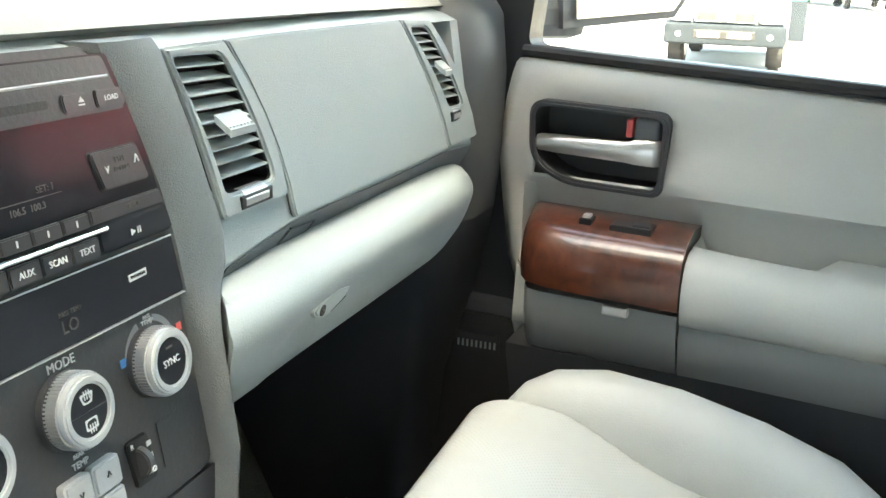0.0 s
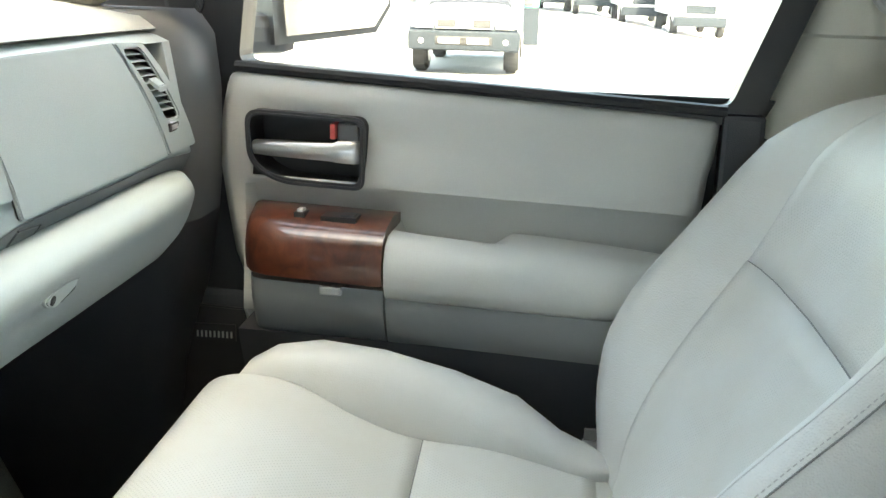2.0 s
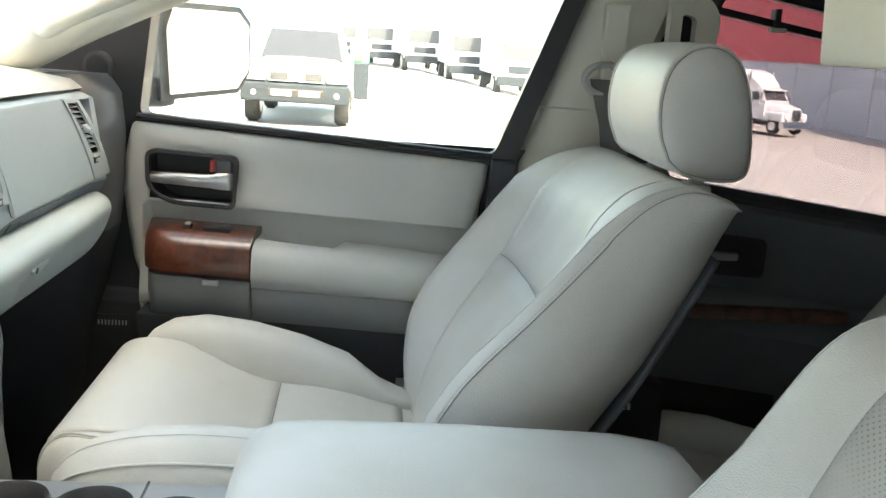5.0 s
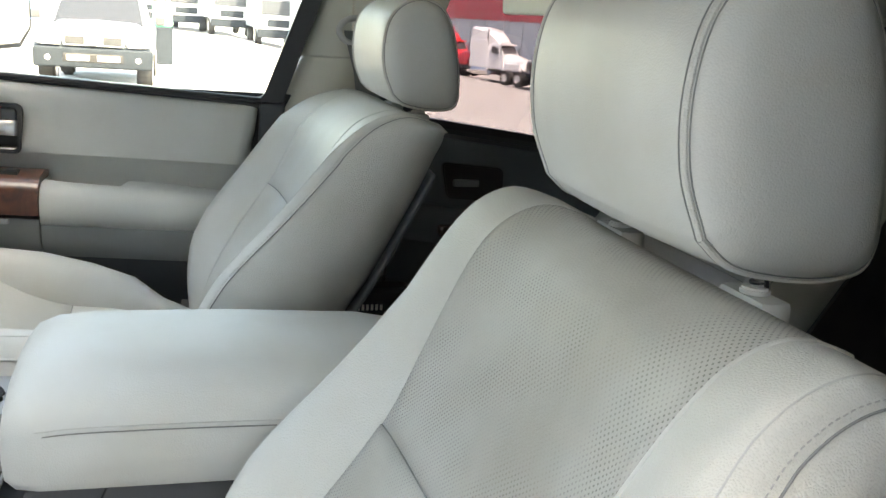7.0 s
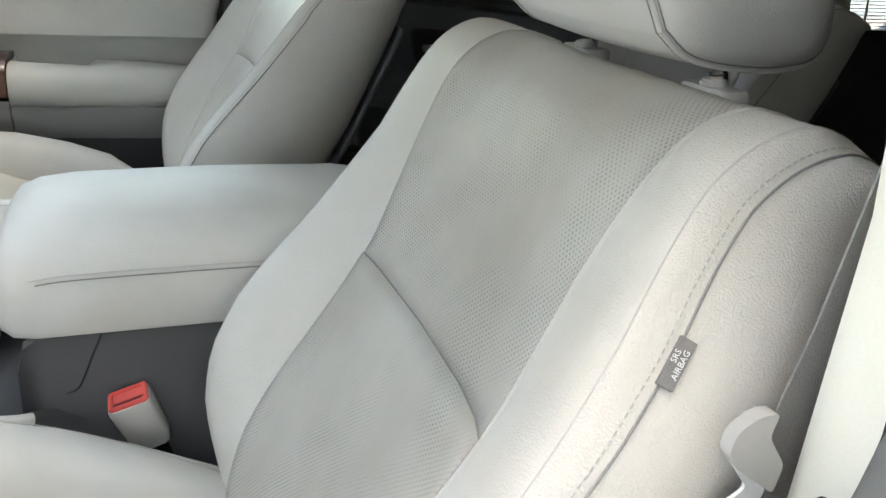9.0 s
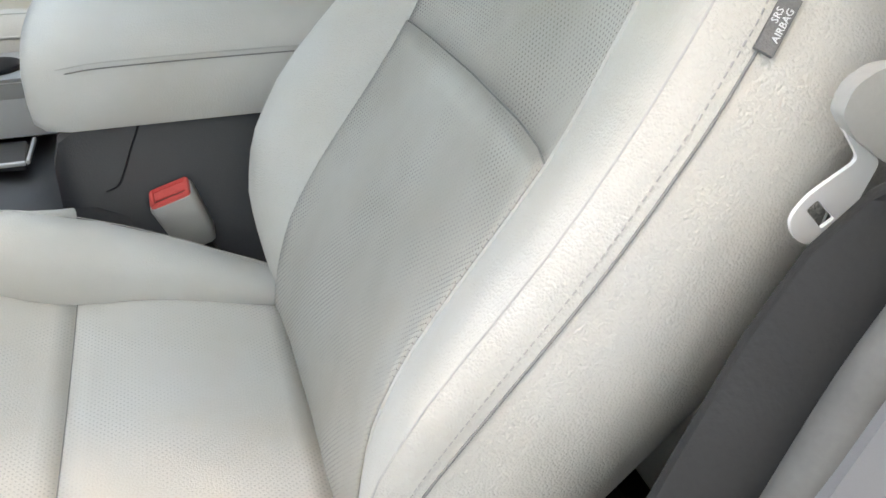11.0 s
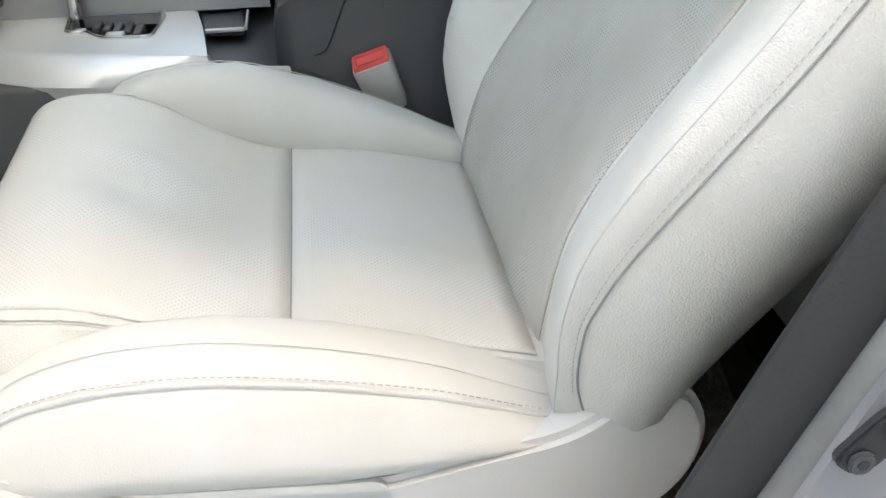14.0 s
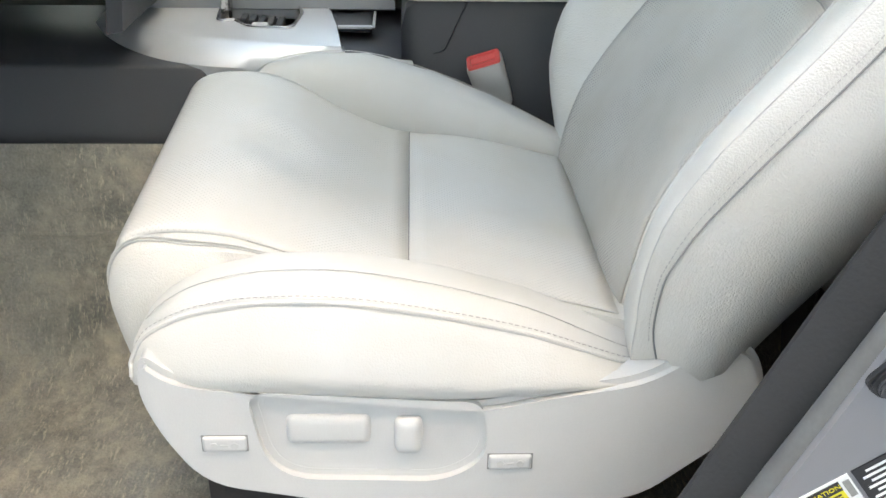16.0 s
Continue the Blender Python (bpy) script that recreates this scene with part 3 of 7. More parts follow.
# unseen plain wall, added along the car's side to keep the sun off
tagged(part("wall_yard", box((-5.3, -22, -2.7), (-5.0, 45, 11.0), 0.02), M_SUNWALL), "plain tall grey wall beside the car, added to block the sun", "wall", kind="structure")

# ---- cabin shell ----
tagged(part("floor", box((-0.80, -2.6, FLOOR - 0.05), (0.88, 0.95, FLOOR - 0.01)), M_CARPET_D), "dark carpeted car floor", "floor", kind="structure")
tagged(part("ceiling", loft([[(x, y, 1.715 - 0.045 * (abs(x) / 0.72) ** 3 - 0.05 * max(0, y / 0.2) + dz) for x, dz in
                              [(-0.71, 0), (-0.65, 0), (-0.55, 0), (-0.3, 0), (0, 0), (0.3, 0), (0.55, 0), (0.7, 0), (0.80, 0), (0.80, 0.05), (0.4, 0.05), (0, 0.05), (-0.4, 0.05), (-0.71, 0.05)]]
                             for y in (-2.6, -2, -1.5, -1, -0.5, -0.2, 0, 0.12)]), M_HEADLINER, smooth=40), "beige fabric headliner", "ceiling", kind="structure")
tagged(part("wall_rear", slab([(-0.86, FLOOR), (0.9, FLOOR), (0.9, 1.72), (-0.86, 1.72)], [rounded([(-0.62, 1.2), (0.66, 1.2), (0.6, 1.56), (-0.56, 1.56)], 0.06)], 0.05, 'y', 0.004), M_DARK),
       "dark tailgate trim with window opening", "tailgate", kind="structure").location = (0, -2.65, 0)
tagged(part("wall_front", box((-0.86, 0.95, FLOOR), (0.9, 1.0, 1.42)), M_CARPET_D), "dark carpeted firewall", "bulkhead", kind="structure")
qw = rounded([(-1.50, 1.215, 0.03), (-1.93, 1.20, 0.05), (-1.90, 1.465, 0.07), (-1.48, 1.50, 0.03)], 0.04)
tagged(part("wall_right", slab([(-1.45, FLOOR), (-1.45, 1.72), (-2.6, 1.72), (-2.6, FLOOR)], [qw], 0.05, 'x', 0.004), M_DARK), "dark rear quarter trim with window opening", "side trim", kind="structure").location = (0.86, 0, 0)
qp = part("quarter_window", slab(qw, (), 0.004, 'x'), M_GLASS)
qp.location = (0.89, 0, 0)
for k in range(13):
    part("heater_line", tube([(-0.001, -1.5, 1.215 + 0.0085 * k), (-0.001, -1.92, 1.208 + 0.0085 * k)], 0.0013, 6), M_SEAL, qp)
for y in (-1.70, -1.84):
    part("heater_bus", box((-0.003, y - 0.003, 1.21), (-0.0005, y + 0.003, 1.318)), M_WHITE, qp)
tagged(qp, "quarter window glass with fine heater lines", "window", kind="structure")
tagged(part("wall_left", slab([(-0.50, FLOOR), (-0.50, 1.72), (-2.6, 1.72), (-2.6, FLOOR)], [rounded([(-0.62, 1.30), (-1.42, 1.27), (-1.40, 1.6), (-0.66, 1.61)], 0.04), qw], -0.05, 'x', 0.004), M_DARK), "dark side trim behind the driver", "side trim", kind="structure").location = (-0.84, 0, 0)
for nm, ob_ in (("rear_left_window", slab(rounded([(-0.61, 1.29), (-1.43, 1.26), (-1.41, 1.61), (-0.65, 1.62)], 0.04), (), -0.004, 'x')), ("quarter_window_left", slab(qw, (), -0.004, 'x'))):
    o = tagged(part(nm, ob_, M_PRIVACY), "dark tinted side window glass", "window", kind="structure")
    o.location = (-0.865, 0, 0)
o = tagged(part("tailgate_window", slab(rounded([(-0.62, 1.2), (0.66, 1.2), (0.6, 1.56), (-0.56, 1.56)], 0.06), (), 0.004, 'y'), M_PRIVACY), "dark tinted tailgate glass", "window", kind="structure")
o.location = (0, -2.63, 0)
# side rails of the roof
for sx, nm in ((1, "trim_rail_right"), (-1, "trim_rail_left")):
    tagged(part(nm, loft([[(sx * (0.66 - i), y, 1.69), (sx * (0.72 - i), y, 1.68 - d), (sx * (0.79 - i), y, 1.665 - 2 * d), (sx * (0.86 - i), y, 1.66 - 2 * d), (sx * (0.90 - i), y, 1.68), (sx * (0.9 - i), y, 1.75), (sx * (0.66 - i), y, 1.75)] for y, d, i in ((0.1, -0.02, 0.1 if sx < 0 else 0), (-0.3, -0.02, 0.1 if sx < 0 else 0), (-0.62, 0.0, 0), (-1.2, 0.0, 0), (-1.5, 0.068, 0), (-2.0, 0.083, 0), (-2.6, 0.083, 0))]), M_HEADLINER, smooth=40),
           "pale roof side rail trim", "trim", kind="structure")
rv = thing("roof_vent", "dark oval air vent in the headliner rail", "air vent", pose(0.725, -1.62, 1.548, 0, 32, 0))
part("vent_frame", slab(rounded([(-0.045, -0.09), (0.045, -0.09), (0.045, 0.09), (-0.045, 0.09)], 0.03), (), -0.012, 'z', 0.004), M_HEADLINER, rv)
part("vent_grille", slab(rounded([(-0.03, -0.06), (0.03, -0.06), (0.03, 0.06), (-0.03, 0.06)], 0.02), (), -0.016, 'z', 0.002), M_BLACK, rv)


# ---- windshield and pillars ----
wsm = bmesh.new()
q = [(-0.66, 0.9, 1.43), (0.68, 0.9, 1.43), (0.60, 0.13, 1.665), (-0.58, 0.13, 1.665)]
lo = [wsm.verts.new(v) for v in q]
hi = [wsm.verts.new((v[0], v[1] + 0.004, v[2] + 0.008)) for v in q]
wsm.faces.new(lo)
wsm.faces.new(hi)
for i in range(4):
    wsm.faces.new((lo[i], lo[(i + 1) % 4], hi[(i + 1) % 4], hi[i]))
wsh = tagged(part("window_front", wsm, M_GLASS), "clear windshield", "windshield", kind="structure")
wsh.visible_shadow = False


def pillar_front(sx):
    line = [(sx * 0.82, 0.72, 1.39), (sx * 0.80, 0.50, 1.45), (sx * 0.785, 0.36, 1.52), (sx * 0.765, 0.2, 1.595), (sx * 0.72, 0.05, 1.66)]
    bmp = tube(smooth_line(line, 5), 0.048, 14, 0.75)
    return tagged(part("pillar_front", bmp, M_PILLAR, smooth=60), "pale moulded windshield pillar trim", "pillar", kind="structure")


pillar_front(1)
grab = thing("grab_handle", "pale moulded grab handle on the windshield pillar", "grab handle")
part("grip", tube(smooth_line([(0.755, 0.42, 1.505), (0.715, 0.40, 1.50), (0.695, 0.36, 1.52), (0.68, 0.27, 1.56), (0.68, 0.20, 1.59), (0.70, 0.16, 1.605), (0.735, 0.155, 1.615)], 6), 0.016, 12), M_PILLAR, grab, smooth=60)
for yz in ((0.42, 1.505), (0.155, 1.615)):
    part("mount", cyl(0.02, 0.03, 18, bevel=0.004, m=pose(0.745, yz[0], yz[1], 0, 90, 0)), M_PILLAR, grab)


def pillar_middle():
    """Trim of the passenger side's middle pillar with its belt."""
    p = thing("middle_pillar", "pale moulded pillar trim with seat belt guide", "pillar")
    rings = []
    for z, yf, yr in ((1.30, -0.338, -0.50), (1.32, -0.342, -0.51), (1.42, -0.385, -0.53), (1.424, -0.382, -0.535), (1.5, -0.405, -0.565), (1.6, -0.44, -0.60), (1.70, -0.47, -0.63)):
        k = 0.0 if z < 1.423 else 0.006
        rings.append([(0.885, yf + 0.01, z), (0.85 - k, yf, z), (0.835 - k, yf - 0.02, z), (0.828 - k, (yf + yr) / 2, z), (0.835 - k, yr + 0.02, z), (0.855, yr, z), (0.885, yr, z)])
    part("upper_trim", loft(rings), M_PILLAR, p, smooth=45)
    part("lower_trim", loft([[(0.885, yf + 0.01, z), (0.85, yf, z), (0.838, yf - 0.02, z), (0.838, yr + 0.02, z), (0.885, yr, z)] for z, yf, yr in ((0.6, -0.30, -0.56), (1.0, -0.315, -0.53), (1.298, -0.338, -0.5))]), M_DARK, p, "dark lower pillar trim", smooth=40)
    part("height_slider", box((0.812, -0.515, 1.42), (0.832, -0.47, 1.60), 0.006), M_PILLAR, p)
    part("guide_ring", tube(smooth_line([(0.80, -0.485, 1.50), (0.795, -0.455, 1.495), (0.793, -0.44, 1.475), (0.795, -0.455, 1.455), (0.80, -0.485, 1.452), (0.803, -0.505, 1.475), (0.80, -0.485, 1.50)], 4), 0.006, 10), M_SHIELD, p)
    part("webbing", loft([[(x, y, z), (x - 0.0015, y, z), (x - 0.0015, y - w, z), (x, y - w, z)] for x, y, z, w in ((0.798, -0.45, 1.475, 0.046), (0.785, -0.47, 1.40, 0.046), (0.77, -0.49, 1.25, 0.046), (0.76, -0.5, 1.0, 0.046))]), M_BELT, p, "grey brown seat belt webbing")
    return p


pillar_middle()


def rear_door():
    d = thing("rear_door", "closed rear passenger door with dark inner trim", "car door")
    fall = lambda y, k: -k * (-0.60 - y)
    win = rounded([(-0.60, 1.300, 0.03), (-1.42, 1.20, 0.03), (-1.40, 1.535, 0.04), (-0.68, 1.648, 0.04)], 0.03)
    part("door_shell", slab([(-0.52, FLOOR), (-0.52, 1.72), (-1.455, 1.72), (-1.455, FLOOR)], [win], 0.045, 'x', 0.003), M_DARK, d).location = (0.855, 0, 0)
    inner = rounded([(-0.61, 1.313, 0.03), (-1.40, 1.218, 0.03), (-1.39, 1.527, 0.04), (-0.685, 1.641, 0.04)], 0.03)
    part("window_seal", slab(win, [inner], 0.03, 'x', 0.003), M_BLACK, d).location = (0.85, 0, 0)
    w = part("window_pane", slab(win, (), 0.004, 'x'), M_TINT, d, "tinted window glass")
    w.location = (0.885, 0, 0)
    w.visible_shadow = False
    part("inner_panel", loft([[(x, y, z + fall(y, 0.12)) for x, z in ((0.857, 1.29), (0.825, 1.282), (0.815, 1.21), (0.83, 1.14), (0.80, 1.12), (0.78, 1.07), (0.80, 1.0), (0.83, 0.8), (0.857, 0.7))] for y in (-0.56, -0.8, -1.1, -1.42)]), M_DASH_DK, d, smooth=35)
    part("wood_strip", box((0.772, -0.95, 1.075), (0.80, -0.66, 1.10), 0.008), M_WOOD, d, "dark burl wood strip")
    b = part("handle_bezel", slab(rounded([(-0.665, 1.225), (-0.80, 1.215), (-0.80, 1.145), (-0.68, 1.15)], 0.015), (), -0.008, 'x', 0.003), M_BLACK, d)
    b.location = (0.818, 0, 0)
    part("door_release", box((-0.022, -0.745, 1.177), (-0.004, -0.69, 1.191), 0.005), M_DECK, b)
    part("speaker_grille", slab(rounded([(-0.55, 1.0), (-0.85, 1.0), (-0.85, 0.75), (-0.55, 0.75)], 0.05), (), -0.006, 'x', 0.002), M_BLACK, d).location = (0.812, 0, 0)
    loop = rounded([(-0.572, 1.632, 0.02), (-0.632, 1.622, 0.025), (-0.658, 1.59, 0.02), (-0.652, 1.535, 0.02), (-0.632, 1.502, 0.02), (-0.572, 1.478, 0.01)], 0.02)
    gap = rounded([(-0.592, 1.590), (-0.616, 1.584), (-0.616, 1.534), (-0.592, 1.520)], 0.008)
    part("grab_handle", slab(loop, [gap], 0.032, 'x', 0.008, 3), M_PILLAR, d, "pale pillar grab handle", smooth=50).location = (0.785, 0, 0)
    # shade rail under the window's upper edge, with its hook
    part("shade_rail", loft([[(x, y, 1.618 + fall(y, 0.158) + dz) for x, dz in ((0.845, -0.010), (0.868, -0.010), (0.868, 0.002), (0.845, 0.002))] for y in (-0.63, -0.9, -1.40)]), M_BLACK, d)
    hook = part("shade_hook", box((0.838, -0.782, 1.578), (0.862, -0.770, 1.612), 0.003), M_BLACK, d)
    part("hook_tip", box((0.834, -0.792, 1.572), (0.844, -0.762, 1.580), 0.002), M_SHIELD, hook)
    return d


rear_door()


def roof_screen():
    s = thing("fold_down_screen", "beige fold-down screen hanging from the headliner", "screen", pose(0.09, -0.593, 1.52, -4, 0, 0))
    part("screen_shell", box((-0.16, -0.012, 0.0), (0.158, 0.012, 0.17), 0.006, 3), M_PILLAR, s)
    part("bezel", box((-0.14, -0.015, 0.012), (0.14, -0.011, 0.155), 0.001), M_BLACK, s)
    part("hinge", cyl(0.012, 0.06, 20, bevel=0.002, m=pose(-0.175, 0, 0.045, 0, 90, 0)), M_PILLAR, s)
    part("hinge_knob", cyl(0.006, 0.02, 16, m=pose(-0.19, 0.012, 0.045, 90)), M_BLACK, s)
    part("mount", box((-0.18, -0.05, 0.165), (0.18, 0.05, 0.215), 0.01), M_PILLAR, s)
    return s


roof_screen()


# ---- kick panel, footwell ----
kp = thing("kick_panel", "dark speaker panel low in the passenger footwell", "trim panel", pose(0.034, 0.006, 0.004))
part("panel", box((0.868, 0.10, 0.5), (0.9, 0.99, 1.05), 0.01), M_DARK, kp)
part("speaker_cover", slab(rounded([(0.43, 1.03), (0.24, 1.02), (0.20, 0.8), (0.43, 0.75)], 0.03), (), -0.006, 'x', 0.002), M_BLACK, kp).location = (0.868, 0, 0)
part("plate", box((0.858, 0.315, 0.975), (0.864, 0.398, 1.0), 0.001), M_BLACK, kp)
part("logo_square", box((0.856, 0.378, 0.980), (0.8595, 0.395, 0.996)), M_DIM, kp, "small grey maker's square")
for k in range(9):
    part("letter_bar", box((0.8565, 0.3675 - 0.006 * k, 0.981), (0.8592, 0.3698 - 0.006 * k, 0.990)), M_DASH, kp)
kp2 = thing("speaker_plate", "small speaker label low behind the passenger seat", "label", pose(0.47, -0.44, 1.0))
part("plate", box((0.03, -0.10, -0.16), (0.08, 0.12, 0.05), 0.01), M_BLACK, kp2)
part("logo_square", box((0.026, 0.005, 0.008), (0.0315, 0.025, 0.027)), M_WHITE, kp2)
for k in range(6):
    part("letter_bar", box((0.0265, -0.008 - 0.008 * k, 0.010), (0.0305, -0.004 - 0.008 * k, 0.020)), M_WHITE, kp2)
de = thing("dash_end_trim", "charcoal trim between dashboard and door", "trim panel")
part("end_cap", loft([[(x + dx, y + dy, z) for x, y in ((0.74, 0.36), (0.765, 0.338), (0.80, 0.324), (0.87, 0.322), (0.88, 0.6), (0.74, 0.6))] for z, dx, dy in ((1.175, 0.0112, 0.0112), (1.25, 0, 0), (1.34, 0, 0), (1.40, 0.005, 0.008), (1.43, 0.02, 0.03))]), M_ENDCAP, de, smooth=60)
part("lower_cap", loft([[(x + dx, y + dy, z) for x, y in ((0.74, 0.36), (0.765, 0.338), (0.80, 0.324), (0.87, 0.322), (0.88, 0.6), (0.74, 0.6))] for z, dx, dy in ((0.70, 0.07, 0.10), (0.95, 0.055, 0.07), (1.08, 0.035, 0.035), (1.175, 0.0112, 0.0112))]), M_DARK, de, smooth=50)
mat_ = thing("floor_mat", "dark rubber backed mat in the passenger footwell", "floor mat")
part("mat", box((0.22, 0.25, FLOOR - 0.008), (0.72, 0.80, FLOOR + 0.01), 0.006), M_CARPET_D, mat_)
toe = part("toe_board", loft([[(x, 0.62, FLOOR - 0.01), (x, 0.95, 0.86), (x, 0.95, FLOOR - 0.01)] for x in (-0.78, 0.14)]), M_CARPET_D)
foot = part("toe_board", loft([[(x, 0.50, FLOOR - 0.01), (x, 0.575, 0.70), (x, 0.66, 0.90), (x, 0.80, 1.10), (x, 0.95, 1.10), (x, 0.95, FLOOR - 0.01)] for x in (0.141, 0.86)]), M_FOOT, smooth=40)
tagged(foot, "grey carpeted toe board of the passenger footwell", "floor", kind="structure")
tagged(toe, "dark carpeted toe board", "floor", kind="structure")
# driver's carpet and the tunnel's flank
cp = part("carpet", loft([[(-0.20, y, 0.86), (-0.215, y, 0.80), (-0.235, y, 0.68), (-0.27, y, 0.59), (-0.33, y, 0.565), (-0.5, y, 0.56), (-0.74, y, 0.56), (-0.78, y, 0.60), (-0.80, y, 0.62), (-0.80, y, 0.545), (-0.2, y, 0.545), (-0.17, y, 0.6)] for y in (-0.5, 0.1, 0.45, 0.62)] +
                       [[(-0.20, 0.95, 0.88), (-0.215, 0.95, 0.88), (-0.235, 0.95, 0.87), (-0.27, 0.95, 0.86), (-0.33, 0.95, 0.86), (-0.5, 0.95, 0.86), (-0.74, 0.95, 0.86), (-0.78, 0.95, 0.86), (-0.80, 0.95, 0.86), (-0.80, 0.95, 0.545), (-0.2, 0.95, 0.545), (-0.17, 0.95, 0.6)]]), M_CARPET, smooth=40)
part("carpet_fold", tube(smooth_line([(-0.222, 0.62, 0.752), (-0.2235, 0.45, 0.744), (-0.223, 0.3, 0.748), (-0.2235, 0.1, 0.744)], 6), 0.0035), M_CARPET, cp)
tagged(cp, "worn grey brown carpet of the driver's footwell", "carpet", kind="structure")

# ---- front passenger door ----
DOOR = pose(0.832, 0, 0, 0, 0, -5.1)


def passenger_door():
    d = thing("front_door", "closed front passenger door with grey vinyl panel", "car door", DOOR)
    ys = [0.325, 0.31, 0.29, 0.279, 0.22, 0.15, 0.1315, 0.06, 0.0, -0.1, -0.2, -0.27, -0.285, -0.295]
    zs = [1.36, 1.352, 1.335, 1.3085, 1.27, 1.245, 1.225, 1.215, 1.18, 1.12, 1.06, 1.0, 0.95]
    xo = {1.36: 0.03, 1.352: 0.006, 1.335: -0.001, 1.3085: -0.004, 1.27: -0.008, 1.245: -0.017, 1.225: -0.016, 1.215: 0.002, 1.18: 0.017, 1.12: 0.018, 1.06: 0.012, 1.0: 0.008, 0.95: 0.008}
    bm = bmesh.new()
    g = {}

    def yy(y, z):
        if y > 0.3:
            return y + float(np.interp(z, [0.95, 1.05, 1.075, 1.157, 1.243, 1.29, 1.348, 1.36], [-0.06, -0.05, -0.024, -0.009, 0.002, -0.001, -0.010, -0.013]))
        return y + (0.12 * (1.36 - z) if y < -0.25 else 0)
    for i, y in enumerate(ys):
        for j, z in enumerate(zs):
            edge = 0.012 if i in (0, len(ys) - 1) else (0.003 if i in (1, len(ys) - 2) else 0)
            zz = z - 0.034 * max(0.0, (0.31 - y)) / 0.6 * (1 if z > 1.3 else 0.4)
            side = y > 0.285
            xz = -0.006 if side and z < 1.33 else xo[z]
            g[i, j] = bm.verts.new((xz + edge, yy(y, z), max(zz, 1.046 - 0.002 * (j - 10)) if side else zz))
    for i in range(len(ys) - 1):
        for j in range(len(zs) - 1):
            if 3 <= i < 6 and 3 <= j < 6:
                continue
            bm.faces.new((g[i, j], g[i + 1, j], g[i + 1, j + 1], g[i, j + 1]))
    skin = part("door_panel", bm, M_VINYL, d, smooth=50)
    mod = skin.modifiers.new("thick", 'SOLIDIFY')
    mod.thickness, mod.offset = 0.006, -1
    # handle bezel, well, handle and lock
    outer = rounded([(0.284, 1.312, 0.02), (0.1265, 1.307, 0.016), (0.129, 1.216, 0.014), (0.242, 1.219, 0.04), (0.2815, 1.243, 0.03)], 0.02, 6)
    inner = rounded([(0.2775, 1.3055, 0.016), (0.1335, 1.3005, 0.012), (0.136, 1.2235, 0.010), (0.239, 1.2265, 0.035), (0.2745, 1.247, 0.025)], 0.02, 6)
    bez = part("handle_bezel", slab(outer, [inner], -0.022, 'x', 0.003), M_DARK, d, "dark bezel round the door release", smooth=40)
    part("handle_well", slab(outer, (), 0.01, 'x'), M_BLACK, bez).location = (0.03, 0, 0)
    part("well_wall", slab(outer, [inner], 0.035, 'x'), M_BLACK, bez)
    sec = [(-0.003, -0.012), (-0.012, -0.011), (-0.016, -0.004), (-0.016, 0.006), (-0.011, 0.012), (-0.003, 0.012)]
    rings = []
    for y, s, dx in [(0.276, 0.6, 0.006), (0.272, 0.75, 0.001), (0.25, 0.85, 0), (0.2, 0.9, -0.001), (0.172, 0.95, 0), (0.163, 1.15, 0), (0.143, 1.2, 0.001), (0.137, 1.15, 0.004), (0.1345, 1.0, 0.009)]:
        rings.append([(dx + a - 0.006, y, 1.264 - 0.02 * (0.28 - y) + b * s + (0.001 if y < 0.165 else 0)) for a, b in sec])
    part("door_release", loft(rings), M_SILVER, d, "satin silver release handle", smooth=45)
    part("lock_tab", box((-0.006, 0.140, 1.2725), (0.03, 0.1675, 1.2985), 0.004, 3), M_LOCK, d, "dark grey lock tab", smooth=40)
    part("lock_mark", box((-0.007, 0.1695, 1.2770), (0.03, 0.1765, 1.2965), 0.0015), M_RED, d, "red lock marker")
    # wood armrest cap
    sec = lambda k, t: [(0.012, 1.190), (-0.03 * k, 1.194 - t * 0.2), (-0.066 * k, 1.186 - t), (-0.082 * k, 1.175 - t), (-0.089 * k, 1.158 - t), (-0.090 * k, 1.135), (-0.086 * k, 1.119 + t), (-0.06 * k, 1.114 + t), (0.012, 1.112 + t)]
    rings = [[(a, y, b - 0.02 * (0.28 - y)) for a, b in sec(k, t)] for y, k, t in
             [(0.274, 0.15, 0.012), (0.272, 0.5, 0.007), (0.267, 0.76, 0.003), (0.257, 0.89, 0.001), (0.235, 0.96, 0), (0.2, 1, 0), (0.14, 1, 0), (0.0885, 1, 0)]]
    cap = part("wood_cap", loft(rings), M_WOOD, d, "glossy burl wood armrest cap", smooth=50)
    part("window_switch", box((-0.060, 0.1280, 1.1800), (-0.032, 0.1730, 1.1912), 0.0015), M_BLACK, cap)
    part("switch_rocker", box((-0.056, 0.1310, 1.1860), (-0.036, 0.1490, 1.1932), 0.0015), M_DARK, cap)
    part("lock_switch", box((-0.056, 0.1940, 1.1800), (-0.036, 0.2080, 1.1935), 0.0015), M_BLACK, cap)
    part("lock_key", box((-0.053, 0.1970, 1.1900), (-0.040, 0.2050, 1.1965), 0.001), M_SILVERP, cap)
    # vinyl armrest with a pull pocket
    sec2 = lambda top, pocket: [(0.012, top + 0.002 - pocket), (-0.012, top - pocket), (-0.03, top - pocket * 0.9), (-0.038, top), (-0.062, top - 0.001), (-0.078, top - 0.01), (-0.086, top - 0.03), (-0.085, 1.12), (-0.078, 1.106), (-0.07, 1.10), (0.012, 1.10)]
    rings = []
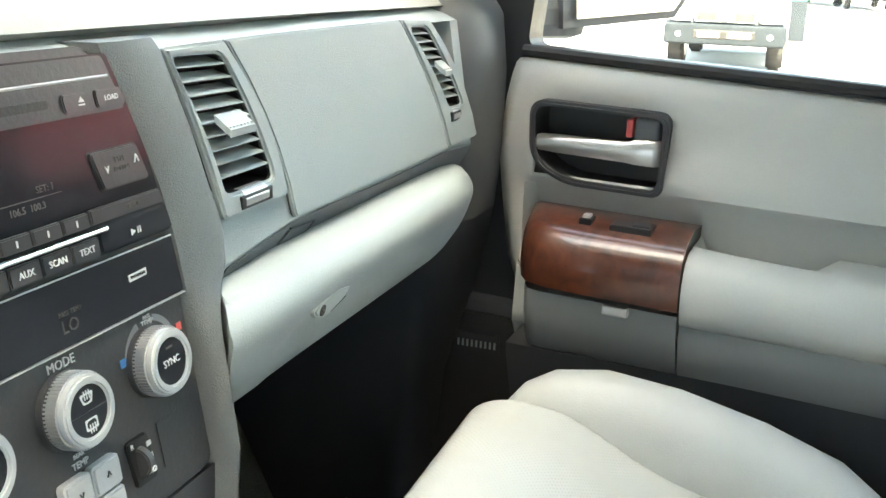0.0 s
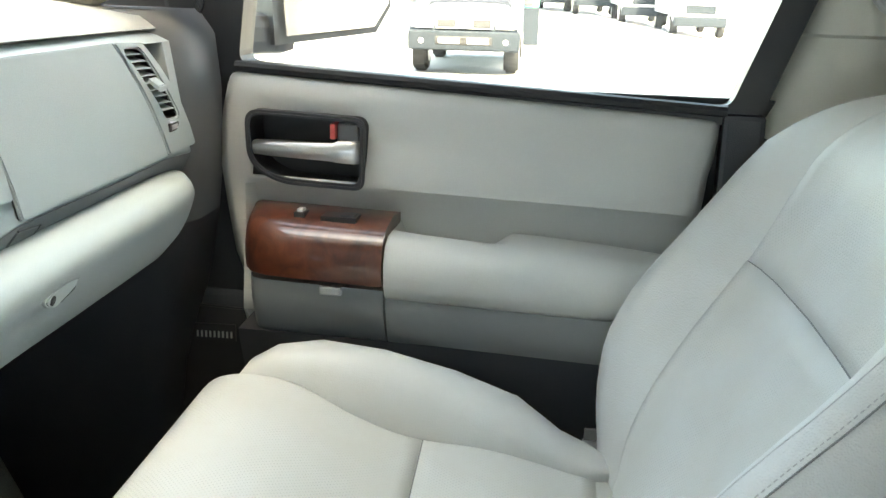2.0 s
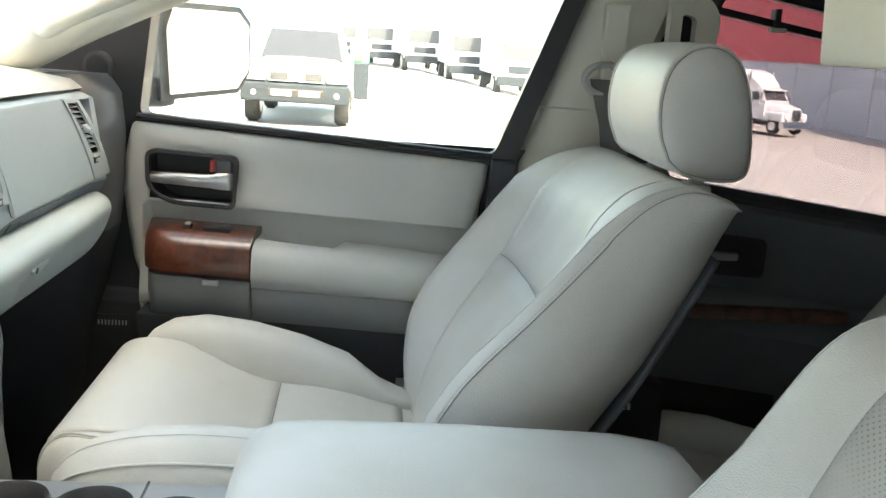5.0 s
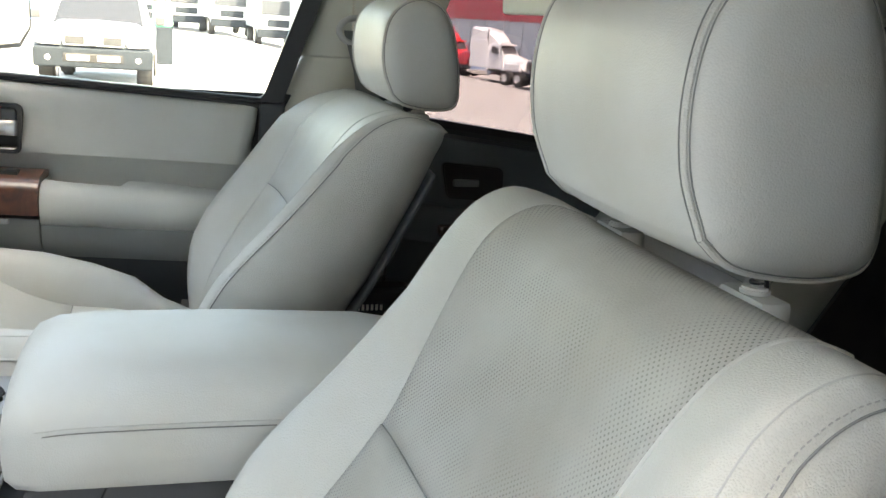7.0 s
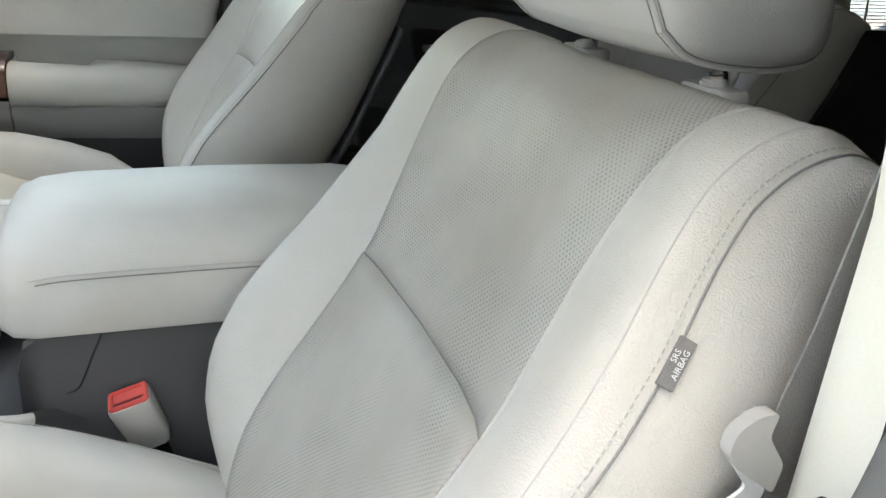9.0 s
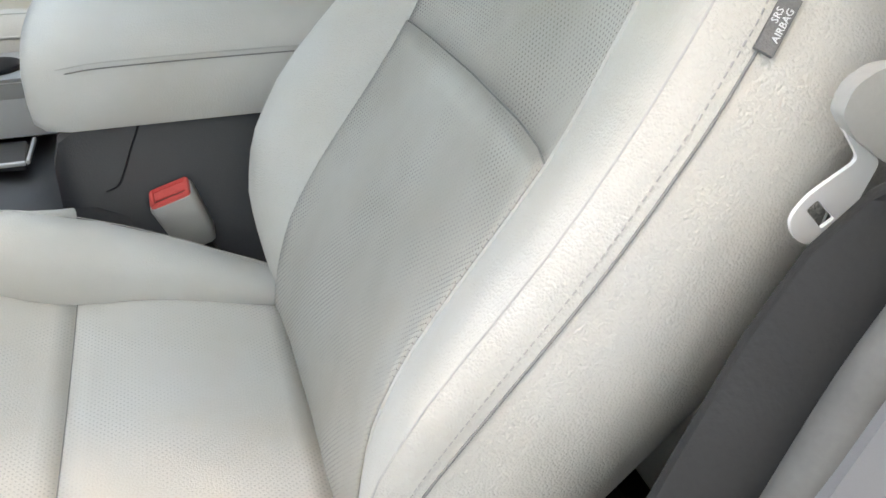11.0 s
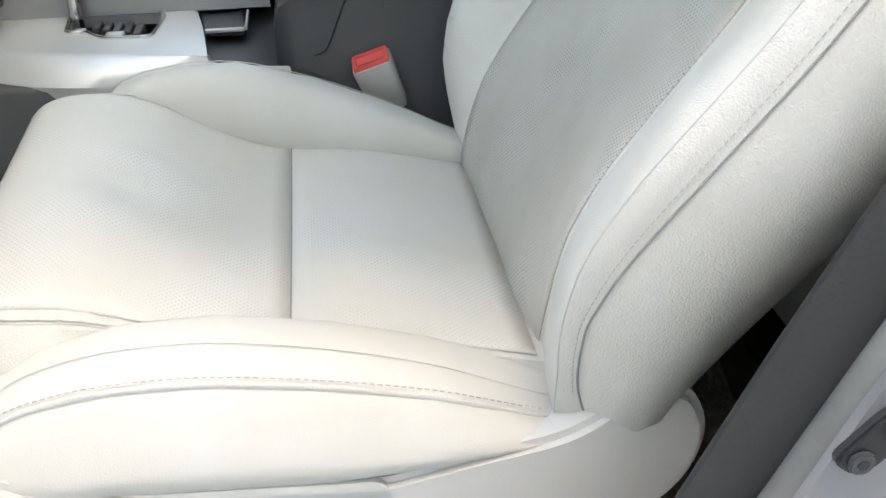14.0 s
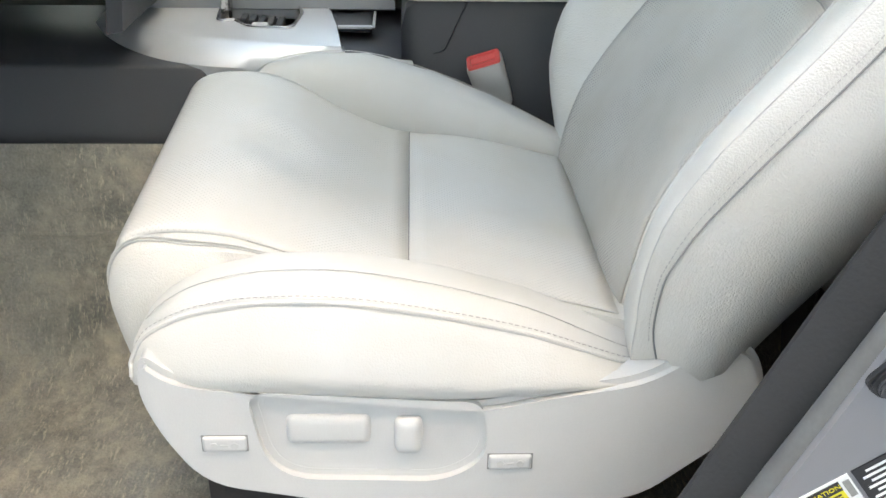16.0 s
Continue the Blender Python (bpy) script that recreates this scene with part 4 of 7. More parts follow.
    for y, top, pocket in [(0.087, 1.178, 0.0), (0.08, 1.178, 0.018), (0.05, 1.176, 0.02), (0, 1.174, 0.02), (-0.035, 1.173, 0.015), (-0.055, 1.173, 0.0), (-0.09, 1.173, 0), (-0.16, 1.17, 0), (-0.24, 1.164, 0), (-0.29, 1.158, 0)]:
        k = 1.0 if y > -0.2 else (0.85 if y > -0.26 else 0.5)
        rings.append([(a * (k if a < 0 else 1), y, b - 0.02 * (0.28 - y)) for a, b in sec2(top, pocket)])
    part("armrest", loft(rings), M_VINYL, d, "padded grey vinyl armrest", smooth=50)
    # lower pocket door, lower panel, sill trim
    part("map_bin", loft([[(a, y, b - 0.02 * (0.28 - y)) for a, b in [(0.012, 1.111), (-0.076 * k, 1.111), (-0.074 * k, 1.08), (-0.058 * k, 1.045), (-0.05 * k, 1.035), (0.012, 1.035)]]
                          for y, k in [(0.268, 0.3), (0.265, 0.75), (0.257, 0.93), (0.245, 1), (0.0895, 1)]]), M_VINYL_LO, d, smooth=35)
    part("bin_pull", box((-0.0825, 0.1405, 1.0975), (-0.066, 0.1685, 1.1085), 0.003, 3), M_PULL, d, "silver grey pull tab")
    part("lower_panel", loft([[(a, y, b - 0.02 * (0.28 - y)) for a, b in [(0.012, 1.1), (-0.07, 1.1), (-0.071, 1.085), (-0.058, 1.045), (-0.05, 1.033), (0.012, 1.033)]]
                              for y in (0.0875, 0.0, -0.1, -0.2, -0.28)]), M_VINYL_LO, d, smooth=35)
    part("lower_trim", loft([[(a, y, b) for a, b in [(0.012, 1.04), (-0.054, 1.034), (-0.052, 1.02), (-0.01, 0.9), (0.012, 0.7), (0.03, 0.7), (0.03, 1.04)]]
                             for y in (0.285, 0.2, 0.0, -0.2, -0.34)]), M_DARK, d, smooth=35)
    part("inner_plate", box((0.044, -0.36, 0.72), (0.062, 0.40, 1.345), 0.002), M_BLACK, d)
    for y0, y1, z1 in ((-0.345, -0.296, 1.33),):
        part("edge_seal", box((0.008, y0, 0.95), (0.05, y1, z1), 0.006), M_DARK, d)
    # window frame with a black seal
    win = [(0.303, 1.365, 0.015), (-0.303, 1.337, 0.015), (-0.42, 1.66, 0.03), (-0.1, 1.68, 0.05), (0.12, 1.655, 0.05), (0.275, 1.60, 0.03)]
    out = [(0.42, 1.34), (0.325, 1.345), (-0.335, 1.315), (-0.47, 1.70), (-0.1, 1.72), (0.16, 1.69), (0.30, 1.64), (0.50, 1.46), (0.50, 1.40)]
    ow = rounded(out, 0.02, 4)
    iw = rounded(win, 0.02, 4)
    part("window_frame", slab(ow, [iw], 0.05, 'x', 0.004), M_BLACK, d, "black window frame and seal").location = (0.016, 0, 0)
    part("window_pane", slab(rounded([(q[0] * 1.02, q[1]) for q in win], 0.01, 3), (), 0.004, 'x'), M_GLASS, d, "clear side window").location = (0.05, 0, 0)
    part("tweeter_ring", cyl(0.026, 0.012, 28, bevel=0.003, m=pose(0.012, 0.371, 1.44, 0, 90, 0)), M_DARK, d)
    part("tweeter_mesh", cyl(0.02, 0.014, 28, bevel=0.002, m=pose(0.011, 0.371, 1.44, 0, 90, 0)), M_BLACK, d)
    part("belt_seal", tube([(0.012, 0.305, 1.361), (0.012, 0.0, 1.347), (0.012, -0.30, 1.333)], 0.007, 8), M_BLACK, d)
    for o in d.children:
        if o.name.startswith("window_pane"):
            o.visible_shadow = False
    # outer skin below the belt line
    part("outer_skin", slab([(0.6, 0.5), (0.6, 1.33), (-0.345, 1.30), (-0.345, 0.5)], (), 0.03, 'x'), M_PAINT, d).location = (0.075, 0, 0)
    return d


FRONT_DOOR = passenger_door()


# ---- dashboard ----
def sweep(x):
    """How far the dashboard's right end has swung towards the seat, per unit of slope."""
    t = x - 0.38
    return 0.0 if t < 0 else (t * t / 0.28 if t < 0.14 else t - 0.07)


def band_z(x):
    """Height at which the dashboard's face folds back under the panels."""
    return float(np.interp(x, [0.30, 0.413, 0.578, 0.693, 0.76], [1.252, 1.263, 1.267, 1.273, 1.270]))


def dash_y(x, z):
    """Depth of the dashboard's face."""
    return 0.352 + 0.16 * (z - 1.25) - 0.10 * sweep(x) + 0.75 * max(0.0, band_z(x) - z)


def dashboard():
    d = thing("dashboard", "grey moulded plastic dashboard with air vents and a glovebox", "dashboard")
    rings = []
    for x in (-0.80, -0.4, 0.0, 0.25, 0.2985, 0.2995, 0.34, 0.38, 0.415, 0.45, 0.485, 0.52, 0.56, 0.6, 0.65, 0.7, 0.7385, 0.7395, 0.757, 0.766, 0.770):
        sh = -0.10 * sweep(x) + (0.03 if x > 0.768 else (0.006 if x > 0.76 else 0))
        hollow = 0.034 if 0.299 < x < 0.739 else 0.0      # room for the ducts behind the panels
        end = 0.03 if x > 0.768 else (0.006 if x > 0.76 else 0)
        zb = band_z(x)
        ring = [(0.90, 1.36), (0.90, 1.425), (0.7, 1.432), (0.5, 1.425), (0.415, 1.412), (0.388, 1.402)]
        ring = [(x, y + sh, z) for y, z in ring] + [(x, dash_y(x, z) + end + 0.0006 + hollow * k, z) for z, k in ((1.3965, 0), (1.390, 1), (1.33, 1), (1.2935, 1), (1.2880, 0), (zb, 0), (zb - 0.012, 0), (zb - 0.026, 0))]
        ring += [(x, y + sh, z) for y, z in ((0.40, 1.225), (0.5, 1.16), (0.9, 1.1))]
        rings.append(ring)
    part("dash_body", loft(rings), M_DASH, d, smooth=28)
    part("dash_top", loft([[(x, y, z) for y, z in [(0.90, 1.428), (0.90, 1.44), (0.7, 1.447), (0.5, 1.44), (0.40 - 0.06 * max(0, x - 0.45), 1.424), (0.388 - 0.08 * max(0, x - 0.45), 1.410), (0.40, 1.405)]] for x in (-0.8, -0.4, 0, 0.3, 0.5, 0.7, 0.8)]),
         M_TOP, d, "pale dashboard top pad", smooth=40)

    def plate(name, pts, th, mat, label="", bevel=0.003, lift=0.0, r=0.006, holes=()):
        bm = slab(rounded(pts, r, 4), [rounded(h, 0.008, 4) for h in holes], -th, 'y', bevel)
        for cx in (0.38, 0.415, 0.45, 0.485, 0.52, 0.56, 0.6, 0.65, 0.7):
            bmesh.ops.bisect_plane(bm, geom=bm.verts[:] + bm.edges[:] + bm.faces[:], plane_co=(cx, 0, 0), plane_no=(1, 0, 0))
        for v in bm.verts:
            v.co.y += dash_y(v.co.x, v.co.z) - lift
        return part(name, bm, mat, d, label, smooth=35)

    def edge(a, b, bow, n=5):
        """Points from a to b on a shallow arc."""
        return [(a[0] + (b[0] - a[0]) * k / n + bow * 4 * k / n * (1 - k / n), a[1] + (b[1] - a[1]) * k / n, 0.002) for k in range(1, n)]
    # airbag panel and the fold-away tab below it
    left = [(0.3605, 1.3985)] + edge((0.3605, 1.3985), (0.4155, 1.2650), 0.0125) + [(0.4155, 1.2650)]
    right = [(0.6935, 1.2745)] + edge((0.6935, 1.2745), (0.6245, 1.4015), 0.0105) + [(0.6245, 1.4015)]
    plate("airbag_panel", left + right, 0.0045, M_DASH, "smooth grey airbag panel", 0.0014, 0.0, 0.004)
    plate("panel_joint", [(x + (-0.0016 if x < 0.5 else 0.0016), z) for x, z in [q[:2] for q in left + right]], 0.0006, M_BLACK, "dark joint between the panels", 0.0)
    # band and tab coloured darker to stand for shade under the fold
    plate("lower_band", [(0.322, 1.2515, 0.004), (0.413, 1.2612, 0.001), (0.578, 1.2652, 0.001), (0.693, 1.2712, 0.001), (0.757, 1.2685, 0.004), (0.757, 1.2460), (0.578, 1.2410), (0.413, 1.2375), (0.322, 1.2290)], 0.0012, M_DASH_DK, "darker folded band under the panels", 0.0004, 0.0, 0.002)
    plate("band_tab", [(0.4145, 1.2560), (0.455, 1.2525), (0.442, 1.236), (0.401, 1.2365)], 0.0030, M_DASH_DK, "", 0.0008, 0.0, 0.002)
    part("tab_gap", tube([(x, dash_y(x, z) - 0.0022, z) for x, z in ((0.4150, 1.2566), (0.4557, 1.2532), (0.4428, 1.2365))], 0.0009, 6), M_BLACK, d)
    for a, b, bl, br, ctrl, n in (
            ((0.2960, 1.3915), (0.3515, 1.3900), (0.3300, 1.2995), (0.3935, 1.2995), (0.3640, 1.2915), 10),
            ((0.6420, 1.3940), (0.6770, 1.3930), (0.7060, 1.3140), (0.7370, 1.3140), (0.7170, 1.3045), 10)):
        near = a[0] < 0.5
        hole = [a] + [q[:2] for q in edge(a, bl, 0.005)] + [bl, br] + [q[:2] for q in edge(br, b, 0.005)] + [b]
        if near:
            fr = [(0.2905, 1.3975)] + edge((0.2905, 1.3975), (0.3235, 1.2840), 0.004) + [(0.3235, 1.2840), (0.4095, 1.2838)] + edge((0.4095, 1.2838), (0.3580, 1.3985), 0.0125) + [(0.3580, 1.3985)]
        else:
            fr = [(0.6272, 1.4015)] + edge((0.6272, 1.4015), (0.6965, 1.2745), 0.0105) + [(0.6965, 1.2745), (0.7640, 1.2780)] + edge((0.7640, 1.2780), (0.6880, 1.3985), 0.016) + [(0.6880, 1.3985)]
        s = plate("vent_surround", fr, 0.0050, M_DASH, "grey surround of an air vent", 0.0022, 0.0, 0.004, [hole])
        rim = rounded(hole, 0.008, 4)
        part("vent_duct", loft([[(x, dash_y(x, z) - 0.002 + dp, z) for x, z in rim] for dp in (0.0, 0.030)], caps=False), M_BLACK, s)
        bm = slab(rim, (), 0.002, 'y')
        for v in bm.verts:
            v.co.y += dash_y(v.co.x, v.co.z) + 0.027
        part("duct_back", bm, M_BLACK, s)

        def side(p, q, t):
            return (p[0] + (q[0] - p[0]) * t + 0.005 * 4 * t * (1 - t), p[1] + (q[1] - p[1]) * t)
        for k in range(n - 1):
            t = (k + 0.62) / n
            (xa, za), (xb, zb) = side(a, bl, t), side(b, br, t)
            ya, yb = dash_y(xa, za), dash_y(xb, zb)
            q = [(xa, ya - 0.0030, za - 0.0018), (xb, yb - 0.0030, zb - 0.0018), (xb, yb + 0.0100, zb + 0.0022), (xa, ya + 0.0100, za + 0.0022)]
            bm = bmesh.new()
            lo = [bm.verts.new(v) for v in q]
            hi = [bm.verts.new((v[0], v[1], v[2] + 0.0009)) for v in q]
            bm.faces.new(lo[::-1])
            bm.faces.new(hi)
            for i in range(4):
                bm.faces.new((lo[i], lo[(i + 1) % 4], hi[(i + 1) % 4], hi[i]))
            part("slat", bm, M_DASH, s)
        wide = (b[0] - a[0]) * 0.28
        xm, zm = (a[0] + br[0]) / 2 + 0.001, (a[1] + br[1]) / 2 + 0.001
        tab = part("vent_tab", loft([[(xm - wide, y, z - 0.004), (xm + wide, y, z - 0.004), (xm + wide, y, z + 0.001), (xm - wide, y, z + 0.001)] for y, z in ((dash_y(xm, zm) - 0.016, zm - 0.004), (dash_y(xm, zm) - 0.004, zm + 0.005))]), M_DASH, s, "ribbed grey vent tab")
        for k in range(7):
            xr = xm - wide + wide * 2 * (k + 0.5) / 7
            part("rib", box((xr - 0.0006, dash_y(xm, zm) - 0.0150, zm - 0.0035), (xr + 0.0006, dash_y(xm, zm) - 0.0080, zm - 0.0012), 0, 1), M_DASH, tab)
        yc = dash_y(*ctrl) - 0.0050
        wd = 0.021 if near else 0.013
        part("dial_slot", box((ctrl[0] - wd, yc - 0.0012, ctrl[1] - 0.0048), (ctrl[0] + wd, yc + 0.004, ctrl[1] + 0.0048), 0.001), M_BLACK, s)
        part("vent_dial", cyl(0.0085, wd * 1.55, 24, bevel=0.001, m=pose(ctrl[0], yc + 0.0068, ctrl[1], 0, 90, 0)), M_SILVER, s, "shiny thumbwheel")
    # glovebox lid: a bolster that bulges towards the seat
    sec = [(0.37, 1.243), (0.345, 1.244), (0.328, 1.240), (0.319, 1.231), (0.3155, 1.220), (0.319, 1.206), (0.330, 1.182), (0.348, 1.158), (0.37, 1.144), (0.40, 1.17)]
    sec = smooth_line([(y, z, 0) for y, z in sec], 3)
    rings = []
    for x, k, dz, c in [(0.262, 0.35, 0.0, 1.217), (0.264, 0.7, 0, 1.217), (0.272, 0.95, 0.0, 1.217), (0.29, 1, 0, 1.217), (0.315, 1, 0, 1.217), (0.33, 1, 0, 1.217), (0.345, 1, 0, 1.217), (0.36, 1.01, 0, 1.217), (0.375, 1.01, 0.001, 1.217), (0.39, 1.02, 0.001, 1.217), (0.405, 1.02, 0.001, 1.217),
                        (0.42, 1.02, 0.001, 1.217), (0.5, 1.03, 0.003, 1.217), (0.6, 1.02, 0.008, 1.22), (0.675, 0.95, 0.010, 1.225), (0.710, 0.80, 0.011, 1.228), (0.731, 0.53, 0.011, 1.228), (0.740, 0.2, 0.010, 1.228)]:
        row = []
        for q in sec:
            y, z = q[0], q[1]
            if y < 0.36:
                y += 0.007 * math.exp(-((x - 0.372) / 0.028) ** 2 - ((z - 1.190) / 0.011) ** 2)      # finger scoop under the latch
            yl = 0.37 + (y - 0.37) * k
            xl = max(x, 0.266 + 1.2 * (yl - 0.3155)) if x < 0.3 else max(x, 0.24 + 1.2 * (yl - 0.3155))
            row.append((xl, yl - 0.08 * max(0, x - 0.45), c + (z - c) * (0.6 + 0.4 * min(1, k)) + dz))
        rings.append(row)
    lid = part("glovebox_lid", loft(rings), M_DASH_LT, d, "pale grey bulging glovebox lid", smooth=50)
    flap = [(0.375, 1.2085), (0.379, 1.2025), (0.393, 1.1985), (0.428, 1.2050), (0.438, 1.2120), (0.416, 1.2150), (0.390, 1.2135)]
    lt = part("glovebox_latch", slab(rounded(flap, 0.004), (), -0.0045, 'y', 0.0015), M_DASH_LT, lid, "slanted latch flap", smooth=40)
    lt.location = (0, 0.3192, 0)
    part("latch_gap", tube([(0.400, -0.0028, 1.2150), (0.416, -0.0030, 1.2158), (0.4385, -0.0030, 1.2127), (0.4285, -0.0026, 1.2042), (0.405, -0.0020, 1.2000)], 0.0008), M_BLACK, lt)
    part("latch_emblem", slab([(0.387 + 0.0045 * math.cos(a) - 0.001 * math.sin(a), 1.2065 + 0.0030 * math.sin(a) + 0.0022 * math.cos(a)) for a in [2 * math.pi * k / 20 for k in range(20)]], (), -0.0006, 'y'), M_BLACK, lt).location = (0, -0.0045, 0)
    part("emblem_mark", box((0.3855, -0.0056, 1.2055), (0.3885, -0.0050, 1.2075)), M_DIM, lt)
    # underside and kick panel with the amplifier label
    part("under_dash", box((0.24, 0.44, 1.09), (0.84, 0.9, 1.185), 0.02), M_DARK, d)
    # flank of the centre stack: flush beside the vent, a ridge beside the glovebox
    rings = []
    for z, xi, xo, po in ((0.95, 0.256, 0.264, -0.030), (1.08, 0.263, 0.270, 0.004), (1.15, 0.267, 0.2735, 0.020), (1.20, 0.267, 0.2745, 0.021), (1.225, 0.2665, 0.278, 0.019), (1.238, 0.266, 0.288, 0.014), (1.248, 0.266, 0.303, 0.0075), (1.258, 0.2655, 0.318, 0.0035), (1.275, 0.265, 0.3225, 0.0025), (1.29, 0.2640, 0.3200, 0.0030), (1.32, 0.2590, 0.3125, 0.0030), (1.345, 0.2515, 0.3070, 0.0030), (1.37, 0.2410, 0.2985, 0.0030), (1.3965, 0.2310, 0.2895, 0.0030), (1.404, 0.2290, 0.2870, 0.0)):
        y0 = 0.352 + 0.16 * (z - 1.25)
        row = [(xi - 0.012, y0 + 0.03), (xi, y0 + 0.001), (xi + 0.002, y0 - 0.0050)]
        row += [(xi + (xo - xi) * t, y0 - po * t - 0.0052 * (1 - t) - 0.0035 * 4 * t * (1 - t)) for t in (0.2, 0.4, 0.6, 0.8, 0.93)]
        row += [(xo, y0 - po + 0.0012), (xo + 0.003, y0 + 0.012 - po * 0.5), (xo + 0.004, y0 + 0.06)]
        rings.append([(x, y, z) for x, y in row])
    part("stack_flank", loft(rings), M_FLANK, d, "grey flank of the centre stack", smooth=50)
    return d


dash = dashboard()


# ---- centre stack ----
def centre_stack():
    # local axes: x across, y up along the face, z out of the face; v() turns a height into local y
    s = thing("centre_stack", "black centre stack with radio, climate display and silver knobs", "car stereo", pose(0, 0.3527, 1.27, 80.9))
    v = lambda z: (z - 1.27) / 0.987

    def pl(name, pts, z0, th, mat, parent=None, label="", r=0.003, bevel=0.0008, holes=()):
        bm = slab(rounded([(x, v(z)) for x, z in pts], r, 4), [rounded([(x, v(z)) for x, z in h], 0.002, 3) for h in holes], th, 'z', bevel, 2)
        ob = part(name, bm, mat, parent or s, label, smooth=35)
        ob.location = (0, 0, z0)
        return ob

    def word(text, size, x, z, parent=None, mat=M_WHITE, lift=0.0, turn=0):
        lettering(text, size, pose(x, v(z), lift, 0, 0, turn), mat, parent or s, "print", 0.0003)
    pl("stack_panel", [(-0.266, 1.140), (-0.266, 1.29), (-0.23, 1.403), (0.228, 1.403), (0.252, 1.345), (0.266, 1.29), (0.268, 1.140)], -0.012, 0.012, M_STACK, r=0.012, bevel=0.003)
    # radio
    r = pl("radio", [(-0.262, 1.2935), (-0.236, 1.398), (0.234, 1.398), (0.252, 1.345), (0.263, 1.2935)], 0.0002, 0.004, M_FACE, label="gloss black radio with display")
    pl("radio_top", [(-0.236, 1.3675), (-0.234, 1.397), (0.228, 1.397), (0.2395, 1.3675)], 0.0042, 0.0016, M_STACK, r)
    # tilted silver strip added to imitate windscreen glare on the radio's top
    part("top_bezel", loft([[(x, v(z), d) for z, d in ((1.3835, 0.0050), (1.3860, 0.0062), (1.3905, 0.0040), (1.3960, -0.0010), (1.4020, -0.0100), (1.4020, -0.0160), (1.3835, -0.0020))] for x in (-0.236, -0.1, 0.05, 0.2, 0.2295)]), M_SILVERP, r, "silver strip for the glare over the disc slot", smooth=40)
    pl("disc_slot", [(-0.10, 1.373), (-0.10, 1.379), (0.181, 1.379), (0.181, 1.373)], 0.0056, 0.0006, M_BLACK, r)
    for x0, x1 in ((0.190, 0.2145), (0.2155, 0.239)):
        pl("key", [(x0, 1.3695), (x0 - 0.001, 1.3795), (x1 - 0.002, 1.3795), (x1, 1.3695)], 0.0058, 0.0016, M_STACK, r)
    word("LOAD", 0.0042, 0.227, 1.3745, r, lift=0.0076)
    pl("eject_mark", [(0.2005, 1.3745), (0.203, 1.3775), (0.2055, 1.3745)], 0.0072, 0.0004, M_WHITE, r, r=0.0001, bevel=0)
    pl("eject_bar", [(0.2005, 1.3728), (0.2005, 1.3736), (0.2055, 1.3736), (0.2055, 1.3728)], 0.0072, 0.0004, M_WHITE, r, r=0.0001, bevel=0)
    pl("display", [(-0.17, 1.3215), (-0.17, 1.3655), (0.2435, 1.3655), (0.2545, 1.3215)], 0.0042, 0.001, M_FACE, r, "dark radio display")
    word("SET: 1", 0.0050, 0.167, 1.3365, r, M_DIM, 0.0053)
    word("106.5  100.3", 0.0050, 0.153, 1.3285, r, M_DIM, 0.0053)
    pl("display_rule", [(0.06, 1.3325), (0.06, 1.333), (0.178, 1.333), (0.178, 1.3325)], 0.0051, 0.0003, M_DIM, r, r=0.0001, bevel=0)
    pl("type_key", [(0.2075, 1.3275), (0.2015, 1.3475), (0.2405, 1.3475), (0.2470, 1.3275)], 0.0050, 0.0026, M_STACK, r, r=0.002)
    pl("key_gap", [(0.2065, 1.3266), (0.2003, 1.3484), (0.2413, 1.3484), (0.2482, 1.3266)], 0.0050, 0.0005, M_BLACK, r, r=0.002, bevel=0)
    word("TYPE", 0.0045, 0.2235, 1.3415, r, M_DIM, 0.0078)
    word("FOLDER", 0.0038, 0.2245, 1.3365, r, M_DIM, 0.0078)
    word("v", 0.009, 0.212, 1.338, r, M_WHITE, 0.0078)
    word("^", 0.012, 0.2375, 1.3375, r, M_WHITE, 0.0078)
    for k in range(5):
        x0 = 0.1725 - 0.0212 * k
        pl("preset_key", [(x0 + 0.0004, 1.3105), (x0, 1.3185), (x0 + 0.0200, 1.3185), (x0 + 0.0203, 1.3105)], 0.0042, 0.0024, M_STACK, r, r=0.001)
        pl("preset_mark", [(x0 + 0.0095, 1.3128), (x0 + 0.0095, 1.3162), (x0 + 0.0106, 1.3162), (x0 + 0.0106, 1.3128)], 0.0065, 0.0004, M_WHITE, r, r=0.0001, bevel=0)
    pl("setup_key", [(0.1945, 1.3108), (0.194, 1.3190), (0.2555, 1.3190), (0.2575, 1.3108)], 0.0042, 0.0020, M_STACK, r, r=0.001)
    word("SETUP", 0.0045, 0.229, 1.3148, r, M_DIM, 0.0063)
    part("chrome_bar", tube([(-0.16, v(1.3075), 0.0065), (0.05, v(1.3075), 0.0065), (0.2035, v(1.3075), 0.0065)], 0.0017, 10), M_CHROME, r, "slim chrome bar")
    for text, x0 in (("TEXT", 0.1755), ("SCAN", 0.1535), ("AUX", 0.1315), ("SEEK", 0.1095), ("FM", 0.0875)):
        pl("mode_key", [(x0, 1.2942), (x0, 1.3045), (x0 + 0.0212, 1.3045), (x0 + 0.0212, 1.2942)], 0.0042, 0.0022, M_STACK, r, r=0.001)
        if x0 > 0.12:
            word(text, 0.0050, x0 + 0.0106, 1.2993, r, M_WHITE, 0.0067)
    pl("play_key", [(0.1980, 1.2945), (0.1980, 1.3085), (0.2585, 1.3090), (0.2615, 1.2955)], 0.0042, 0.0018, M_FACE, r, r=0.001)
